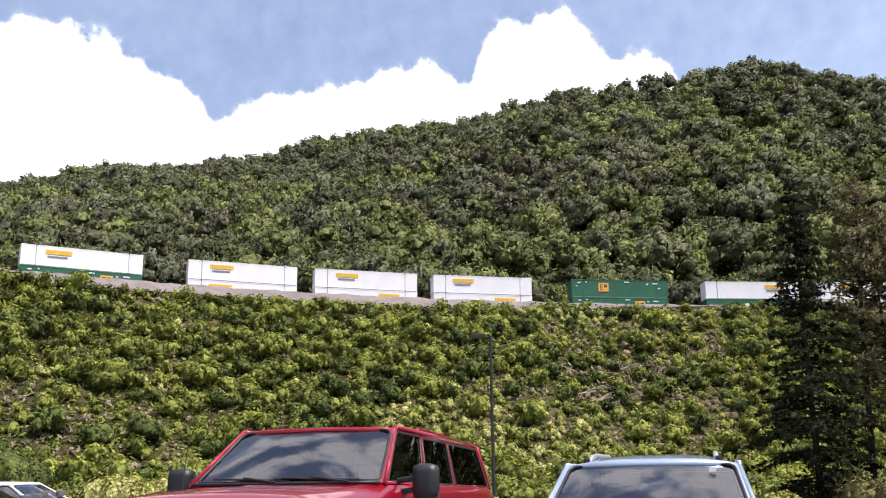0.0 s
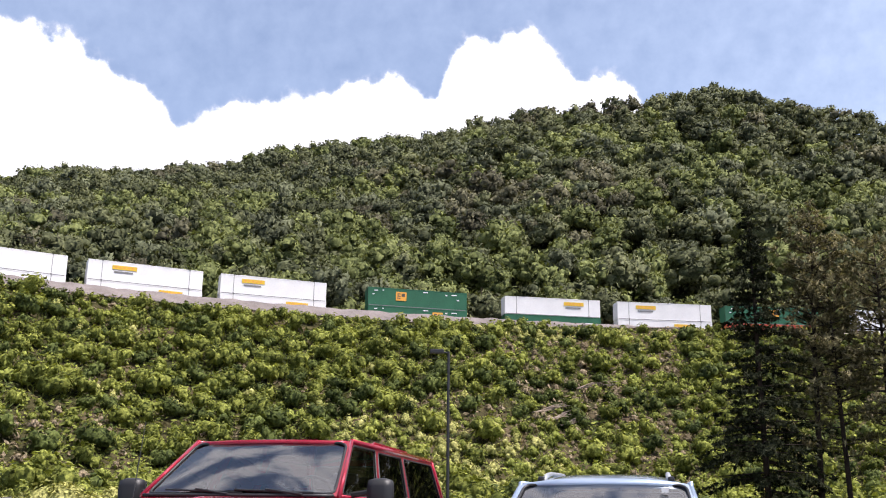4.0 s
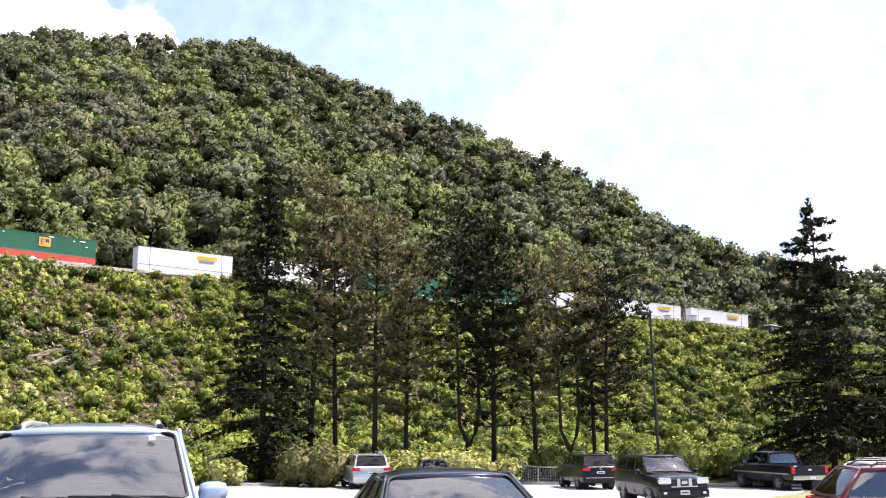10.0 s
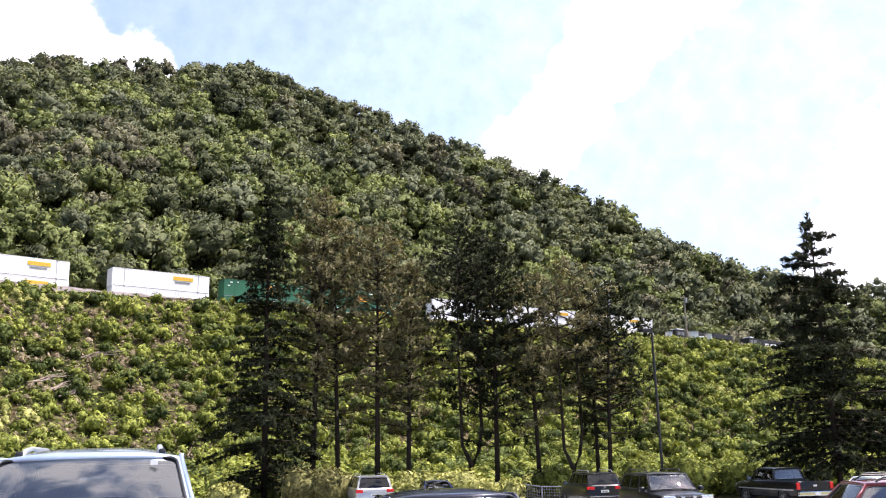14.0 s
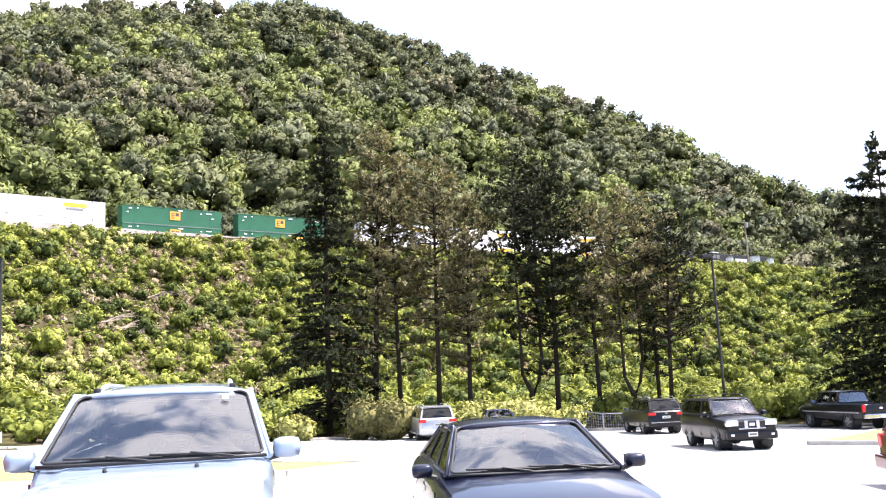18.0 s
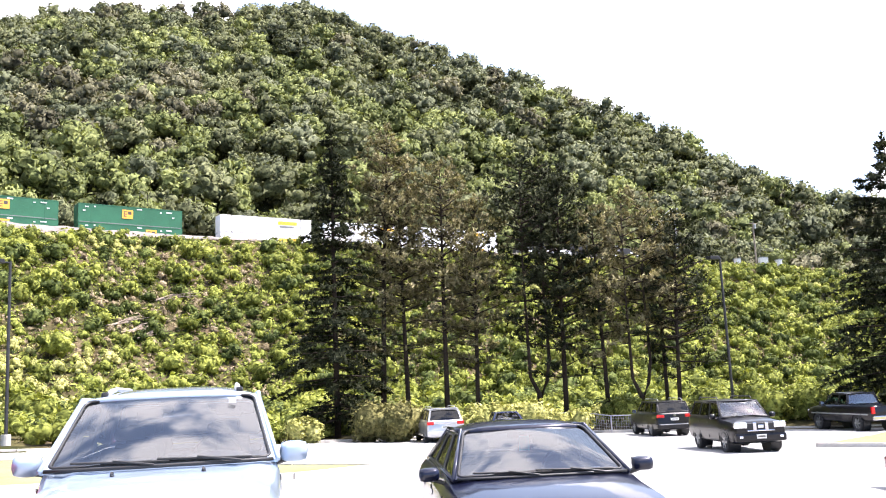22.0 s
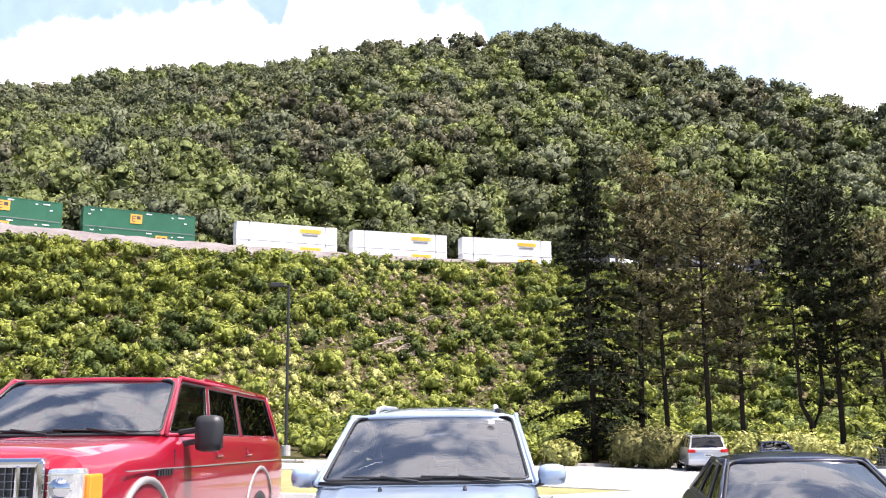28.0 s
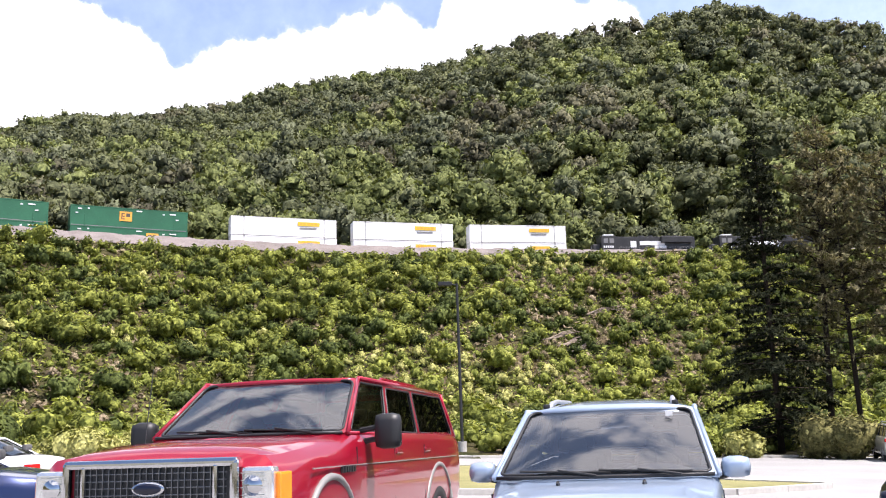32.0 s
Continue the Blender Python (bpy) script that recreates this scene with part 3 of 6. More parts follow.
M_WHITE_MARK = plain("white_mark", (0.82, 0.82, 0.82), 0.5)
M_BLACK_STEEL = surface("black_steel", (0.012, 0.012, 0.013), (0.035, 0.034, 0.034), 0.8, 0.5)
M_WELL = surface("well_steel", (0.05, 0.035, 0.03), (0.12, 0.09, 0.075), 0.7, 0.7)

CL, CW, CH = 16.15, 2.6, 2.88


def container_parts(parent, mat, ribbed, logo, logo_at, seam_mat):
    b = bmesh.new()
    box(b, 0, CL, -CW / 2, CW / 2, 0.0, CH, 0.03)
    if not ribbed:
        for i in range(1, 13):
            x = CL * i / 13
            box(b, x - 0.012, x + 0.012, -CW / 2 - 0.008, -CW / 2 + 0.01, 0.15, CH - 0.15)
    body = part("body", b, mat, parent)

    def piece(name, m, *size):
        b = bmesh.new()
        box(b, *size)
        return part(name, b, m, parent)

    for x in (0.02, CL - 0.18):
        for y in (-CW / 2 - 0.02, CW / 2 - 0.14):
            piece("corner_post", mat, x, x + 0.16, y, y + 0.16, -0.01, CH + 0.01, 0.015)
    for z in (0.0, CH - 0.14):
        piece("side_rail", mat, 0.18, CL - 0.18, -CW / 2 - 0.025, -CW / 2 + 0.06, z, z + 0.14, 0.01)
    if ribbed:
        n = 30
        for i in range(n):
            x = 0.35 + (CL - 0.7) * i / (n - 1)
            piece("side_rib", mat, x - 0.11, x + 0.11, -CW / 2 - 0.045, -CW / 2 + 0.01, 0.15, CH - 0.15, 0.012)
    else:
        for x in (1.95, CL - 1.95):
            piece("side_post", seam_mat, x - 0.035, x + 0.035, -CW / 2 - 0.03, -CW / 2 + 0.01, 0.15, CH - 0.15, 0.01)
    piece("seam", M_GREY_LINE, 0.2, CL - 0.2, -CW / 2 - 0.03, -CW / 2, -0.015, 0.075)
    for x in (1.95, CL - 1.95):
        for z in (0.02, CH - 0.12):
            piece("lift_casting", seam_mat, x - 0.1, x + 0.1, -CW / 2 - 0.05, -CW / 2 - 0.01, z, z + 0.12, 0.01)
    y = -CW / 2 - 0.05
    x = CL * logo_at
    if logo == "banner":
        b = bmesh.new()
        box(b, x - 1.7, x + 1.7, y - 0.01, y + 0.02, 1.75, 2.35)
        part("logo_panel", b, M_YELLOW, parent, "yellow printed banner")
        for i in range(5):
            piece("logo_bar", M_ORANGE, x - 1.4 + i * 0.58, x - 0.98 + i * 0.58, y - 0.016, y - 0.009, 1.9, 2.2)
        b = bmesh.new()
        box(b, x - 1.4, x + 1.2, y - 0.01, y + 0.02, 1.30, 1.52)
        part("text_bar", b, M_GREY_LINE, parent)
    elif logo == "square":
        b = bmesh.new()
        box(b, x - 0.85, x + 0.85, y - 0.01, y + 0.02, 0.95, 2.35)
        part("logo_panel", b, M_ORANGE, parent, "orange square sign")
        for x0, x1, z0, z1 in ((-0.6, -0.45, 1.2, 2.11), (-0.43, -0.1, 1.2, 1.35), (-0.43, -0.1, 1.58, 1.73), (-0.43, -0.1, 1.96, 2.11), (0.05, 0.6, 1.6, 2.1)):
            piece("logo_bar", M_INK, x + x0, x + x1, y - 0.016, y - 0.009, z0, z1)
        for dx, z, w in ((1.0, 2.3, 0.5), (CL - 2.6, 2.3, 0.9), (0.7, 1.7, 0.35), (CL - 1.7, 1.5, 0.4), (CL * 0.55, 2.45, 0.8), (2.3, 2.4, 0.25), (CL - 3.6, 2.2, 0.3)):
            piece("text_bar", M_WHITE_MARK, dx, dx + w, y - 0.01, y + 0.02, z, z + 0.16)
    elif logo == "round":
        b = bmesh.new()
        bmesh.ops.create_cone(b, cap_ends=True, segments=16, radius1=0.7, radius2=0.7, depth=0.03, matrix=Matrix.Translation((x, y, 1.5)) @ Matrix.Rotation(1.5708, 4, "X"))
        box(b, x + 1.0, x + 2.1, y - 0.01, y + 0.02, 1.2, 1.8)
        box(b, x + 6.0, x + 8.0, y - 0.01, y + 0.02, 1.7, 1.95)
        part("logo_panel", b, M_WHITE_MARK, parent, "white round emblem and writing bars")
    elif logo == "patch":
        b = bmesh.new()
        box(b, x - 0.45, x + 0.45, y - 0.01, y + 0.02, 0.9, 1.7)
        part("logo_panel", b, M_INK, parent, "small dark square emblem")
    return body


def truck(parent, x):
    b = bmesh.new()
    for dx in (-0.9, 0.9):
        for y in (-0.75, 0.75):
            bmesh.ops.create_cone(b, cap_ends=True, segments=18, radius1=0.46, radius2=0.46, depth=0.13, matrix=Matrix.Translation((x + dx, y, 0.46)) @ Matrix.Rotation(1.5708, 4, "X"))
        rod(b, (x + dx, -0.9, 0.46), (x + dx, 0.9, 0.46), 0.08)
    part("wheelset", b, M_RAIL, parent)
    b = bmesh.new()
    for y in (-0.98, 0.86):
        box(b, x - 1.25, x + 1.25, y, y + 0.12, 0.4, 0.72, 0.03)
    part("truck_frame", b, M_WELL, parent)


def well_car(parent):
    for y in (-1.5, 1.38):
        b = bmesh.new()
        box(b, -0.1, CL + 0.1, y, y + 0.12, 0.3, 1.15, 0.02)
        part("side_sill", b, M_WELL, parent)
    b = bmesh.new()
    box(b, 0, CL, -1.38, 1.38, 0.24, 0.34)
    part("well_floor", b, M_WELL, parent)
    for x0, x1 in ((-1.35, -0.05), (CL + 0.05, CL + 1.35)):
        b = bmesh.new()
        box(b, x0, x1, -1.2, 1.2, 0.85, 1.15, 0.03)
        part("end_platform", b, M_WELL, parent)
    for x in (-1.3, CL + 1.3):
        b = bmesh.new()
        for y in (-1.1, 1.1):
            rod(b, (x, y, 1.1), (x, y, 2.1), 0.03)
        rod(b, (x, -1.1, 2.1), (x, 1.1, 2.1), 0.03)
        part("hand_rail", b, M_WELL, parent)
    truck(parent, -0.7)
    truck(parent, CL + 0.7)


def locomotive(parent):
    """Long-hood road locomotive, cab at x = 2 to 4.6, 19.8 m over the couplers."""
    b = bmesh.new()
    box(b, 0.4, 19.4, -1.5, 1.5, 1.15, 1.6, 0.05)
    part("frame", b, M_BLACK_STEEL, parent)
    b = bmesh.new()
    box(b, 4.6, 18.4, -0.95, 0.95, 1.6, 4.45, 0.08)
    box(b, 12.5, 17.8, -1.4, 1.4, 3.4, 4.5, 0.1)
    part("long_hood", b, M_BLACK_STEEL, parent)
    b = bmesh.new()
    box(b, 2.2, 4.6, -1.5, 1.5, 1.6, 4.55, 0.12)
    part("cab", b, M_BLACK_STEEL, parent)
    b = bmesh.new()
    box(b, 0.9, 2.2, -0.9, 0.9, 1.6, 3.2, 0.15)
    part("nose", b, M_BLACK_STEEL, parent)
    b = bmesh.new()
    for x in (2.6, 3.6):
        box(b, x, x + 0.75, -1.52, -1.48, 3.3, 4.05, 0.01)
    part("cab_window", b, M_GREY_LINE, parent)
    b = bmesh.new()
    box(b, 2.7, 4.4, -1.2, 1.2, 4.56, 4.8, 0.06)
    part("cab_roof_unit", b, M_WHITE_MARK, parent, "white air conditioner")
    b = bmesh.new()
    box(b, 7.3, 8.3, -1.0, -0.94, 2.6, 3.7)
    box(b, 8.9, 13.2, -1.0, -0.94, 3.0, 3.7, 0.01, Matrix.Translation((0, 0, 0)))
    box(b, 11.4, 13.4, -1.0, -0.945, 2.45, 2.95)
    part("side_emblem", b, M_WHITE_MARK, parent, "white painted emblem")
    b = bmesh.new()
    for i in range(5):
        box(b, 2.55 + i * 0.36, 2.8 + i * 0.36, -1.53, -1.5, 2.5, 2.85)
    part("number_bars", b, M_WHITE_MARK, parent)
    b = bmesh.new()
    box(b, 0.4, 19.4, -1.54, -1.5, 1.5, 1.62)
    part("sill_stripe", b, M_WHITE_MARK, parent)
    b = bmesh.new()
    for i in range(12):
        x = 5.2 + i * 1.15
        rod(b, (x, -1.45, 1.6), (x, -1.45, 2.6), 0.03, n=5)
    rod(b, (5.2, -1.45, 2.6), (18.4, -1.45, 2.6), 0.03, n=5)
    for x in (0.5, 19.2):
        rod(b, (x, -1.4, 1.6), (x, -1.4, 2.7), 0.05, n=5)
    part("hand_rail", b, M_GREY_LINE, parent)
    b = bmesh.new()
    box(b, 7.6, 12.2, -1.3, 1.3, 0.45, 1.15, 0.15)
    part("fuel_tank", b, M_BLACK_STEEL, parent)
    b = bmesh.new()
    for x in (9.5, 11.0, 14.0, 15.2):
        rod(b, (x, 0, 4.45), (x, 0, 4.75), 0.5, 0.5, 14)
    part("roof_fan", b, M_BLACK_STEEL, parent)
    for x in (3.2, 5.2, 14.6, 16.6):
        truck(parent, x)


# left end of each load at the clip's start (metres along the track), top and bottom loads with their signs
TRAIN_SPEED = 6.75
LOADS = [
    (-62.6, ("white", 0, "banner", 0.30), ("green", 0, "square", 0.70)),
    (-39.9, ("white", 0, "banner", 0.30), ("white", 0, "banner", 0.29)),
    (-20.9, ("white", 0, "banner", 0.31), ("white", 0, "banner", 0.72)),
    (-2.0, ("white", 0, "banner", 0.30), ("white", 0, "banner", 0.72)),
    (20.9, ("green", 0, "square", 0.33), ("green", 0, "square", 0.70)),
    (43.5, ("white", 0, "banner", 0.72), ("green", 0, "round", 0.42)),
    (62.7, ("white", 0, "banner", 0.30), ("white", 0, "banner", 0.70)),
    (81.3, ("green", 0, "square", 0.52), ("red", 1, "round", 0.42)),
    (104.2, ("white", 0, "banner", 0.72), ("white", 0, "banner", 0.70)),
    (127.0, ("white", 0, "banner", 0.72), ("white", 1, "patch", 0.26)),
    (145.8, ("green", 0, "square", 0.52), ("green", 0, "square", 0.52)),
    (164.9, ("green", 0, "square", 0.46), ("green", 0, "square", 0.69)),
    (187.5, ("white", 0, "banner", 0.73), ("white", 0, "banner", 0.73)),
    (206.4, ("white", 0, "banner", 0.72), ("white", 0, "banner", 0.72)),
    (225.4, ("white", 0, "banner", 0.72), ("white", 0, "banner", 0.72)),
]
BOXES = {"white": M_WHITE_BOX, "green": M_GREEN_BOX, "red": M_RED_BOX}
WORDS = {"white": "white double-stacked freight container with a yellow banner", "green": "green freight container with an orange square sign",
         "red": "red ribbed freight container with a white round emblem"}
ROLLING = []   # (thing, start along the track, length, height over the rail)
for s0, top, bottom in LOADS:
    car_ob = thing("well_car", pose(0, 0, 0), "rusty brown double-stack well wagon on the railway", "freight wagon", "wagons of the freight train")
    well_car(car_ob)
    ROLLING.append((car_ob, s0, CL, 0.0))
    for (colour, ribbed, logo, at), h in ((bottom, 0.36), (top, 0.38 + CH + 0.02)):
        words = WORDS[colour] if not (colour == "white" and ribbed) else "white ribbed freight container with a small dark emblem"
        if colour == "green" and logo == "round":
            words = "green freight container with a white round emblem"
        c = thing("freight_container", pose(0, 0, 0), words, "container", "containers of the freight train")
        container_parts(c, BOXES[colour], ribbed, logo, at, M_GREY_LINE if colour == "white" else BOXES[colour])
        ROLLING.append((c, s0, CL, h))
for s0 in (245.3, 265.6):
    ob = thing("locomotive", pose(0, 0, 0), "black diesel locomotive with white emblem pushing the train", "locomotive", "pusher locomotives")
    locomotive(ob)
    ROLLING.append((ob, s0, 19.8, 0.0))


def motions():
    """The train rolls along the curve at a steady pace."""
    for ob, s0, length, h in ROLLING:
        rows = []
        for t in range(0, 33):
            s = s0 - TRAIN_SPEED * t
            a, b = track_at(s), track_at(s + length)
            yaw = math.degrees(math.atan2(b[1] - a[1], b[0] - a[0]))
            tilt = math.degrees(math.asin((b[2] - a[2]) / length))
            rows.append((t, pose(a[0], a[1], a[2] + h, 0, -tilt, yaw)))
        walk(ob, rows)

# ---- car park ----
def asphalt_material():
    m, n, l, p = material("worn_asphalt")
    a = noise_tex(n, l, 0.25, 5)
    b = noise_tex(n, l, 40.0, 3)
    c = mix_rgb(n, l, 0.45, a, b)
    l.new(ramp(n, l, c, [(0.3, (0.20, 0.195, 0.19)), (0.7, (0.33, 0.325, 0.315))]), p.inputs["Base Color"])
    p.inputs["Roughness"].default_value = 0.9
    bump(n, l, noise_tex(n, l, 90.0, 3), 0.5, 0.006, p)
    return m


M_ASPHALT = asphalt_material()
M_KERB = surface("kerb_concrete", (0.30, 0.285, 0.26), (0.50, 0.48, 0.45), 0.9, 0.9, fine=30, relief=0.004)
M_LAWN = surface("dry_lawn", (0.13, 0.13, 0.04), (0.27, 0.245, 0.10), 0.5, 0.95, fine=25, relief=0.03)
M_PAINT = surface("road_paint", (0.55, 0.55, 0.53), (0.75, 0.75, 0.73), 3.0, 0.8)
M_POLE = surface("pole_paint", (0.010, 0.010, 0.011), (0.025, 0.025, 0.026), 1.2, 0.45)
M_WOOD_POLE = surface("pole_wood", (0.16, 0.13, 0.10), (0.30, 0.25, 0.20), 1.5, 0.9)
M_GALV = surface("galvanised_steel", (0.30, 0.31, 0.32), (0.45, 0.46, 0.47), 2.0, 0.45, 0.6)
M_BROWN_BEAM = surface("brown_beam", (0.10, 0.08, 0.065), (0.20, 0.165, 0.13), 1.4, 0.9)



def sheet(name, outline, mat, lift, label, category, step=2.0):
    """A flat-lying sheet with the outline, following the car park's slope."""
    b = bmesh.new()
    b.faces.new([b.verts.new((x, y, 0)) for x, y in outline])
    for axis in (0, 1):
        lo = min(p[axis] for p in outline)
        hi = max(p[axis] for p in outline)
        for k in range(1, int((hi - lo) / step) + 1):
            co = [0, 0, 0]
            no = [0, 0, 0]
            co[axis], no[axis] = lo + k * step, 1
            bmesh.ops.bisect_plane(b, geom=b.verts[:] + b.edges[:] + b.faces[:], plane_co=co, plane_no=no)
    for v in b.verts:
        v.co.z = float(lot_z(v.co.x, v.co.y)) + lift
    bmesh.ops.recalc_face_normals(b, faces=b.faces)
    if b.faces[:][0].normal.z < 0:
        bmesh.ops.reverse_faces(b, faces=b.faces)
    ob = part(name, b, mat)
    return tagged(ob, label, category, kind="structure")


sheet("car_park", [(-60, -25), (75, -25)] + FAR_KERB[::-1], M_ASPHALT, 0.0, "pale sun-bleached asphalt of the car park", "pavement", 4.0)


def kerb(points, width=0.16, height=0.14, closed=False, long=2.4):
    """Kerb stones laid end to end along the points."""
    root = new("kerb")
    tagged(root, "pale concrete kerb stones edging the car park", "kerb", kind="structure")
    pts = points + points[:1] if closed else points
    for (x0, y0), (x1, y1) in zip(pts, pts[1:]):
        d = math.hypot(x1 - x0, y1 - y0)
        n = max(1, round(d / long))
        for i in range(n):
            ax, ay = x0 + (x1 - x0) * i / n, y0 + (y1 - y0) * i / n
            bx, by = x0 + (x1 - x0) * (i + 1) / n, y0 + (y1 - y0) * (i + 1) / n
            ln = math.hypot(bx - ax, by - ay)
            b = bmesh.new()
            box(b, 0.006, ln - 0.006, -width / 2, width / 2, -0.1, height, 0.015)
            za, zb = float(lot_z(ax, ay)), float(lot_z(bx, by))
            st = part("kerb_stone", b, M_KERB, root)
            st.matrix_basis = pose(ax, ay, za, 0, -math.degrees(math.atan2(zb - za, ln)), math.degrees(math.atan2(by - ay, bx - ax)))
    return root


kerb(FAR_KERB[1:])
ISLAND_A = [(-16, 19.5), (7.0, 21.4), (10.2, 23.9), (10.3, 24.3), (8.4, 25.6), (2.0, 34.0), (-16, 37)]
ISLAND_B = [(27.1, 24.2), (28.2, 22.0), (36, 12.5), (46, 18.0), (36, 28.5), (33.6, 27.2)]
sheet("grass_island", ISLAND_A, M_LAWN, 0.1, "dry yellowed grass island in the car park", "grass")
sheet("grass_island", ISLAND_B, M_LAWN, 0.1, "dry yellowed grass island with a concrete kerb", "grass")
kerb(ISLAND_A, closed=True)
kerb(ISLAND_B, closed=True)
sheet("lawn", [(-60, 47.3), (-30, 45.3), (-6, 45.3), (-10, 56), (-60, 60)], M_LAWN, 0.25, "mown grass beyond the car park kerb", "grass", 4.0)

# ---- conifers ----
def bough_needles(root, tip, style):
    """Brushes of needles along one bough; style sets how they stand."""
    root, tip = np.array(root), np.array(tip)
    d = unit(tip - root)
    l = float(np.linalg.norm(tip - root))
    side = unit(np.cross(d, [0, 0, 1.0]))
    spruce = style == "spruce"
    n = max(4, int(l * (12 if spruce else 7)))
    t = rng.uniform(0.16 if spruce else 0.32, 1.04, n)
    fan = (0.34 if spruce else 0.30) * l * (1.08 - t)[:, None] + 0.10
    c = root + (tip - root) * t[:, None] + side * rng.uniform(-1, 1, (n, 1)) * fan
    c[:, 2] += rng.normal(0, 0.05, n) - (0.18 * l * t ** 2 if spruce else -0.05 * l * t) + (0.0 if spruce else rng.uniform(-0.05, 0.22, n))
    per = 9
    lit = np.repeat(rng.normal(size=c.shape) * 0.4, per, 0)
    c = np.repeat(c, per, 0)
    way = d * (0.7 if spruce else 0.45) + rng.normal(size=c.shape) * 0.62 + np.array([0, 0, -0.15 if spruce else 0.5])
    out = unit(np.array([d[0], d[1], 0.0]) + 1e-6)
    shade = out * 0.5 + np.array([0, 0, 0.5]) + lit + rng.normal(size=c.shape) * 0.25
    return sprays(c, rng.normal(size=c.shape) * 0.6 + shade, shade, rng.uniform(0.14, 0.32, len(c)), 0.21, False, way, 0.25)


def conifer(x, y, h, foliage_from, half, style, label, lean=0.0, fork=None, mat=None, name="pine_tree"):
    """A conifer: trunk with boughs as one part, the needles as the crown. style: profile of bough length."""
    z0 = float(land_z(x, y)) - 0.1
    tree = thing(name, pose(x, y, z0), label, "tree", "conifers by the car park")
    b = bmesh.new()
    r0 = 0.0075 * h + 0.05
    stems = [[(0, 0, 0), (lean * 0.2, 0, h * 0.25), (lean * 0.5, 0.05, h * 0.55), (lean * 0.85, 0, h * 0.85), (lean, 0, h * 0.99)]]
    if fork:
        stems[0] = [(0, 0, 0), (-0.1, 0, fork), (-0.65, 0, fork + 1.0), (-0.75, 0, h * 0.6), (-0.6, 0, h * 0.97)]
        tube(b, [(0, 0, fork * 0.9), (0.5, 0, fork + 0.7), (0.75, 0, fork + 2.0), (0.6, 0, h * 0.62), (0.9, 0, h * 0.88)], [r0 * 0.75, r0 * 0.66, r0 * 0.6, r0 * 0.4, 0.03], 8)
    tube(b, stems[0], [r0, r0 * 0.85, r0 * 0.62, r0 * 0.28, 0.02], 9)
    cards = []
    step = 0.46 if style == "spruce" else 0.5
    z = foliage_from
    while z < h - 0.12:
        f = (z - foliage_from) / (h - foliage_from)
        if style == "spruce":
            L = half * (1 - f) ** 0.85 * (0.75 + 0.3 * min(1, f * 5)) + 0.16
        else:
            L = half * (math.sin(math.pi * min(1, 0.2 + 0.8 * f)) ** 0.55) + 0.3
        n = 7 if style == "spruce" else 6
        off = rng.uniform(0, 6.28)
        cx = float(np.interp(z, [p[2] for p in stems[0]], [p[0] for p in stems[0]]))
        for k in range(n):
            if rng.random() < (0.25 if style == "spruce" else 0.12 + 0.6 * max(0.0, 0.4 - f) / 0.4):
                continue
            a = off + 6.2832 * k / n + rng.uniform(-0.35, 0.35)
            l = L * rng.uniform(0.6, 1.15)
            cx2 = cx + 1.4 if fork and k % 2 else cx
            up = (-0.16 + 0.6 * f) * l if style == "spruce" else (rng.uniform(-0.1, 0.3) + 0.35 * f) * l
            root = (cx2, 0, z + rng.uniform(-0.2, 0.2))
            tip = (cx2 + l * math.cos(a), l * math.sin(a), root[2] + up)
            if l > 0.4:
                rod(b, root, (root[0] + (tip[0] - root[0]) * 0.8, (tip[1]) * 0.8, root[2] + up * 0.8), 0.02 + 0.012 * l, 0.008, 4, False)
            cards.append(bough_needles(root, tip, style))
        z += step * rng.uniform(0.8, 1.25)
    top = stems[0][-1]
    cards.append(bough_needles((top[0], 0, h - 0.9), (top[0], 0.02, h), "pine"))
    # bare dead twigs below the crown
    for _ in range(10):
        zz = rng.uniform(min(2.0, foliage_from), max(foliage_from, 2.5))
        a = rng.uniform(0, 6.28)
        l = rng.uniform(0.3, 0.9)
        cx = float(np.interp(zz, [p[2] for p in stems[0]], [p[0] for p in stems[0]]))
        rod(b, (cx, 0, zz), (cx + l * math.cos(a), l * math.sin(a), zz + rng.uniform(-0.1, 0.3)), 0.02, 0.006, 4, False)
    part("trunk", b, M_BARK, tree, "dark rough trunk", True)
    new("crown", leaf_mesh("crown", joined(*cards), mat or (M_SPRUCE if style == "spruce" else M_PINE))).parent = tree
    return tree


def polar(az, d):
    return d * math.sin(radians(az)), d * math.cos(radians(az))


PINE = "tall thin pine with a bare trunk and sparse brownish-green needles"
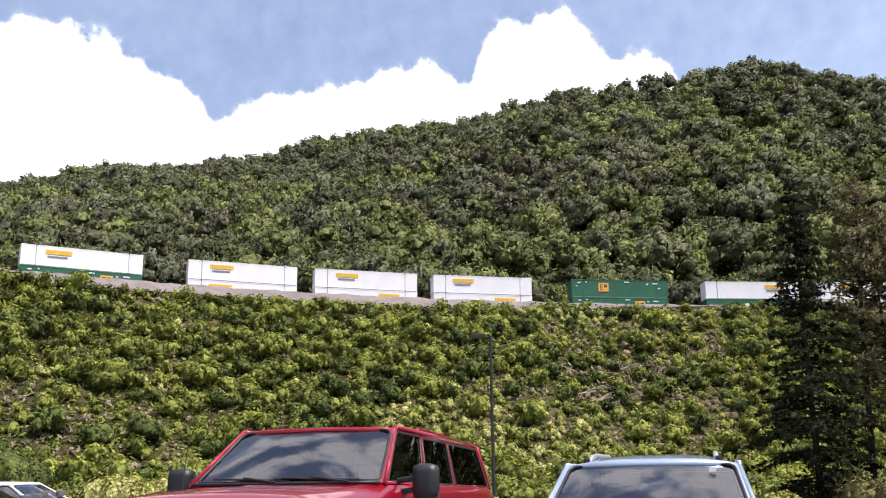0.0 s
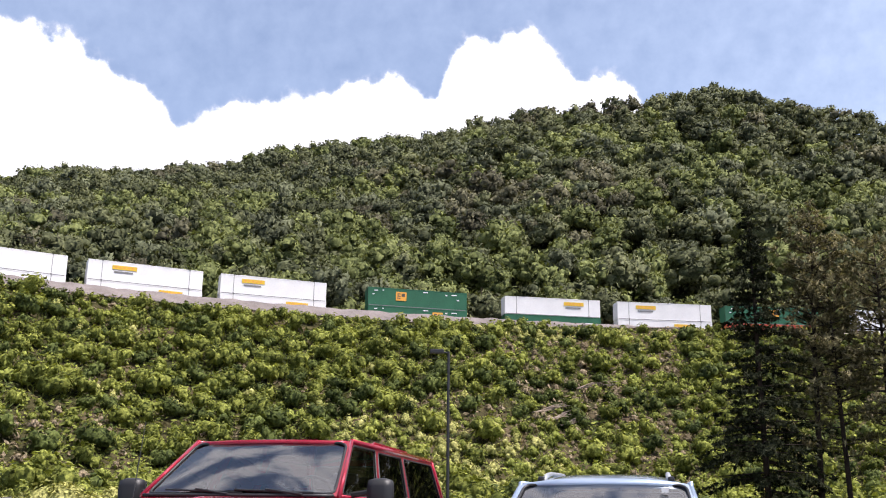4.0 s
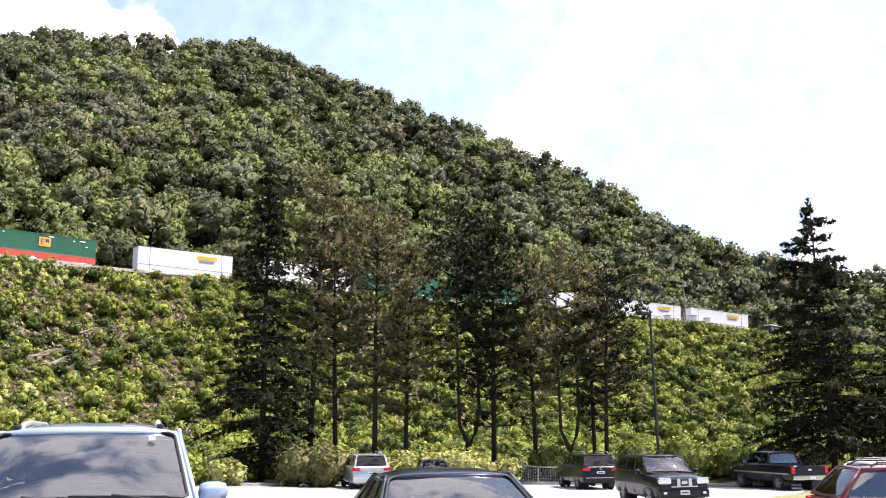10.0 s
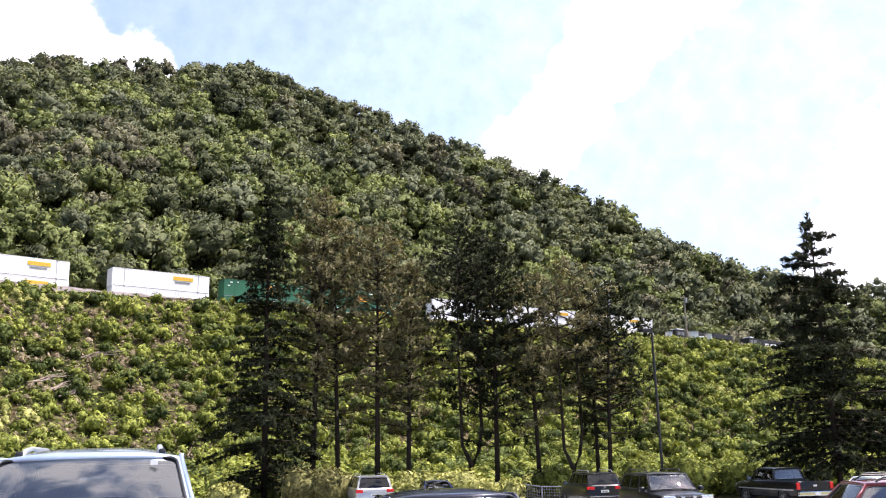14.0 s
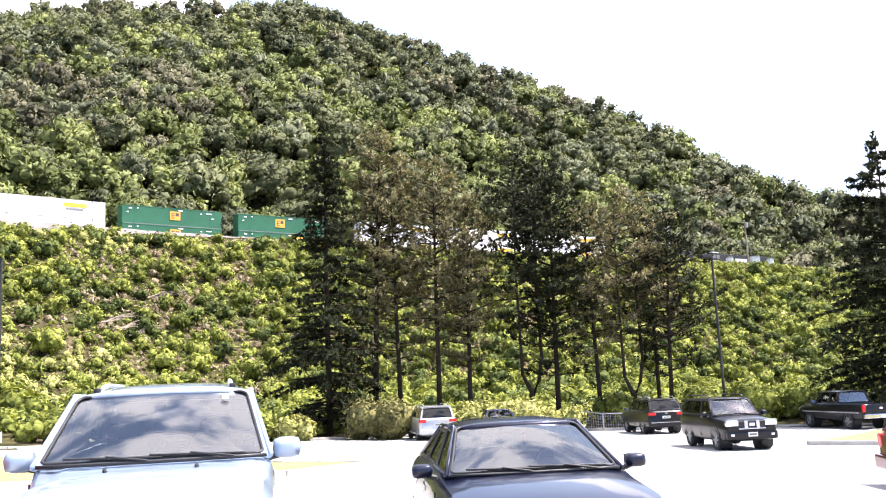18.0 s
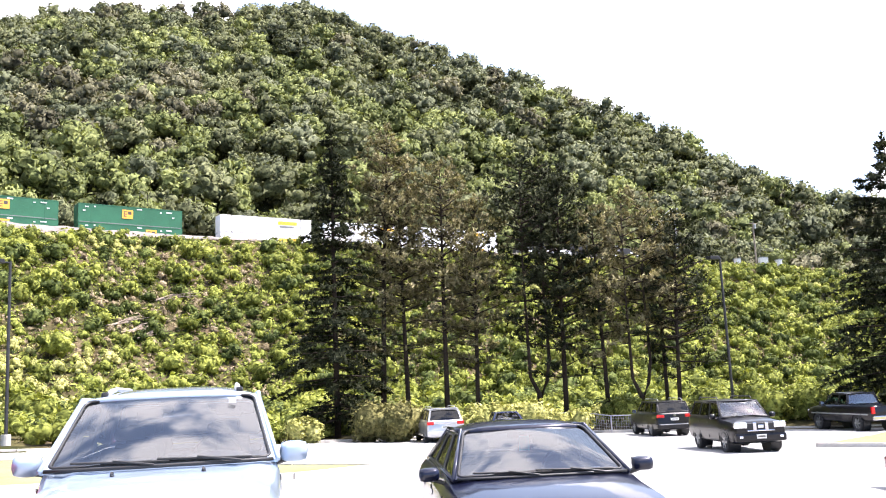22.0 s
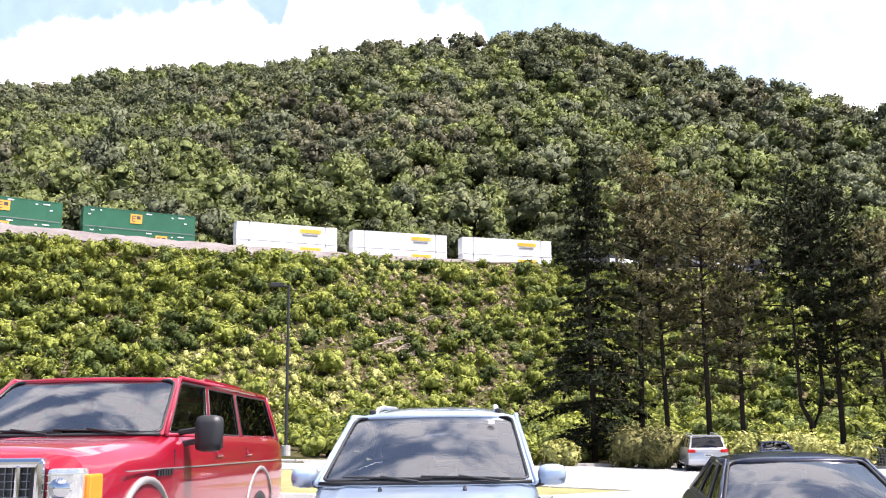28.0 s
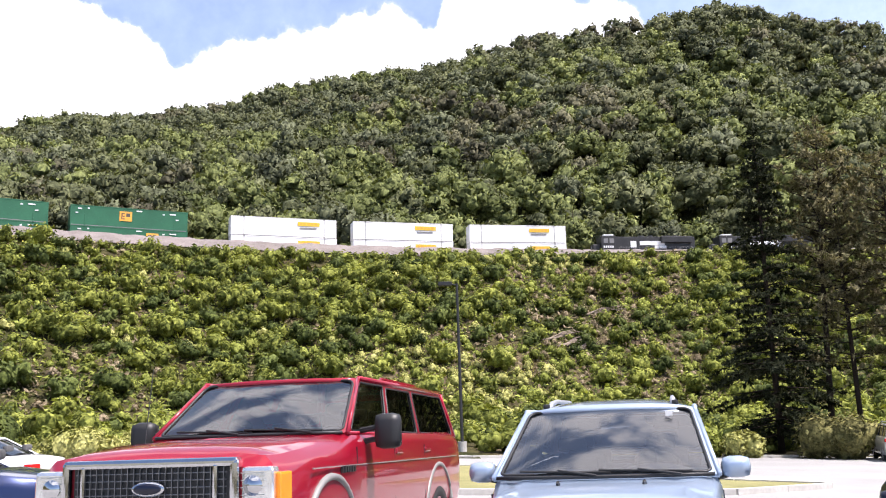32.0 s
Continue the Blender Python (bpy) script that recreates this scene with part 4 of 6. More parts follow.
# azimuth, distance, height, foliage from, half width, style, lean, fork, label
CONIFERS = [
    (20.8, 54.5, 18.2, 1.2, 3.7, "spruce", 0.1, None, "dense dark spruce reaching almost to the ground"),
    (23.5, 56.5, 18.4, 4.6, 2.3, "pine", 0.9, None, PINE),
    (25.05, 57.0, 15.0, 4.4, 2.1, "pine", -0.2, None, PINE),
    (27.35, 56.5, 16.2, 5.0, 2.5, "pine", 0.2, None, PINE),
    (29.15, 57.0, 13.8, 3.6, 2.4, "pine", 0.5, None, PINE),
    (32.95, 57.0, 16.4, 5.0, 3.0, "pine", -0.5, 2.2, "broad dark pine with a trunk that forks low down"),
    (34.4, 57.5, 15.4, 3.2, 2.6, "pine", 0.3, None, "dark dense pine among the row of conifers"),
    (36.9, 58.0, 13.0, 3.4, 2.3, "pine", -0.4, None, PINE),
    (38.9, 57.0, 13.8, 4.8, 2.5, "pine", -0.4, 1.8, "pine with twin trunks and a rounded brownish crown"),
    (40.3, 58.5, 11.0, 4.4, 1.8, "pine", 0.0, None, PINE),
    (40.95, 57.5, 12.3, 2.8, 2.6, "pine", 0.7, None, "stout dark pine with spreading low boughs"),
    (53.4, 55.5, 15.4, 2.0, 5.6, "spruce", -0.3, None, "tall dark conical spruce standing alone by the car park"),
    (57.5, 58.0, 11.2, 1.6, 4.0, "spruce", 0.0, None, "dark spruce beside the car park"),
]
for az, d, h, ff, half, style, lean, fork, label in CONIFERS:
    x, y = polar(az, d)
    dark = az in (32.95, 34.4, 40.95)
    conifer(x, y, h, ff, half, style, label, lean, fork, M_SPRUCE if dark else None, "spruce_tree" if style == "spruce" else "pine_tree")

# ---- growth between the kerb and the embankment ----
def bush(x, y, r, h, mat, count, size, label, category="bush", name="bush", group="bushes by the kerb"):
    z = float(land_z(x, y)) - 0.15
    lobes = [((rng.uniform(-0.62, 0.62) * r, rng.uniform(-0.62, 0.62) * r, rng.uniform(0.25, 0.72) * h), rng.uniform(0.28, 0.45) * min(r, h)) for _ in range(14)]
    ob = new(name, leaf_mesh(name, crown(lobes, count, size, 1.0, 0.6, True, 0.4, 0.8, 2, 0.3, 0.7, 0.5), mat))
    ob.location = (x, y, z)
    return tagged(ob, label, category, group)


def build_thicket():
    groups = {"green": [], "light": [], "gold": [], "deep": []}
    cells = {}
    for a, b in rng.uniform(0, 1, (16000, 2)):
        az = -32 + 94 * a
        d = math.sqrt(46.0 ** 2 + (104.0 ** 2 - 46.0 ** 2) * b)
        x, y = polar(az, d)
        ky = float(np.interp(x, [p[0] for p in FAR_KERB], [p[1] for p in FAR_KERB]))
        u = float((track_y(x) - y) * math.cos(math.atan(float(track_slope(x)))))
        if y < ky + 2.2 or u < 62 or (az < -17 and y < 62):
            continue
        meadow = -3 < az < 9 and 62 < d < 86
        r = 2.0 if meadow else 1.45
        key = (int(x // 3), int(y // 3))
        near = [p for i in (-1, 0, 1) for j in (-1, 0, 1) for p in cells.get((key[0] + i, key[1] + j), ())]
        if any((p[0] - x) ** 2 + (p[1] - y) ** 2 < r * r for p in near):
            continue
        cells.setdefault(key, []).append((x, y))
        w = rng.random() + 0.15 * math.sin(x * 0.2 + y * 0.13)
        k = "light" if meadow and w < 0.8 else "gold" if (78 < d < 90 and -2 < az < 13 and w < 0.7) or w > 1.08 or (az > 13 and w > 0.9) else "light" if w < (0.68 if az > 13 else 0.5) else "green" if w < 0.85 else "deep"
        groups[k].append((x, y, 0.45 if meadow else 1.0))
    spec = {"green": (M_SHRUB, 0.8, 1.5, "green bramble thicket below the embankment", 150), "light": (M_WEED, 0.7, 1.3, "yellow-green weeds below the embankment", 58),
            "gold": (M_BLOSSOM, 0.7, 1.2, "pale yellow flowering weeds at the foot of the slope", 150), "deep": (M_SHRUB_DARK, 0.8, 1.6, "dark green bushes below the embankment", 150)}
    for k, pts in groups.items():
        mat, s0, s1, label, count = spec[k]
        P = np.array(pts)
        protos = []
        for _ in range(6):
            lobes = [((rng.uniform(-0.7, 0.7), rng.uniform(-0.7, 0.7), rng.uniform(0.1, 0.75)), rng.uniform(0.28, 0.5)) for _ in range(6)]
            protos.append(crown(lobes, count, 0.15, 0.9, 0.5, True, 0.4, 0.8, 1, 0.3, 0.7, 0.45))
        s = rng.uniform(s0, s1, len(P)) * P[:, 2]
        pl = np.stack([P[:, 0], P[:, 1], land_z(P[:, 0], P[:, 1]) - 0.1], 1)
        turn = rng.uniform(0, 6.28, len(P))
        leaf_object("thicket_" + k, scatter(protos, pl, s, turn), mat, label, "weeds")


build_thicket()
for az, d, r, h, mat, label in [
    (23.9, 51.5, 2.6, 2.3, M_OLIVE, "sprawling olive-brown bush beside the kerb"),
    (28.2, 52.8, 2.1, 1.6, M_BLOSSOM, "low hedge of pale yellow blossom behind parked cars"),
    (29.8, 53.2, 2.1, 2.0, M_BLOSSOM, "low hedge of pale yellow blossom behind parked cars"),
    (31.4, 52.8, 2.1, 2.1, M_BLOSSOM, "low hedge of pale yellow blossom behind parked cars"),
    (33.0, 53.2, 2.1, 1.9, M_BLOSSOM, "low hedge of pale yellow blossom behind parked cars"),
    (34.4, 52.8, 2.1, 1.6, M_BLOSSOM, "low hedge of pale yellow blossom behind parked cars"),
    (18.2, 51.0, 1.8, 1.5, M_BLOSSOM, "pale flowering weeds standing at the kerb"),
    (16.0, 50.5, 1.6, 1.4, M_WEED, "yellow-green weeds standing at the kerb"),
    (43.3, 57.0, 2.4, 2.0, M_SHRUB, "leafy green bush behind the kerb"),
    (45.4, 57.5, 2.4, 2.2, M_SHRUB, "leafy green bush behind the kerb"),
    (47.8, 57.8, 2.4, 1.9, M_WEED, "yellow-green bush behind the kerb"),
    (50.4, 58.0, 2.5, 1.8, M_WEED, "yellow-green bush behind the kerb"),
    (38.2, 57.5, 2.2, 1.8, M_SHRUB, "leafy green bush under the pines"),
    # The next two bushes are added to stand in for a dark hollow.
    (-27.5, 55.0, 3.4, 4.4, M_SHRUB_DARK, "tall dark green bush beside the brown fence, put in for a dark hollow"),
    (-24.6, 56.0, 3.0, 3.8, M_SHRUB_DARK, "tall dark green bush beside the brown fence, put in for a dark hollow"),
    (-19.6, 47.5, 2.6, 1.9, M_BLOSSOM, "cream-yellow flowering bush at the edge of the car park"),
    (-17.6, 48.5, 2.0, 1.6, M_BLOSSOM, "cream-yellow flowering bush at the edge of the car park"),
]:
    x, y = polar(az, d)
    bush(x, y, r, h, mat, 1500, 0.15, label)

# ---- lamp posts, fence, line-side things ----
def lamp_post(x, y, h, lean_x, label):
    z = float(land_z(x, y))
    p = thing("lamp_post", pose(x, y, z, 0, lean_x, 0), label, "lamp post", "car park lamp posts")
    b = bmesh.new()
    rod(b, (0, 0, 0.0), (0, 0, 0.5), 0.22, 0.22, 14)
    part("footing", b, M_KERB, p)
    b = bmesh.new()
    rod(b, (0, 0, 0.5), (0, 0, h), 0.085, 0.065, 10)
    part("post", b, M_POLE, p)
    b = bmesh.new()
    rod(b, (0, 0, h - 0.08), (-0.3, -0.1, h - 0.04), 0.035, n=6)
    part("arm", b, M_POLE, p)
    b = bmesh.new()
    box(b, -0.95, -0.25, -0.28, 0.12, h - 0.12, h + 0.08, 0.03)
    part("lamp_head", b, M_POLE, p, "flat shoebox lamp head")


lamp_post(*polar(2.65, 47.5), 8.35, 0.3, "slim black lamp post with a flat lamp head")
lamp_post(*polar(43.95, 56.5), 9.35, -0.6, "slim black lamp post leaning slightly")


def fence(points, h, name, label, mat, rails=(1.0,), gap=2.4):
    root = thing(name, pose(0, 0, 0), label, "fence")
    for (x0, y0), (x1, y1) in zip(points, points[1:]):
        n = max(1, round(math.hypot(x1 - x0, y1 - y0) / gap))
        for i in range(n + 1):
            x, y = x0 + (x1 - x0) * i / n, y0 + (y1 - y0) * i / n
            z = float(land_z(x, y))
            b = bmesh.new()
            rod(b, (x, y, z - 0.2), (x, y, z + h), 0.045, n=8)
            part("post", b, mat, root)
            if i < n:
                x2, y2 = x0 + (x1 - x0) * (i + 1) / n, y0 + (y1 - y0) * (i + 1) / n
                z2 = float(land_z(x2, y2))
                for r in rails:
                    b = bmesh.new()
                    rod(b, (x, y, z + h * r), (x2, y2, z2 + h * r), 0.03, n=6)
                    part("rail", b, mat, root)
                b = bmesh.new()
                for k in range(1, 14):
                    f = k / 14
                    px, py, pz = x + (x2 - x) * f, y + (y2 - y) * f, z + (z2 - z) * f
                    rod(b, (px, py, pz + 0.05), (px, py, pz + h), 0.008, n=4)
                for k in range(1, 7):
                    rod(b, (x, y, z + h * k / 7), (x2, y2, z2 + h * k / 7), 0.006, n=4)
                part("wire_mesh", b, mat, root)


fence([polar(31.5, 55.4), polar(35, 55.2), polar(39.0, 54.0)], 1.1, "wire_fence", "low galvanised wire fence behind the kerb", M_GALV)
fence([polar(-27, 60), polar(-22.4, 58.0)], 1.5, "guard_fence", "weathered brown fence at the edge of the lawn", M_BROWN_BEAM, (1.0, 0.5), 1.8)


def utility_pole(az, d, h, label):
    x, y = polar(az, d)
    z = float(land_z(x, y)) - 0.3
    p = thing("utility_pole", pose(x, y, z), label, "utility pole", "utility poles by the railway")
    b = bmesh.new()
    rod(b, (0, 0, 0), (0, 0, h), 0.2, 0.14, 8)
    part("post", b, M_WOOD_POLE, p)
    b = bmesh.new()
    rod(b, (0.35, -0.1, h - 1.4), (0.35, -0.1, h - 0.5), 0.28, n=10)
    part("transformer", b, M_GALV, p, "grey transformer can")
    b = bmesh.new()
    box(b, -1.1, 1.1, -0.06, 0.06, h - 0.4, h - 0.25)
    part("crossarm", b, M_WOOD_POLE, p)


utility_pole(45.88, 206.8, 9.3, "weathered wooden utility pole with a transformer can")


def cabinet(az, d, w, h):
    x, y = polar(az, d)
    z = float(land_z(x, y)) - 0.1
    p = thing("signal_cabinet", pose(x, y, z, 0, 0, -20), "white line-side signal cabinet near the track", "cabinet", "line-side cabinets")
    b = bmesh.new()
    box(b, -w / 2, w / 2, -0.6, 0.6, 0.1, h, 0.03)
    part("body", b, M_WHITE_BOX, p)
    b = bmesh.new()
    box(b, -w / 2 - 0.1, w / 2 + 0.1, -0.75, 0.75, h, h + 0.12, 0.02)
    part("roof", b, M_GALV, p)
    b = bmesh.new()
    box(b, -w / 2 - 0.05, w / 2 + 0.05, -0.65, 0.65, -0.4, 0.1)
    part("plinth", b, M_KERB, p)
    b = bmesh.new()
    box(b, -0.35, 0.35, -0.64, -0.6, 0.25, h - 0.2, 0.01)
    part("door", b, M_WHITE_BOX, p)


cabinet(46.25, 207.5, 1.7, 1.5)
cabinet(44.85, 204.5, 1.0, 1.3)
cabinet(47.1, 210.0, 0.9, 1.3)


def signal_gantry():
    x, y = polar(40.9, 212)
    z = float(land_z(x, y)) - 0.3
    p = thing("signal_bridge", pose(x, y, z, 0, 0, 62), "pale steel signal bridge rising above the trees by the track", "signal bridge")
    h = 13.0
    for xx in (-9.5, 9.5):
        b = bmesh.new()
        rod(b, (xx, 0, -0.3), (xx, 0, h), 0.22, n=8)
        part("leg", b, M_GALV, p)
    for yy in (-0.6, 0.6):
        for zz in (h, h + 1.1):
            b = bmesh.new()
            box(b, -10, 10, yy - 0.07, yy + 0.07, zz - 0.07, zz + 0.07)
            part("chord", b, M_WHITE_MARK, p)
    for k in range(20):
        b = bmesh.new()
        rod(b, (-10 + k, -0.6, h), (-9.5 + k, -0.6, h + 1.1), 0.04, n=5)
        part("brace", b, M_GALV, p)
    b = bmesh.new()
    box(b, -10, 10, -0.6, 0.6, h - 0.1, h)
    part("walkway", b, M_GALV, p)


signal_gantry()

# fallen branches on the bare part of the slope
def dead_branches():
    for az, d in ((9.6, 112), (10.2, 111), (11.3, 123), (11.9, 124), (8.9, 113)):
        x, y = polar(az, d)
        z = float(land_z(x, y))
        root = thing("fallen_branch", pose(x, y, z + 0.25, 0, 0, rng.uniform(0, 60)), "pale dead branches lying on the bare slope", "branch", "fallen branches")
        for k in range(6):
            b = bmesh.new()
            a = rng.uniform(-0.4, 0.4)
            l = rng.uniform(1.5, 3.2)
            tube(b, [(-l * math.cos(a), -l * math.sin(a) * 0.4, -0.25), (0, 0, 0.15 + 0.1 * k), (l * math.cos(a), l * math.sin(a), 0.35 + 0.15 * k)], [0.07, 0.055, 0.02], 5)
            part("limb", b, M_BRANCH, root)


dead_branches()

# ---- clouds, far behind everything ----
SKY_R = 4300.0


def cloud_material(name, scale, rough, level, soft):
    """Glowing cloud; the mesh carries how deep each place lies inside a heaped cloud and how thick the veil is."""
    m, n, l, p = material(name)
    n.remove(p)
    nz = n.new("ShaderNodeTexNoise")
    nz.inputs["Scale"].default_value, nz.inputs["Detail"].default_value, nz.inputs["Roughness"].default_value = scale, 9.0, 0.56
    tc = n.new("ShaderNodeTexCoord")
    l.new(tc.outputs["Object"], nz.inputs["Vector"])

    def calc(kind, a, b):
        q = n.new("ShaderNodeMath")
        q.operation = kind
        for socket, v in zip(q.inputs, (a, b)):
            if isinstance(v, float):
                socket.default_value = v
            else:
                l.new(v, socket)
        return q.outputs[0]

    depth, veil = n.new("ShaderNodeAttribute"), n.new("ShaderNodeAttribute")
    depth.attribute_name, veil.attribute_name = "depth", "veil"
    ragged = calc("MULTIPLY", calc("SUBTRACT", nz.outputs["Fac"], 0.5), rough)
    edge = n.new("ShaderNodeMapRange")
    edge.interpolation_type = "SMOOTHSTEP"
    edge.inputs["From Min"].default_value, edge.inputs["From Max"].default_value = -soft, soft
    l.new(calc("ADD", depth.outputs["Fac"], ragged), edge.inputs["Value"])
    thin = calc("MULTIPLY", veil.outputs["Fac"], calc("ADD", calc("MULTIPLY", nz.outputs["Fac"], 1.0), 0.5))
    cover = calc("MAXIMUM", edge.outputs[0], calc("MINIMUM", thin, 0.95))
    e = n.new("ShaderNodeEmission")
    e.inputs["Strength"].default_value = level
    l.new(mix_rgb(n, l, edge.outputs[0], (0.49, 0.60, 0.75), ramp(n, l, nz.outputs["Fac"], [(0.3, (0.80, 0.85, 0.93)), (0.55, (1.0, 1.0, 1.0))])), e.inputs["Color"])
    t = n.new("ShaderNodeBsdfTransparent")
    s = n.new("ShaderNodeMixShader")
    l.new(cover, s.inputs["Fac"])
    l.new(t.outputs[0], s.inputs[1])
    l.new(e.outputs[0], s.inputs[2])
    l.new(s.outputs[0], n["Material Output"].inputs["Surface"])
    return m


def sky_sheet(name, az, el, depth, veil, mat, keep=None):
    A, E = np.meshgrid(az, el, indexing="ij")
    a, e = np.radians(A), np.radians(E)
    V = SKY_R * np.stack([np.sin(a) * np.cos(e), np.cos(a) * np.cos(e), np.sin(e)], -1).reshape(-1, 3)
    F = grid_faces(len(az), len(el))
    if keep is not None:
        F = F[keep(A, E).reshape(-1)[F].all(1)]
    me = mesh_arrays(name, V, F, [mat], True)
    for key, f in (("depth", depth), ("veil", veil)):
        me.attributes.new(key, "FLOAT", "POINT").data.foreach_set("value", np.broadcast_to(f(A, E), A.shape).astype(np.float32).ravel())
    return tagged(new(name, me), "white heaped summer clouds and a thin veil over blue sky", "cloud", kind="structure")


# tops of the heaped clouds: azimuth, elevation
HEAP_A = [(-60, 21), (-50, 22), (-36, 25.0), (-26.9, 24.9), (-23.1, 25.1), (-20.3, 24.6), (-17.1, 23.1), (-15.7, 22.1), (-14.1, 20.6), (-12.5, 21.5), (-10.8, 22.2), (-8.0, 22.7), (-4.7, 23.0), (-4.3, 23.8), (-1.4, 24.2), (0.4, 24.1), (1.9, 23.3), (2.7, 25.4), (3.5, 26.5), (6.8, 27.0), (8.3, 27.1), (9.2, 26.1), (11.0, 24.1), (13.8, 24.1), (15.1, 22.7), (18, 18), (20, 10)]
HEAP_B = [(29, 10), (30, 15), (33.3, 17.6), (35.5, 19.4), (37.3, 21.2), (38.6, 22.8), (40.5, 26.0), (43, 29.5), (48, 29.5), (51, 27.5), (52.5, 24.0)]


def heap_depth(A, E):
    f = lambda h: np.interp(A, [p[0] for p in h], [p[1] for p in h], -5, -5) - E
    left = f(HEAP_A)
    # the right heap leans: its under side rises away to the right
    under = E - np.interp(A, [30, 38, 42, 46, 50, 53], [5, 14.5, 19.5, 23.0, 25.0, 25.5])
    low = np.interp(A, [48, 52, 56, 62, 90], [-3, 9, 18, 20, 17]) - E
    return np.maximum(np.maximum(left, np.minimum(f(HEAP_B), under) * 0.8), low * 0.6)


def veil_depth(A, E):
    return np.interp(A, [-60, -15, 5, 22, 38, 60, 90], [0.45, 0.36, 0.36, 0.50, 0.72, 0.80, 0.85])


sky_sheet("cloud_bank", np.arange(-62, 92, 0.45), np.arange(3, 44.1, 0.4), heap_depth, veil_depth, cloud_material("cloud_bright", 0.0085, 3.0, 1.05, 0.42))
# Unseen overhead layer, added for the windscreens to mirror; open around the sun.
sky_sheet("cloud_field", np.arange(0, 361, 2.0), np.arange(40, 89.9, 1.5), lambda A, E: 0.1 + 0.35 * np.sin(np.radians(A * 2 + 30)) * np.cos(np.radians(E)), lambda A, E: 0.2 + 0 * A,
          cloud_material("cloud_broken", 0.0011, 5.0, 0.9, 0.5), lambda A, E: (np.abs((A - SUN_AZ + 180) % 360 - 180) > 22) | (np.abs(E - SUN_EL) > 14))

# ---- cars ----
def paint(name, color, flake=0.25, rough=0.32, coat=1.0):
    m, n, l, p = material(name)
    v = noise_tex(n, l, 1.4, 3)
    l.new(ramp(n, l, v, [(0.3, tuple(c * 0.88 for c in color)), (0.7, color)]), p.inputs["Base Color"])
    p.inputs["Metallic"].default_value, p.inputs["Roughness"].default_value = flake, rough
    p.inputs["Coat Weight"].default_value, p.inputs["Coat Roughness"].default_value = coat, 0.04
    p.inputs["Specular IOR Level"].default_value = 0.15
    bump(n, l, noise_tex(n, l, 2.5, 2), 0.05, 0.01, p)
    return m


def glass(name, tint, ior=1.5):
    m, n, l, p = material(name)
    n.remove(p)
    t = n.new("ShaderNodeBsdfTransparent")
    t.inputs["Color"].default_value = (*tint, 1)
    g = n.new("ShaderNodeBsdfGlossy")
    g.inputs["Roughness"].default_value = 0.015
    f = n.new("ShaderNodeFresnel")
    f.inputs["IOR"].default_value = ior
    s = n.new("ShaderNodeMixShader")
    l.new(f.outputs[0], s.inputs["Fac"])
    l.new(t.outputs[0], s.inputs[1])
    l.new(g.outputs[0], s.inputs[2])
    l.new(s.outputs[0], n["Material Output"].inputs["Surface"])
    return m


M_RED = paint("paint_red", (0.30, 0.006, 0.022), 0.25, 0.32, 1.0)
M_SILVERBLUE = paint("paint_silver_blue", (0.40, 0.49, 0.62), 0.55, 0.3)
M_NAVY = paint("paint_navy", (0.007, 0.009, 0.024), 0.2, 0.3, 0.7)
M_BLACKP = paint("paint_black", (0.006, 0.006, 0.008), 0.1, 0.3, 0.45)
M_SILVER = paint("paint_silver", (0.52, 0.52, 0.53), 0.6)
M_MAROON = paint("paint_maroon", (0.12, 0.008, 0.014), 0.3)
M_WHITEP = paint("paint_white", (0.75, 0.75, 0.76), 0.0)
M_BLUEP = paint("paint_blue", (0.012, 0.022, 0.075), 0.3)
M_GLASS = glass("window_glass", (0.50, 0.54, 0.60), 2.9)
M_TINTED = glass("tinted_glass", (0.05, 0.055, 0.06), 1.6)
M_CHROME = plain("chrome", (0.58, 0.59, 0.61), 0.05, 1.0)
M_TRIM = plain("black_plastic", (0.011, 0.011, 0.012), 0.5)
M_RUBBER = surface("rubber", (0.012, 0.012, 0.012), (0.030, 0.030, 0.030), 4.0, 0.85)
M_RIM = plain("alloy", (0.30, 0.31, 0.32), 0.35, 0.8)
M_SEAT = surface("seat_cloth", (0.05, 0.05, 0.052), (0.10, 0.10, 0.10), 6.0, 0.9)
M_DASH = surface("dashboard", (0.10, 0.10, 0.10), (0.17, 0.17, 0.165), 5.0, 0.8)
M_LIGHT_DASH = surface("pale_dashboard", (0.42, 0.42, 0.43), (0.56, 0.56, 0.57), 5.0, 0.7)
M_LENS = surface("lamp_lens", (0.62, 0.63, 0.64), (0.92, 0.92, 0.92), 14.0, 0.12, 0.75)
M_MESH = plain("grille_mesh", (0.22, 0.22, 0.23), 0.3, 0.9)
M_AMBER = plain("amber_lens", (0.85, 0.25, 0.02), 0.15)
M_REDLENS = plain("red_lens", (0.55, 0.012, 0.012), 0.15)
M_PLATE = plain("plate_pale", (0.70, 0.70, 0.66), 0.5)
M_ARCH = plain("silver_trim", (0.24, 0.23, 0.22), 0.5, 0.2)
M_TEAL = plain("hang_tag_teal", (0.05, 0.45, 0.50), 0.5)
M_PAPER = plain("paper_white", (0.80, 0.80, 0.78), 0.7)


def lathe(b, profile, x, y, z, n=28, side=1):
    """Turns (radius, offset along the axle) round an axle parallel to y."""
    rings = [[b.verts.new((x + r * math.cos(6.2832 * k / n), y + side * o, z + r * math.sin(6.2832 * k / n))) for k in range(n)] for r, o in profile]
    for a, c in zip(rings, rings[1:]):
        for k in range(n):
            b.faces.new((a[k], a[(k + 1) % n], c[(k + 1) % n], c[k]))


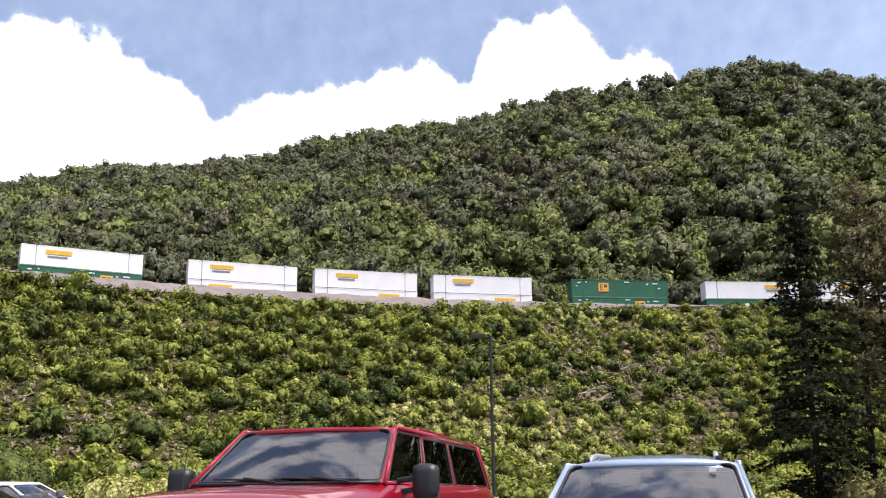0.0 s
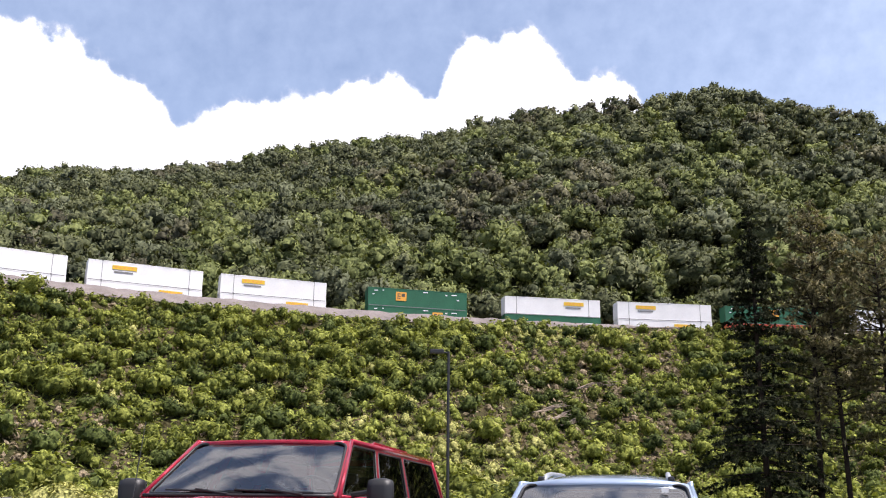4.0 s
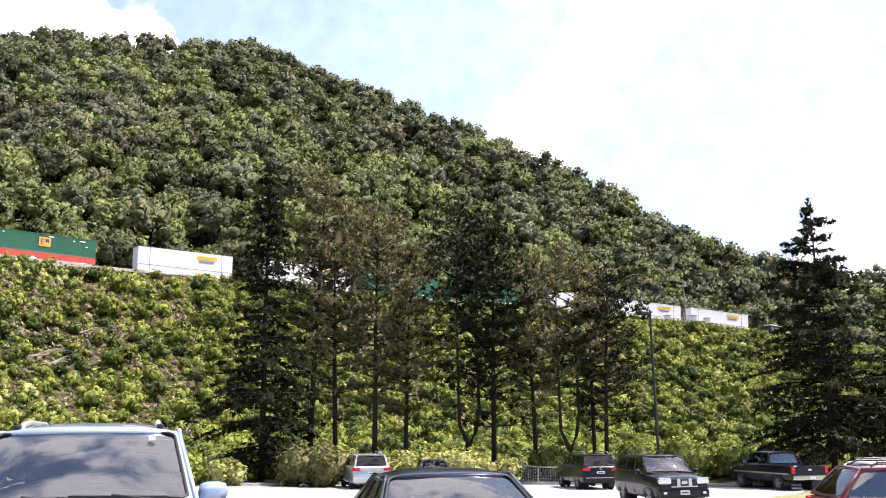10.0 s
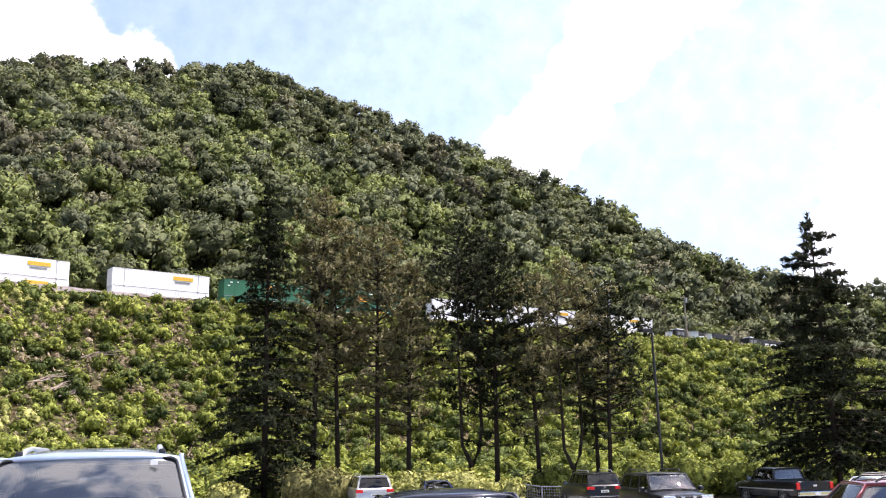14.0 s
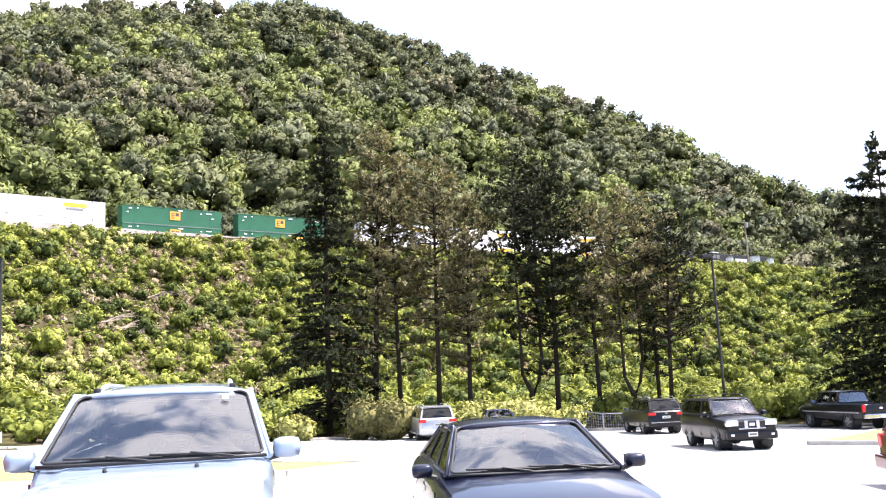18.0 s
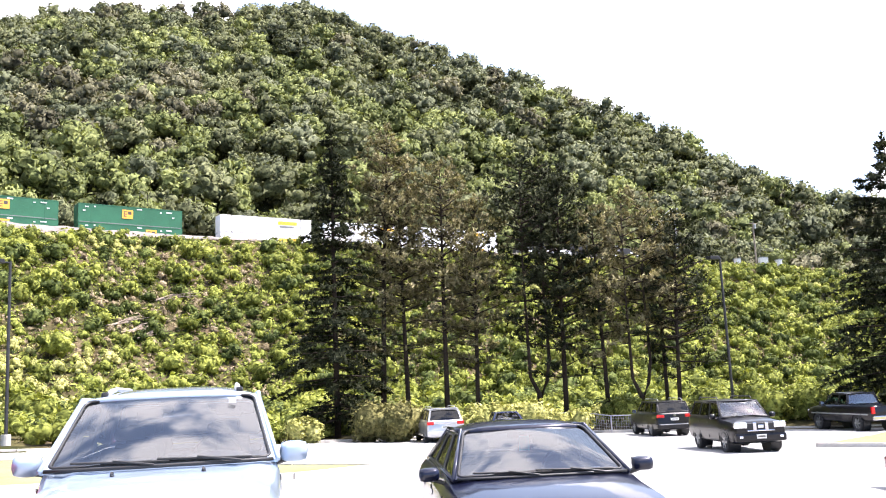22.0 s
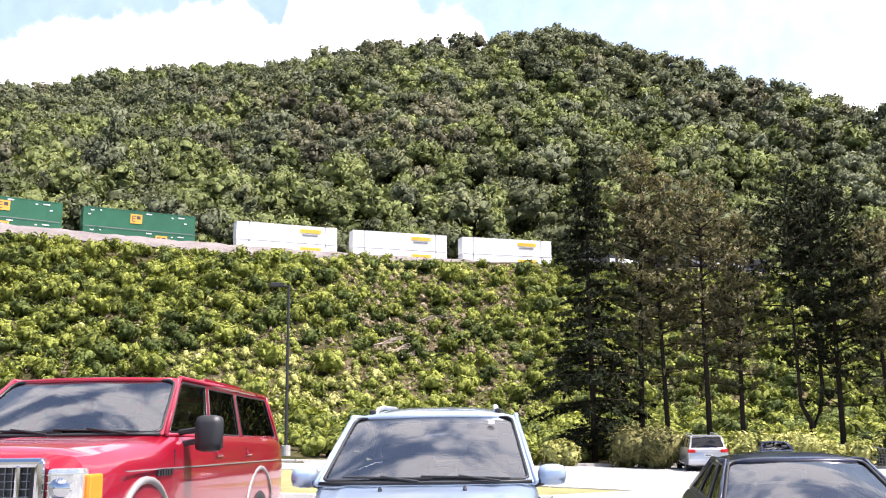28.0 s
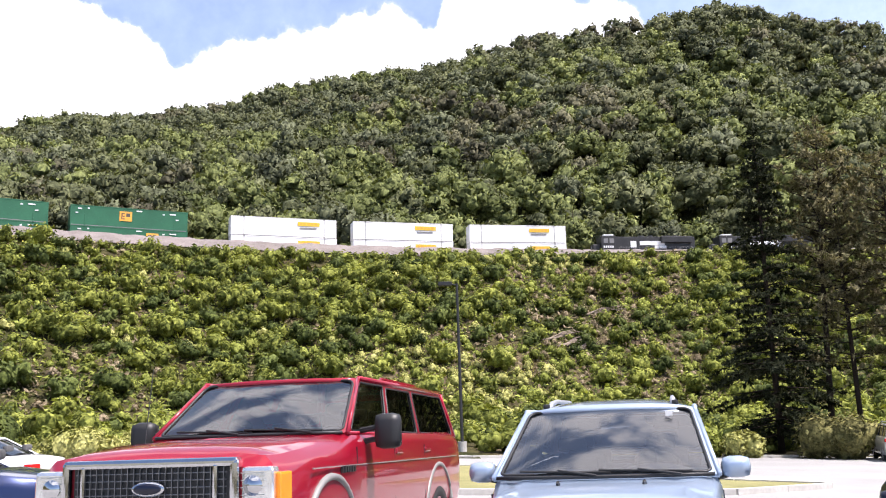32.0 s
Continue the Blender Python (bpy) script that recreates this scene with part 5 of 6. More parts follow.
def wheel(parent, x, y, r, w, side):
    b = bmesh.new()
    lathe(b, [(r * 0.62, -w * 0.45), (r * 0.9, -w * 0.5), (r * 0.985, -w * 0.36), (r, 0), (r * 0.985, w * 0.36), (r * 0.9, w * 0.5), (r * 0.66, w * 0.44), (r * 0.62, w * 0.36)], x, y, r, 30, side)
    bmesh.ops.recalc_face_normals(b, faces=b.faces)
    wh = part("wheel", b, M_RUBBER, parent, "black rubber tyre on an alloy rim", True)
    b = bmesh.new()
    lathe(b, [(r * 0.66, w * 0.42), (r * 0.6, w * 0.30), (r * 0.58, w * 0.1)], x, y, r, 30, side)
    lathe(b, [(r * 0.17, w * 0.40), (r * 0.02, w * 0.42)], x, y, r, 14, side)
    for k in range(6):
        a = 6.2832 * k / 6
        c, s = math.cos(a), math.sin(a)
        m = Matrix.Translation((x, y + side * w * 0.32, r)) @ Matrix.Rotation(-a, 4, "Y")
        box(b, r * 0.1, r * 0.62, -0.03, 0.03, -r * 0.085, r * 0.085, 0.0, m)
    bmesh.ops.recalc_face_normals(b, faces=b.faces)
    part("rim", b, M_RIM, wh)
    b = bmesh.new()
    rod(b, (x, y + side * w * 0.02, r), (x, y + side * w * 0.12, r), r * 0.57, n=20)
    part("brake_disc", b, M_TRIM, wh)


def loft(b, rings):
    """Skins closed rings of points one after another and caps the ends."""
    vs = [[b.verts.new(p) for p in r] for r in rings]
    n = len(vs[0])
    for a, c in zip(vs, vs[1:]):
        for k in range(n):
            b.faces.new((a[k], a[(k + 1) % n], c[(k + 1) % n], c[k]))
    b.faces.new(vs[0][::-1])
    b.faces.new(vs[-1])
    bmesh.ops.recalc_face_normals(b, faces=b.faces)


def lerp(a, b, t):
    return tuple(p + (q - p) * t for p, q in zip(a, b))


def bowed(corners, bulge, outward):
    """The point at (u, v) of a gently bowed panel between four corners, sunk by some depth."""
    P = [Vector(p) for p in corners]
    nr = (P[1] - P[0]).cross(P[3] - P[0]).normalized()
    if nr.dot(Vector(outward)) < 0:
        nr = -nr

    def at(u, v, sunk=0.0):
        p = P[0] * (1 - u) * (1 - v) + P[1] * u * (1 - v) + P[2] * u * v + P[3] * (1 - u) * v
        return p + nr * (bulge * (1 - (2 * u - 1) ** 2) * (0.6 + 0.4 * (1 - (2 * v - 1) ** 2)) - sunk)

    wide = ((P[1] - P[0]).length + (P[2] - P[3]).length) / 2
    high = ((P[3] - P[0]).length + (P[2] - P[1]).length) / 2
    return at, wide, high


def window(ob, corners, bulge, outward, margins, radius, body, pane_mat, frame_name, pane_name, seal=0.012):
    """One window of a car: a pressed body-coloured surround with rounded corners, a rubber seal and the pane set into it.
    margins: metres of metal before u = 0, after u = 1, below and above."""
    at, wide, high = bowed(corners, bulge, outward)
    u0, u1, v0, v1 = margins[0] / wide, 1 - margins[1] / wide, margins[2] / high, 1 - margins[3] / high
    ru, rv = radius / wide, radius / high
    inner, outer = [], []
    for cu, cv, a0, edge in ((u1 - ru, v1 - rv, 0, (1, 1)), (u0 + ru, v1 - rv, 90, (0, 1)), (u0 + ru, v0 + rv, 180, (0, 0)), (u1 - ru, v0 + rv, 270, (1, 0))):
        for i in range(7):
            a = radians(a0 + 15 * i)
            p = (cu + ru * math.cos(a), cv + rv * math.sin(a))
            inner.append(p)
            first = (i < 3) == (a0 % 180 == 0)
            outer.append(edge if i == 3 else (edge[0], p[1]) if first else (p[0], edge[1]))
    b = bmesh.new()
    o, w, back = ([b.verts.new(at(*p)) for p in outer], [b.verts.new(at(*p)) for p in inner], [b.verts.new(at(*p, 0.03)) for p in inner])
    rim = [b.verts.new(at(*p, 0.03)) for p in outer]
    n = len(o)
    for i in range(n):
        j = (i + 1) % n
        for q in ((o[i], o[j], w[j], w[i]), (w[i], w[j], back[j], back[i]), (rim[i], rim[j], o[j], o[i])):
            b.faces.new(q)
    bmesh.ops.recalc_face_normals(b, faces=b.faces)
    fr = part(frame_name, b, body, ob, "", True)
    fr.data.set_sharp_from_angle(angle=radians(40))
    b = bmesh.new()
    loop = [at(*p, 0.002) for p in inner]
    tube(b, loop + loop[:2], [seal] * (n + 2), 6)
    part("seal", b, M_TRIM, fr, "", True)
    b = bmesh.new()
    k = 11
    V = [[b.verts.new(at(u0 - 0.01 + (u1 - u0 + 0.02) * i / (k - 1), v0 - 0.01 + (v1 - v0 + 0.02) * j / (k - 1), 0.010)) for j in range(k)] for i in range(k)]
    for i in range(k - 1):
        for j in range(k - 1):
            b.faces.new((V[i][j], V[i + 1][j], V[i + 1][j + 1], V[i][j + 1]))
    bmesh.ops.recalc_face_normals(b, faces=b.faces)
    part(pane_name, b, pane_mat, fr, "", True)
    return fr


def cut_arches(ob, places, r, hw):
    """Cuts round wheel housings out of a body."""
    for x, y in places:
        b = bmesh.new()
        bmesh.ops.create_cone(b, cap_ends=True, segments=32, radius1=r, radius2=r, depth=0.62, matrix=Matrix.Translation((x, y, r * 0.86)) @ Matrix.Rotation(1.5708, 4, "X"))
        me = bpy.data.meshes.new("cutter")
        b.to_mesh(me)
        b.free()
        c = new("cutter", me)
        mod = ob.modifiers.new("arch", "BOOLEAN")
        mod.operation, mod.object, mod.solver = "DIFFERENCE", c, "EXACT"
        bpy.context.view_layer.update()
        dg = bpy.context.evaluated_depsgraph_get()
        done = bpy.data.meshes.new_from_object(ob.evaluated_get(dg))
        ob.modifiers.clear()
        old = ob.data
        ob.data = done
        bpy.data.meshes.remove(old)
        bpy.data.objects.remove(c)
        bpy.data.meshes.remove(me)


def car(kind, m, label, k):
    """A car from its measures: x forward, y to its left. k holds lengths in metres."""
    ob = thing(kind, m, label, "car", "parked cars")
    L, W, H, r = k["L"], k["W"], k["H"], k["r"]
    body, belt, zb = k["paint"], k["belt"], k["clear"]
    hw = W / 2
    rings = []
    for x, w, low, sh, top in k["stations"]:
        h = hw * w
        ring = [(x, 0, low), (x, h * 0.8, low), (x, h * 0.95, low + 0.07), (x, h * 0.99, low + 0.3 * (sh - low)), (x, h, low + 0.62 * (sh - low)), (x, h * 0.985, sh - 0.10), (x, h * 0.955, sh - 0.03), (x, h * 0.90, sh + 0.012 + 0.25 * (top - sh)),
                (x, h * 0.68, sh + 0.75 * (top - sh) + 0.01), (x, h * 0.35, top), (x, 0, top + 0.004)]
        rings.append(ring + [(x, -y, z) for _, y, z in ring[-2:0:-1]])
    b = bmesh.new()
    loft(b, rings)
    shell = part("body", b, body, ob, k.get("body_label", ""), True)
    wx = k["axles"]
    ar = k.get("arch", 1.17)
    cut_arches(shell, [(x, s * (hw - 0.13)) for x in wx for s in (1, -1)], r * ar, hw)
    shell.data.polygons.foreach_set("use_smooth", np.ones(len(shell.data.polygons), bool))
    shell.data.set_sharp_from_angle(angle=radians(38))
    for x in wx:
        for s in (1, -1):
            wheel(ob, x, s * (hw - 0.13), r, k.get("tyre", 0.22), s)
            b = bmesh.new()
            rod(b, (x, s * (hw - 0.43), r * ar * 0.86), (x, s * (hw - 0.05), r * ar * 0.86), r * ar * 0.992, n=28, cap=False)
            bmesh.ops.delete(b, geom=[v for v in b.verts if v.co.z < 0.05], context="VERTS")
            rod(b, (x, s * (hw - 0.43), r * ar * 0.86), (x, s * (hw - 0.41), r * ar * 0.86), r * ar * 1.01, n=28)
            part("wheel_housing", b, M_TRIM, ob)
            b = bmesh.new()
            n = 17
            pts = [(x + r * (ar + 0.03) * math.cos(math.pi * i / (n - 1)), s * (hw - 0.015), r * ar * 0.86 + r * ar * math.sin(math.pi * i / (n - 1)) * 0.99) for i in range(n)]
            tube(b, pts, [0.03 if "flare" in k else 0.014] * n, 6)
            part("arch_lip", b, k.get("flare", body), ob, "", True)
    # cabin
    hb, hr, zr = k["hb"], k["hr"], H
    xw, xr, xq, xb = k["cabin"]
    cap = k.get("cap", 0.06)
    roof_f, roof_q = (xr, hr, zr - cap), (xq, hr, zr - cap - 0.02)
    base_f, base_q = (xw, hb, belt), (xb, k.get("hbq", hb), k.get("belt_q", belt + 0.02))
    b = bmesh.new()
    n, q = 15, 13
    rows = []
    for i in range(n):
        f = i / (n - 1)
        x = xr + (xq - 0.04 - xr) * f
        rise = 0.30 + 0.70 * (1 - max(0.0, 1 - f / 0.3) ** 2) * (1 - 0.5 * max(0.0, (f - 0.7) / 0.3) ** 2)
        rows.append([(x + 0.15 * (1 - abs(2 * j / (q - 1) - 1) ** 2.5) * (1 - f) ** 8, hr * (2 * j / (q - 1) - 1) * 1.01, zr - cap - 0.02 * f - 0.004 + cap * (1 - abs(2 * j / (q - 1) - 1) ** 3.5) * rise) for j in range(q)])
    V = [[b.verts.new(p) for p in row] for row in rows]
    U = [[b.verts.new((p[0], p[1] * 0.97, p[2] - 0.05)) for p in row] for row in rows]
    for i in range(n - 1):
        for j in range(q - 1):
            b.faces.new((V[i][j], V[i][j + 1], V[i + 1][j + 1], V[i + 1][j]))
            b.faces.new((U[i][j + 1], U[i][j], U[i + 1][j], U[i + 1][j + 1]))
        for j in (0, q - 1):
            b.faces.new((V[i][j], V[i + 1][j], U[i + 1][j], U[i][j]))
    for j in range(q - 1):
        for i in (0, n - 1):
            b.faces.new((V[i][j], V[i][j + 1], U[i][j + 1], U[i][j]))
    bmesh.ops.recalc_face_normals(b, faces=b.faces)
    part("roof", b, body, ob, "", True)
    mirror = lambda p: (p[0], -p[1], p[2])
    splits = k["splits"]
    ap, bp, dp = k.get("apillar", 0.05), k.get("bpillar", 0.05), k.get("dpillar", 0.07)
    for s in (1, -1):
        f = (lambda p: p) if s == 1 else mirror
        for nm, a, c, rad in (("front_pillar", base_f, roof_f, 0.02), ("rear_pillar", base_q, roof_q, 0.024), ("roof_edge", roof_f, roof_q, 0.026), ("window_ledge", base_f, base_q, 0.018)):
            b = bmesh.new()
            tube(b, [f(a), f(lerp(a, c, 0.5)), f(c)], [rad] * 3, 10)
            part(nm, b, body, ob, "", True)
        cuts = [0.0] + list(splits) + [1.0]
        tops = [0.0] + list(k["top_splits"]) + [1.0]
        last = len(cuts) - 2
        for i in range(last + 1):
            cell = (lerp(base_f, base_q, cuts[i]), lerp(base_f, base_q, cuts[i + 1]), lerp(roof_f, roof_q, tops[i + 1]), lerp(roof_f, roof_q, tops[i]))
            window(ob, [f(p) for p in cell], 0.012, (0, s, 0), (ap + 0.01 if i == 0 else bp, dp if i == last else bp, 0.03, 0.055), k.get("corner", 0.06), body,
                   M_TINTED if k.get("tint", 9) <= i else M_GLASS, "door_frame", "side_window", 0.009)
    window(ob, (base_f, mirror(base_f), mirror(roof_f), roof_f), k.get("bow", 0.10), (1, 0, 0.5), (ap, ap, 0.02, k.get("header", 0.06)), 0.07, body, M_GLASS, "windscreen_frame", "windscreen", 0.014)
    window(ob, (base_q, mirror(base_q), mirror(roof_q), roof_q), 0.06, (-1, 0, 0.3), (0.07, 0.07, 0.05, 0.07), 0.07, body, M_TINTED if k.get("tint", 9) < 5 else M_GLASS, "rear_window_frame", "rear_window")
    b = bmesh.new()
    tube(b, [(xw + 0.03 + 0.06 * (1 - (2 * i / 8 - 1) ** 2), hb * 0.96 * (1 - 2 * i / 8), belt + 0.006) for i in range(9)], [0.016] * 9, 8)
    part("cowl", b, M_TRIM, ob, "black plastic cowl under the windscreen", True)
    # inside
    dash = k.get("dash", M_DASH)
    b = bmesh.new()
    box(b, xw - 0.62, xw - 0.05, -hb * 0.93, hb * 0.93, belt - 0.2, belt + 0.0, 0.05)
    part("dashboard", b, dash, ob)
    b = bmesh.new()
    bmesh.ops.create_uvsphere(b, u_segments=14, v_segments=8, radius=1.0, matrix=Matrix.Translation((xw - 0.48, hb * 0.45, belt - 0.01)) @ Matrix.Diagonal((0.2, 0.30, 0.08, 1)))
    part("instrument_hood", b, dash, ob, "", True)
    b = bmesh.new()
    ring_pts = [(0.19 * math.cos(6.2832 * i / 18), 0.19 * math.sin(6.2832 * i / 18), 0) for i in range(19)]
    mt = Matrix.Translation((xw - 0.78, hb * 0.45, belt + 0.02)) @ Matrix.Rotation(radians(-66), 4, "Y")
    tube(b, [mt @ Vector(p) for p in ring_pts], [0.018] * 19, 6)
    rod(b, mt @ Vector((-0.18, 0, 0)), mt @ Vector((0.18, 0, 0)), 0.02, n=6)
    rod(b, mt @ Vector((0, 0, 0)), mt @ Vector((0, 0, -0.3)), 0.03, n=6)
    part("steering_wheel", b, k.get("wheel_mat", M_TRIM), ob, "", True)
    seat_x = [xw - 1.35] + ([xw - 2.25] if k.get("rows", 2) > 1 else []) + ([xw - 3.1] if k.get("rows", 2) > 2 else [])
    for sx in seat_x:
        for s in (1, -1):
            b = bmesh.new()
            box(b, sx - 0.1, sx + 0.45, s * hb * 0.47 - 0.25, s * hb * 0.47 + 0.25, belt - 0.55, belt - 0.35, 0.05)
            box(b, sx - 0.22, sx - 0.08, s * hb * 0.47 - 0.25, s * hb * 0.47 + 0.25, belt - 0.5, belt + 0.10, 0.05, Matrix.Translation((sx, 0, belt)) @ Matrix.Rotation(radians(-8), 4, "Y") @ Matrix.Translation((-sx, 0, -belt)))
            box(b, sx - 0.30, sx - 0.20, s * hb * 0.47 - 0.14, s * hb * 0.47 + 0.14, belt + 0.14, belt + 0.26, 0.04)
            part("seat", b, M_SEAT, ob)
    b = bmesh.new()
    box(b, xb + 0.1, xw - 0.1, -hb * 0.98, hb * 0.98, belt - 0.62, belt - 0.56)
    part("cabin_floor", b, M_TRIM, ob)
    b = bmesh.new()
    box(b, xr - 0.20, xr - 0.16, -0.13, 0.13, zr - 0.17, zr - 0.09, 0.015)
    part("inside_mirror", b, M_TRIM, ob)
    # wipers, mirrors, handles
    for y0, y1 in k.get("wipers", ((0.68, 0.06), (-0.05, -0.62))):
        b = bmesh.new()
        rod(b, (xw + 0.10, y0 * hb, belt + 0.015), (xw + 0.08, (y0 * 0.4 + y1 * 0.6) * hb, belt + 0.06), 0.012, 0.009, 6)
        rod(b, (xw + 0.01, (y0 * 0.5 + y1 * 0.5) * hb + 0.36, belt + 0.03), (xw + 0.045, (y0 * 0.5 + y1 * 0.5) * hb - 0.36, belt + 0.055), 0.011, 0.009, 6)
        part("wiper", b, M_TRIM, ob)
    mw, mh, mx, mz, mat_m = k["mirror"]
    for s in (1, -1):
        b = bmesh.new()
        y = s * (hw + k.get("reach", 0.02) + mw / 2)
        box(b, mx - 0.07, mx + 0.10, y - mw / 2, y + mw / 2, mz - mh / 2, mz + mh / 2, min(mw, mh, 0.17) * 0.42)
        mir = part("door_mirror", b, mat_m, ob, "", True)
        b = bmesh.new()
        for dz in ((-0.05, 0.05) if mh > 0.3 else (-mh * 0.25,)):
            rod(b, (mx + 0.02, s * (hw * 0.93), mz - 0.04 + dz), (mx + 0.02, y, mz + dz), 0.025, n=6)
        part("mirror_arm", b, M_TRIM, mir)
        b = bmesh.new()
        box(b, mx - 0.078, mx - 0.07, y - mw * 0.4, y + mw * 0.4, mz - mh * 0.4, mz + mh * 0.4)
        part("mirror_glass", b, M_CHROME, mir)
    for s in (1, -1):
        for hx in k["handles"]:
            b = bmesh.new()
            box(b, hx - 0.10, hx + 0.10, s * hw * 0.985 - 0.012, s * hw * 0.985 + 0.022, belt - 0.2, belt - 0.15, 0.012)
            part("door_handle", b, k.get("handle_mat", body), ob)
        for hx in k["seams"]:
            b = bmesh.new()
            box(b, hx - 0.006, hx + 0.006, s * hw * 0.985 - 0.01, s * hw * 0.985 + 0.008, zb + 0.14, belt - 0.12)
            part("door_seam", b, M_TRIM, ob)
    return ob


def slab(ob, name, x, y0, y1, z0, z1, mat, depth=0.06, bevel=0.02, label="", parent=None, tilt=0.0):
    """A small raised piece on the front or back of a car."""
    b = bmesh.new()
    box(b, -depth / 2, depth / 2, y0, y1, z0, z1, min(bevel, depth * 0.45, abs(z1 - z0) * 0.45, abs(y1 - y0) * 0.45))
    p = part(name, b, mat, parent or ob, label)
    p.matrix_basis = pose(x, 0, 0, 0, tilt, 0)
    return p


def suv_stations(L, low, belt, hood, nose, tail_top, xw):
    """Body outline: (x, width share, underside, shoulder, top)."""
    f, r = L / 2, -L / 2
    return [(r, 0.90, low + 0.10, belt - 0.10, belt - 0.06), (r + 0.06, 0.965, low + 0.04, belt - 0.03, belt), (r + 0.4, 1.0, low, belt, tail_top), (-0.3 * L, 1.0, low, belt, tail_top), (0, 1.0, low, belt, belt),
            (xw - 0.05, 1.0, low, belt - 0.01, belt), (xw + 0.18, 0.995, low, hood - 0.10, hood + 0.01), ((xw + f) / 2 + 0.1, 0.985, low, hood - 0.13, hood - 0.015), (f - 0.28, 0.96, low + 0.02, hood - 0.17, hood - 0.06),
            (f - 0.08, 0.925, low + 0.08, nose, nose + 0.05), (f, 0.86, low + 0.14, nose - 0.08, nose - 0.04)]


def red_suv():
    L, belt, hood = 5.75, 1.40, 1.38
    k = dict(L=L, W=2.03, H=1.97, r=0.42, tyre=0.27, paint=M_RED, belt=belt, clear=0.42, axles=(1.86, -1.62), hb=0.93, hr=0.79, cabin=(1.28, 0.56, -2.62, -2.80),
             splits=(0.30, 0.58), top_splits=(0.245, 0.55), tint=1, reach=0.07, flare=M_ARCH, arch=1.36, mirror=(0.24, 0.31, 0.96, 1.41, M_TRIM), handles=(-0.02, -1.12), seams=(1.25, 0.12, -1.0), dpillar=0.10, bpillar=0.05, rows=3, cap=0.055, header=0.05, corner=0.05,
             stations=suv_stations(L, 0.42, belt, hood, 1.22, belt, 1.28), hbq=0.92, belt_q=1.36, apillar=0.045)
    x, y = -1.166, 9.794
    ob = car("red_suv", pose(x, y, float(lot_z(x, y)) - 0.06, 0, -1.6, -105.3), "big red sport utility vehicle with chrome grille and towing mirrors", k)
    f = L / 2
    b = bmesh.new()
    for a, c, d, e in ((-0.69, 0.69, 1.175, 1.24), (-0.66, 0.66, 0.80, 0.86), (-0.70, -0.635, 0.80, 1.225), (0.635, 0.70, 0.80, 1.225)):
        box(b, -0.05, 0.06, a, c, d, e, 0.025)
    g = part("grille_frame", b, M_CHROME, ob, "chrome grille surround")
    g.matrix_basis = pose(f + 0.0, 0, 0)
    for s in (1, -1):
        y0, y1 = sorted((s * 0.505, s * 0.545))
        slab(ob, "grille_post", f + 0.03, y0, y1, 0.83, 1.20, M_CHROME, 0.06, 0.018, "chrome upright in the grille")
    slab(ob, "grille_backing", f - 0.01, -0.62, 0.62, 0.83, 1.20, M_TRIM, 0.05, 0.005)
    for i in range(6):
        slab(ob, "grille_bar", f + 0.02, -0.6, 0.6, 0.885 + i * 0.05, 0.892 + i * 0.05, M_MESH, 0.02, 0.003)
    for i in range(24):
        yy = -0.58 + i * 0.0504
        slab(ob, "grille_bar", f + 0.022, yy - 0.003, yy + 0.003, 0.85, 1.18, M_MESH, 0.018, 0.002)
    b = bmesh.new()
    bmesh.ops.create_uvsphere(b, u_segments=20, v_segments=10, radius=1, matrix=Matrix.Translation((f + 0.045, 0, 1.03)) @ Matrix.Diagonal((0.02, 0.135, 0.055, 1)))
    badge = part("badge", b, M_CHROME, ob, "oval badge rimmed in chrome", True)
    b = bmesh.new()
    bmesh.ops.create_uvsphere(b, u_segments=20, v_segments=10, radius=1, matrix=Matrix.Translation((f + 0.052, 0, 1.03)) @ Matrix.Diagonal((0.02, 0.115, 0.042, 1)))
    part("badge_face", b, M_NAVY, badge, "", True)
    for s in (1, -1):
        y0, y1 = sorted((s * 0.71, s * 0.945))
        hl = slab(ob, "headlamp", f - 0.045, y0, y1, 0.92, 1.17, M_LENS, 0.14, 0.03, "clear headlamp lens")
        b = bmesh.new()
        rod(b, (0.06, s * 0.80, 1.04), (0.078, s * 0.80, 1.04), 0.075, 0.07, 18)
        part("bulb_bowl", b, M_CHROME, hl, "", True)
        b = bmesh.new()
        for i in range(5):
            box(b, 0.068, 0.074, s * 0.80 - 0.09, s * 0.80 + 0.09, 0.925 + i * 0.05, 0.93 + i * 0.05)
        part("lens_ribs", b, M_GALV, hl)
        y0, y1 = sorted((s * 0.94, s * 0.985))
        slab(ob, "turn_lamp", f - 0.14, y0, y1, 0.86, 1.13, M_AMBER, 0.22, 0.02, "amber turn lamp")
        y0, y1 = sorted((s * 0.71, s * 0.95))
        slab(ob, "parking_lamp", f - 0.04, y0, y1, 0.84, 0.912, M_AMBER, 0.12, 0.02)
    slab(ob, "front_bumper", f + 0.06, -0.98, 0.98, 0.48, 0.76, M_CHROME, 0.2, 0.06, "chrome bumper")
    for s in (1, -1):
        b = bmesh.new()
        box(b, -2.5, 2.3, s * 1.004, s * 1.017, 1.125, 1.134)
        part("pinstripe", b, M_ARCH, ob)
        b = bmesh.new()
        for i in range(6):
            box(b, 1.62 - i * 0.06, 1.655 - i * 0.06, s * 1.0, s * 1.02, 1.075, 1.13)
        part("fender_badge", b, M_TRIM, ob)
    b = bmesh.new()
    rod(b, (1.45, -0.92, 1.30), (1.30, -0.94, 2.05), 0.006, 0.003, 5)
    part("aerial", b, M_TRIM, ob)
    for s in (1, -1):
        b = bmesh.new()
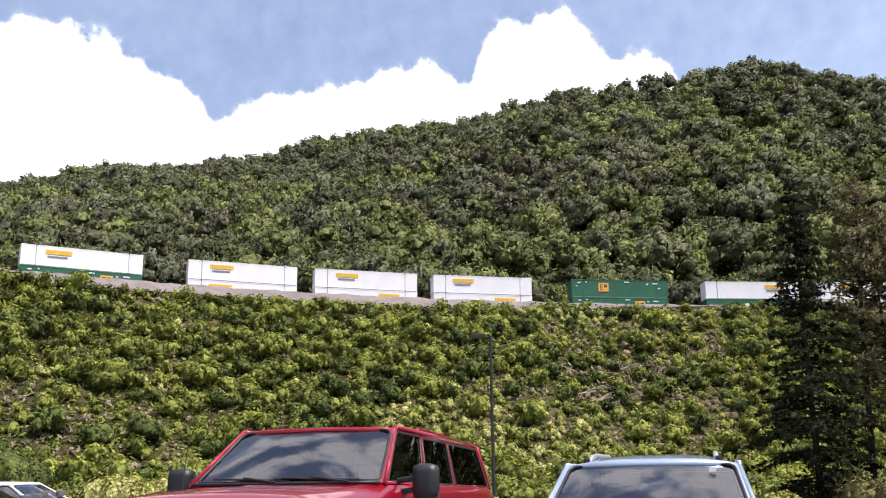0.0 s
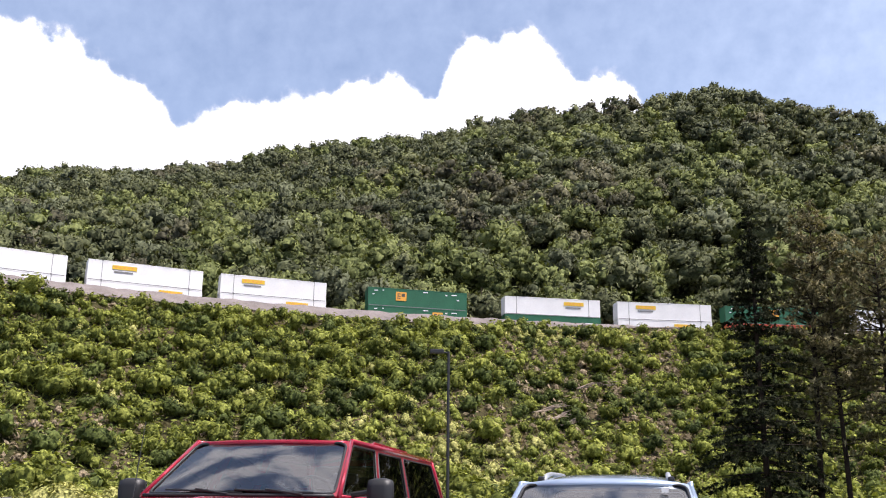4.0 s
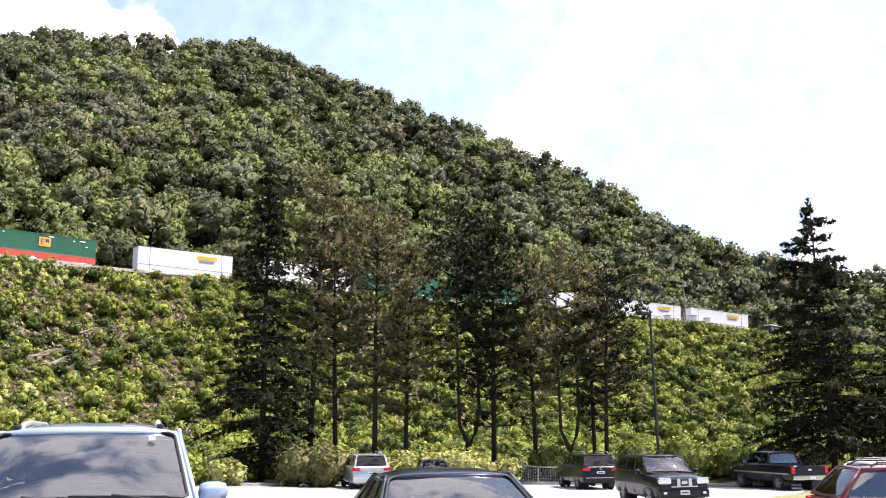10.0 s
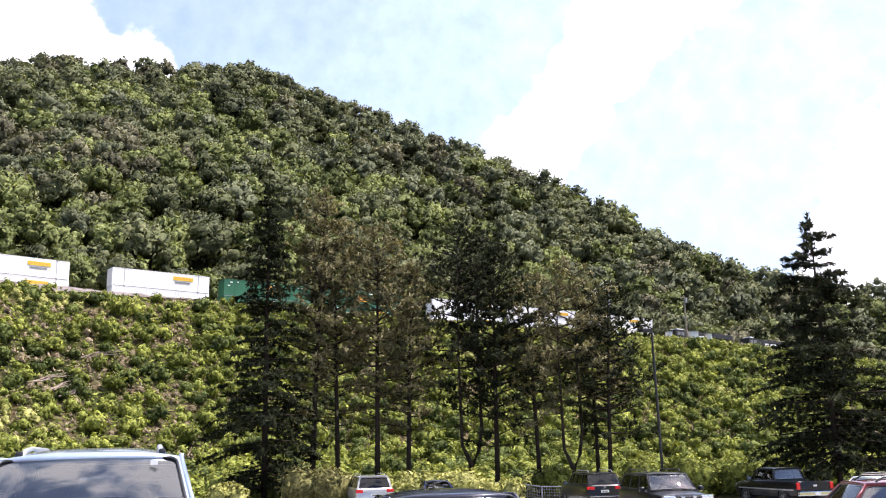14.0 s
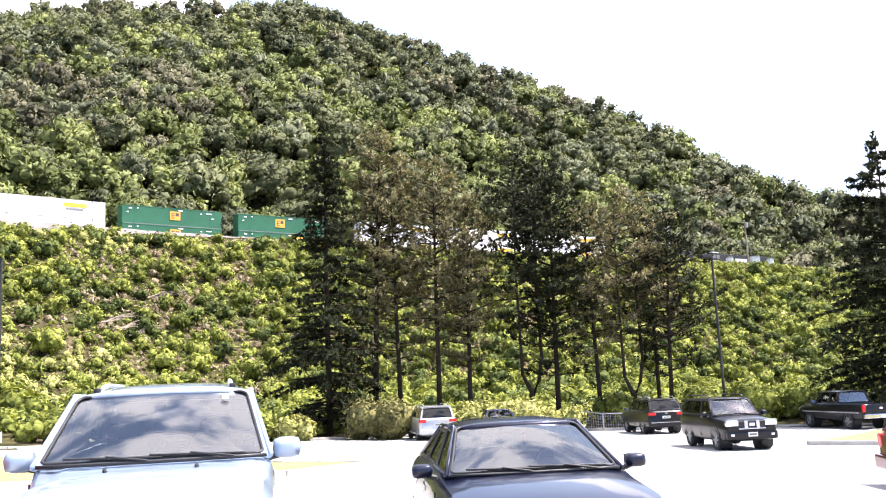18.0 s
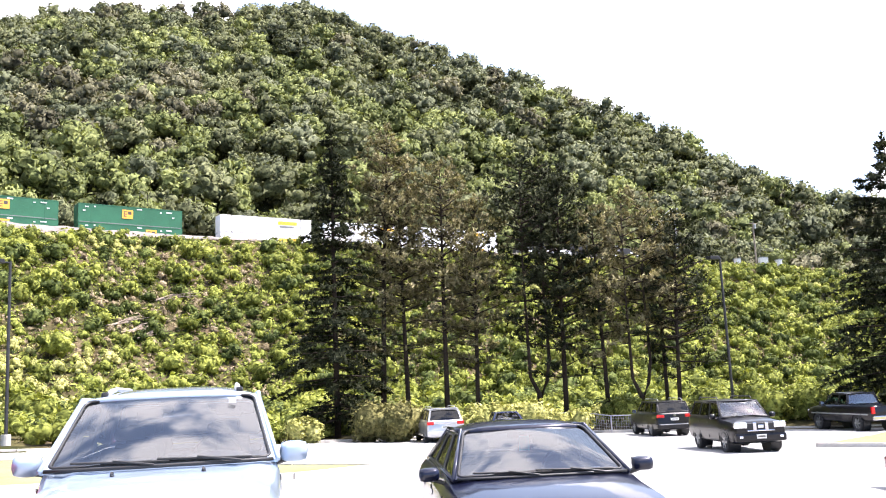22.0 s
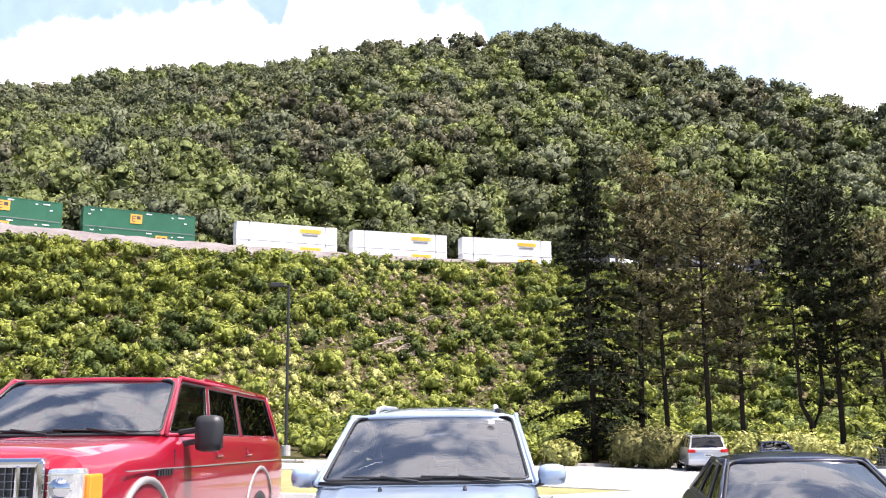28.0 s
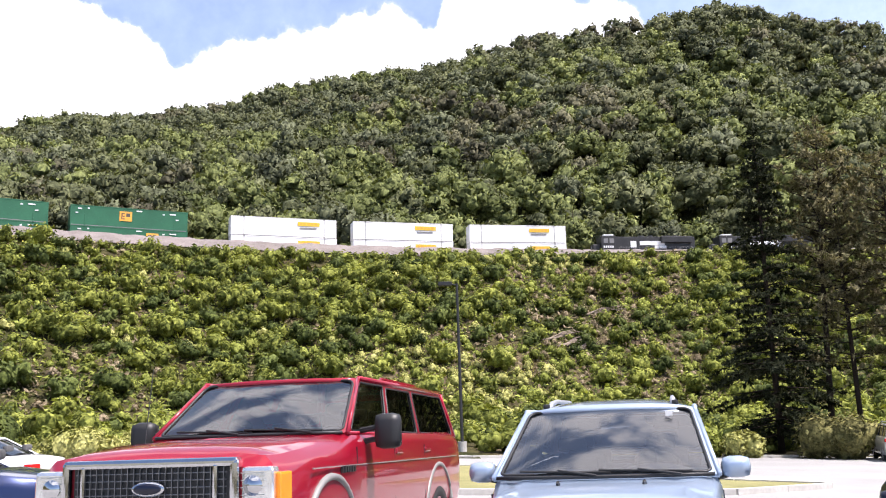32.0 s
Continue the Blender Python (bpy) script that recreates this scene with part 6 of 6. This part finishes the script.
        tube(b, [(-0.6, s * 0.62, 1.95), (-0.7, s * 0.62, 1.985), (-2.0, s * 0.62, 1.97), (-2.2, s * 0.62, 1.93)], [0.018] * 4, 6)
        part("roof_rail", b, M_RED, ob)
    b = bmesh.new()
    tube(b, [(1.35, 0.0, 1.388), (2.0, 0.0, 1.372), (2.6, 0.0, 1.318)], [0.012, 0.014, 0.008], 6)
    part("bonnet_crease", b, M_RED, ob, "", True)
    return ob


def blue_van():
    L, belt, hood = 4.9, 1.15, 1.10
    k = dict(L=L, W=1.84, H=1.77, r=0.34, paint=M_SILVERBLUE, belt=belt, clear=0.26, axles=(1.5, -1.4), hb=0.89, hr=0.75, cabin=(1.18, 0.16, -2.05, -2.4), cap=0.10, header=0.05, apillar=0.05,
             splits=(0.34, 0.66), top_splits=(0.28, 0.64), reach=-0.01, mirror=(0.23, 0.17, 0.92, 1.19, M_SILVERBLUE), handles=(0.1, -0.9), seams=(1.15, 0.15, -0.9), dash=M_LIGHT_DASH, rows=3, wheel_mat=M_SEAT,
             stations=suv_stations(L, 0.26, belt, hood, 0.86, belt, 1.18))
    x, y = 1.79, 8.80
    ob = car("blue_minivan", pose(x, y, float(lot_z(x, y)) - 0.06, 0, 0, -105.8), "pale silver-blue minivan with roof rails parked nose out", k)
    for s in (1, -1):
        b = bmesh.new()
        tube(b, [(0.02, s * 0.57, 1.69), (-0.2, s * 0.56, 1.745), (-0.5, s * 0.555, 1.765), (-1.6, s * 0.555, 1.76), (-1.9, s * 0.56, 1.69)], [0.02, 0.026, 0.022, 0.022, 0.02], 7)
        part("roof_rail", b, M_GALV, ob, "grey roof rail", True)
        b = bmesh.new()
        box(b, -0.16, 0.04, s * 0.585 - 0.03, s * 0.585 + 0.03, 1.68, 1.74, 0.02)
        part("rail_foot", b, M_TRIM, ob)
        y0, y1 = sorted((s * 0.50, s * 0.86))
        slab(ob, "headlamp", L / 2 - 0.08, y0, y1, 0.64, 0.84, M_LENS, 0.2, 0.05)
        b = bmesh.new()
        rod(b, (1.42, s * 0.33, 1.11), (1.45, s * 0.33, 1.135), 0.018, 0.012, 8)
        part("washer_nozzle", b, M_TRIM, ob)
    slab(ob, "grille", L / 2 + 0.0, -0.42, 0.42, 0.62, 0.78, M_CHROME, 0.08, 0.03)
    slab(ob, "front_bumper", L / 2 + 0.02, -0.88, 0.88, 0.30, 0.55, M_SILVERBLUE, 0.18, 0.06)
    b = bmesh.new()
    box(b, 0.40, 0.41, 0.50, 0.56, 1.60, 1.64)
    part("windscreen_sticker", b, M_PAPER, ob)
    return ob


def navy_sedan():
    L, belt, hood = 4.95, 0.97, 0.97
    f = L / 2
    k = dict(L=L, W=1.86, H=1.43, r=0.32, paint=M_NAVY, belt=belt, clear=0.2, axles=(1.45, -1.35), hb=0.80, hr=0.62, cabin=(0.86, 0.02, -1.05, -1.75), cap=0.075, apillar=0.035, header=0.03,
             splits=(0.36, 0.70), top_splits=(0.36, 0.82), reach=-0.03, mirror=(0.19, 0.125, 0.62, 1.01, M_NAVY), handles=(-0.05, -0.95), seams=(0.95, -0.1, -1.0),
             stations=[(-f, 0.88, 0.32, 0.78, 0.84), (-f + 0.1, 0.95, 0.26, 0.86, 0.93), (-f + 0.55, 0.99, 0.22, 0.93, 1.0), (-1.7, 1.0, 0.2, 0.95, 1.01), (-0.8, 1.0, 0.2, 0.96, 0.97), (0.5, 1.0, 0.2, 0.95, 0.97), (0.86, 1.0, 0.2, 0.90, 0.97), (1.1, 0.99, 0.2, 0.86, 0.955), (1.8, 0.97, 0.22, 0.80, 0.90), (f - 0.2, 0.93, 0.25, 0.70, 0.76), (f - 0.05, 0.86, 0.3, 0.60, 0.66), (f, 0.8, 0.36, 0.52, 0.58)])
    x, y = 5.04, 8.12
    ob = car("navy_sedan", pose(x, y, float(lot_z(x, y)) - 0.06, 0, 0, -111.5), "dark navy saloon car with a parking tag in the windscreen", k)
    for s in (1, -1):
        y0, y1 = sorted((s * 0.45, s * 0.84))
        slab(ob, "headlamp", f - 0.14, y0, y1, 0.56, 0.68, M_LENS, 0.2, 0.04)
    slab(ob, "grille", f - 0.01, -0.35, 0.35, 0.50, 0.62, M_CHROME, 0.06, 0.02)
    b = bmesh.new()
    box(b, 0.05, 0.055, -0.05, 0.05, 1.14, 1.28)
    part("parking_tag", b, M_TEAL, ob, "teal hanging parking tag")
    b = bmesh.new()
    box(b, 0.50, 0.68, 0.42, 0.62, 0.985, 0.99)
    part("paper_slip", b, M_PAPER, ob)
    return ob


def dark_suv(x, y, yaw, label, front):
    L, belt, hood = 4.75, 1.16, 1.14
    k = dict(L=L, W=1.88, H=1.76, r=0.38, tyre=0.25, paint=M_BLACKP, belt=belt, clear=0.32, axles=(1.45, -1.35), hb=0.84, hr=0.70, cabin=(1.02, 0.42, -2.0, -2.3), splits=(0.36, 0.68), top_splits=(0.30, 0.66), tint=1,
             mirror=(0.2, 0.18, 0.82, 1.2, M_BLACKP), handles=(-0.1, -1.0), seams=(1.0, -0.0, -0.95), stations=suv_stations(L, 0.32, belt, hood, 0.98, belt, 1.02))
    ob = car("dark_suv", pose(x, y, float(lot_z(x, y)), 0, 0, yaw), label, k)
    f = L / 2
    for s in (1, -1):
        b = bmesh.new()
        tube(b, [(0.2, s * 0.6, 1.76), (0.1, s * 0.6, 1.83), (-1.7, s * 0.6, 1.83), (-1.85, s * 0.6, 1.74)], [0.022] * 4, 6)
        part("roof_rail", b, M_TRIM if front else M_GALV, ob)
    if front:
        for s in (1, -1):
            y0, y1 = sorted((s * 0.44, s * 0.86))
            slab(ob, "headlamp", f - 0.06, y0, y1, 0.84, 1.04, M_LENS, 0.2, 0.05, "clear headlamp")
            y0, y1 = sorted((s * 0.14, s * 0.26))
            slab(ob, "grille_bar", f + 0.03, y0, y1, 0.76, 1.03, M_CHROME, 0.06, 0.02, "slanted chrome grille bar")
            y0, y1 = sorted((s * 0.62, s * 0.74))
            slab(ob, "fog_lamp", f + 0.05, y0, y1, 0.52, 0.6, M_LENS, 0.05, 0.02)
        slab(ob, "grille", f + 0.0, -0.46, 0.46, 0.76, 1.0, M_TRIM, 0.06, 0.01)
        slab(ob, "grille_bar", f + 0.03, -0.46, 0.46, 0.74, 0.79, M_CHROME, 0.06, 0.02)
        slab(ob, "badge", f + 0.04, -0.1, 0.1, 0.84, 0.96, M_CHROME, 0.05, 0.02)
        slab(ob, "front_bumper", f - 0.03, -0.86, 0.86, 0.40, 0.68, M_BLACKP, 0.18, 0.07)
        slab(ob, "number_plate", f + 0.07, -0.16, 0.16, 0.50, 0.64, M_PLATE, 0.02, 0.004)
        slab(ob, "plate_bar", f + 0.082, -0.12, 0.12, 0.55, 0.6, M_INK, 0.006, 0.001)
    else:
        for s in (1, -1):
            y0, y1 = sorted((s * 0.52, s * 0.90))
            slab(ob, "tail_lamp", -f + 0.03, y0, y1, 0.94, 1.08, M_REDLENS, 0.12, 0.03, "red tail lamp")
        slab(ob, "number_plate", -f - 0.01, -0.2, 0.2, 0.80, 0.92, M_PLATE, 0.03, 0.004)
        slab(ob, "plate_bar", -f - 0.028, -0.14, 0.14, 0.84, 0.88, M_INK, 0.006, 0.001)
        slab(ob, "badge", -f - 0.01, -0.07, 0.07, 1.0, 1.1, M_CHROME, 0.03, 0.02)
        slab(ob, "rear_bumper", -f + 0.0, -0.88, 0.88, 0.40, 0.66, M_BLACKP, 0.16, 0.05)
        slab(ob, "bumper_strip", -f - 0.08, -0.8, 0.8, 0.60, 0.63, M_CHROME, 0.02, 0.005)
    return ob


def silver_minivan():
    L, belt = 5.0, 1.14
    k = dict(L=L, W=1.95, H=1.75, r=0.34, paint=M_SILVER, belt=belt, clear=0.26, axles=(1.5, -1.45), hb=0.86, hr=0.70, cabin=(1.25, 0.3, -2.15, -2.42), splits=(0.33, 0.66), top_splits=(0.28, 0.64), tint=1,
             mirror=(0.2, 0.17, 0.95, 1.18, M_SILVER), handles=(0.1, -0.9), seams=(1.15, 0.15, -0.9), stations=suv_stations(L, 0.26, belt, 1.08, 0.86, belt, 1.25), belt_q=1.10)
    x, y = polar(26.75, 50.3)
    ob = car("silver_minivan", pose(x, y, float(lot_z(x, y)), 0, 0, 72), "silver minivan seen from behind with red tail lamps", k)
    f = L / 2
    for s in (1, -1):
        y0, y1 = sorted((s * 0.58, s * 0.94))
        slab(ob, "tail_lamp", -f + 0.05, y0, y1, 0.92, 1.08, M_REDLENS, 0.16, 0.03, "red tail lamp")
        b = bmesh.new()
        tube(b, [(0.2, s * 0.6, 1.75), (0.1, s * 0.6, 1.80), (-1.7, s * 0.6, 1.80), (-1.85, s * 0.6, 1.73)], [0.02] * 4, 6)
        part("roof_rail", b, M_GALV, ob)
    slab(ob, "tailgate_strip", -f + 0.0, -0.56, 0.56, 0.96, 1.02, M_CHROME, 0.05, 0.01)
    slab(ob, "number_plate", -f - 0.01, -0.2, 0.2, 0.74, 0.86, M_PLATE, 0.04, 0.004)
    slab(ob, "plate_bar", -f - 0.035, -0.14, 0.14, 0.78, 0.83, M_INK, 0.006, 0.001)
    slab(ob, "rear_bumper", -f - 0.02, -0.95, 0.95, 0.36, 0.6, M_SILVER, 0.16, 0.05)
    slab(ob, "spoiler", -2.2, -0.66, 0.66, 1.69, 1.73, M_SILVER, 0.2, 0.015)
    return ob


def plain_sedan(kind, x, y, yaw, mat, label, rear):
    L, f = 4.7, 2.35
    k = dict(L=L, W=1.82, H=1.45, r=0.32, paint=mat, belt=0.98, clear=0.2, axles=(1.4, -1.3), hb=0.77, hr=0.58, cabin=(0.85, 0.1, -1.05, -1.7), splits=(0.36, 0.70), top_splits=(0.36, 0.82),
             mirror=(0.2, 0.14, 0.62, 1.03, mat), handles=(-0.05, -0.95), seams=(0.95, -0.1, -1.0),
             stations=[(-f, 0.88, 0.32, 0.80, 0.86), (-f + 0.1, 0.95, 0.26, 0.90, 0.97), (-f + 0.5, 0.99, 0.22, 0.96, 1.04), (-1.65, 1.0, 0.2, 0.97, 1.03), (-0.8, 1.0, 0.2, 0.97, 0.98), (0.5, 1.0, 0.2, 0.96, 0.98), (0.85, 1.0, 0.2, 0.92, 0.98), (1.1, 0.99, 0.2, 0.87, 0.96), (1.7, 0.97, 0.22, 0.81, 0.91), (f - 0.2, 0.93, 0.25, 0.72, 0.78), (f - 0.05, 0.86, 0.3, 0.62, 0.68), (f, 0.8, 0.36, 0.54, 0.6)])
    ob = car(kind, pose(x, y, float(lot_z(x, y)), 0, 0, yaw), label, k)
    for s in (1, -1):
        y0, y1 = sorted((s * 0.45, s * 0.84))
        slab(ob, "tail_lamp", -f + 0.06, y0, y1, 0.74, 0.88, M_REDLENS, 0.16, 0.03, "red tail lamp")
        slab(ob, "headlamp", f - 0.14, y0, y1, 0.58, 0.70, M_LENS, 0.2, 0.04)
    slab(ob, "number_plate", -f - 0.0, -0.2, 0.2, 0.62, 0.74, M_PLATE, 0.03, 0.004)
    return ob


def wagon(kind, x, y, yaw, mat, label):
    L, belt = 4.6, 1.02
    k = dict(L=L, W=1.84, H=1.62, r=0.35, paint=mat, belt=belt, clear=0.26, axles=(1.35, -1.3), hb=0.82, hr=0.62, cabin=(0.95, 0.25, -1.75, -2.22), splits=(0.36, 0.68), top_splits=(0.34, 0.70),
             mirror=(0.2, 0.15, 0.7, 1.06, mat), handles=(-0.05, -0.95), seams=(0.95, -0.05, -0.95), stations=suv_stations(L, 0.26, belt, 1.0, 0.84, belt, 0.95))
    ob = car(kind, pose(x, y, float(lot_z(x, y)), 0, 0, yaw), label, k)
    f = L / 2
    for s in (1, -1):
        y0, y1 = sorted((s * 0.66, s * 0.915))
        slab(ob, "tail_lamp", -f + 0.14, y0, y1, 0.74, 1.0, M_REDLENS, 0.3, 0.04, "red wrap-around tail lamp")
        b = bmesh.new()
        tube(b, [(0.1, s * 0.55, 1.61), (0.0, s * 0.55, 1.67), (-1.4, s * 0.55, 1.66), (-1.55, s * 0.55, 1.58)], [0.02] * 4, 6)
        part("roof_rail", b, M_TRIM, ob)
        y0, y1 = sorted((s * 0.45, s * 0.82))
        slab(ob, "headlamp", f - 0.1, y0, y1, 0.66, 0.82, M_LENS, 0.2, 0.04)
    slab(ob, "rear_bumper", -f - 0.02, -0.9, 0.9, 0.36, 0.62, mat, 0.16, 0.05)
    slab(ob, "number_plate", -f - 0.01, -0.2, 0.2, 0.70, 0.82, M_PLATE, 0.04, 0.004)
    return ob


def pickup_truck():
    L, belt = 5.7, 1.22
    f = L / 2
    k = dict(L=L, W=2.0, H=1.86, r=0.40, tyre=0.26, paint=M_BLACKP, belt=belt, clear=0.42, axles=(1.75, -1.65), hb=0.88, hr=0.72, cabin=(1.35, 0.72, -0.62, -0.78), splits=(0.58,), top_splits=(0.56,), rows=1,
             mirror=(0.22, 0.26, 1.05, 1.3, M_TRIM), handles=(0.2,), seams=(1.3, 0.05, -0.85), flare=M_BLACKP,
             stations=[(-f, 0.93, 0.62, belt - 0.06, belt - 0.02), (-f + 0.05, 0.97, 0.55, belt, belt), (-f + 0.1, 0.98, 0.5, belt, 0.72), (-0.95, 0.98, 0.45, belt, 0.72), (-0.9, 1.0, 0.42, belt, belt), (0.5, 1.0, 0.42, belt, belt), (1.3, 1.0, 0.42, belt - 0.01, belt), (1.5, 0.99, 0.42, 1.12, 1.22), (2.1, 0.98, 0.42, 1.09, 1.2), (f - 0.25, 0.96, 0.45, 1.05, 1.15), (f - 0.06, 0.92, 0.5, 0.98, 1.04), (f, 0.86, 0.55, 0.9, 0.95)])
    x, y = polar(50.3, 51.8)
    ob = car("pickup_truck", pose(x, y, float(lot_z(x, y)), 0, 0, 72), "black pickup truck with chrome rear bumper", k)
    for s in (1, -1):
        y0, y1 = sorted((s * 0.80, s * 0.97))
        slab(ob, "tail_lamp", -f + 0.01, y0, y1, 0.86, 1.18, M_REDLENS, 0.10, 0.02, "red tail lamp")
        y0, y1 = sorted((s * 0.5, s * 0.9))
        slab(ob, "headlamp", f - 0.05, y0, y1, 0.84, 1.0, M_LENS, 0.15, 0.04)
        b = bmesh.new()
        box(b, -2.6, 2.3, s * 1.0 - 0.01, s * 1.0 + 0.015, 0.80, 0.86, 0.01)
        part("side_moulding", b, M_GALV, ob)
    slab(ob, "rear_bumper", -f - 0.08, -0.95, 0.95, 0.56, 0.78, M_CHROME, 0.2, 0.05, "chrome step bumper")
    slab(ob, "number_plate", -f - 0.19, -0.16, 0.16, 0.6, 0.72, M_PLATE, 0.02, 0.004)
    slab(ob, "badge", -f - 0.01, -0.09, 0.09, 0.98, 1.08, M_CHROME, 0.03, 0.01)
    return ob


red_suv()
blue_van()
navy_sedan()
dark_suv(*polar(43.9, 35.6), -114, "black sport utility vehicle facing out with chrome grille bars", True)
dark_suv(*polar(39.75, 50.3), 68, "black sport utility vehicle seen from behind", False)
silver_minivan()
plain_sedan("dark_sedan", *polar(30.7, 51.3), 66, M_BLUEP, "dark blue saloon car parked by the hedge", True)
pickup_truck()
wagon("maroon_wagon", 17.3, 10.5, -35, M_MAROON, "maroon estate car with a red tail lamp and roof rails")
wagon("white_wagon", *polar(57.0, 35.0), -20, M_WHITEP, "white estate car parked beyond the island")
plain_sedan("white_sedan", *polar(-26.0, 22.0), 174, M_WHITEP, "white saloon car parked near the lawn", True)
plain_sedan("blue_sedan", -6.29, 10.46, 195, M_BLUEP, "dark blue saloon car parked with its tail showing", True)


motions()
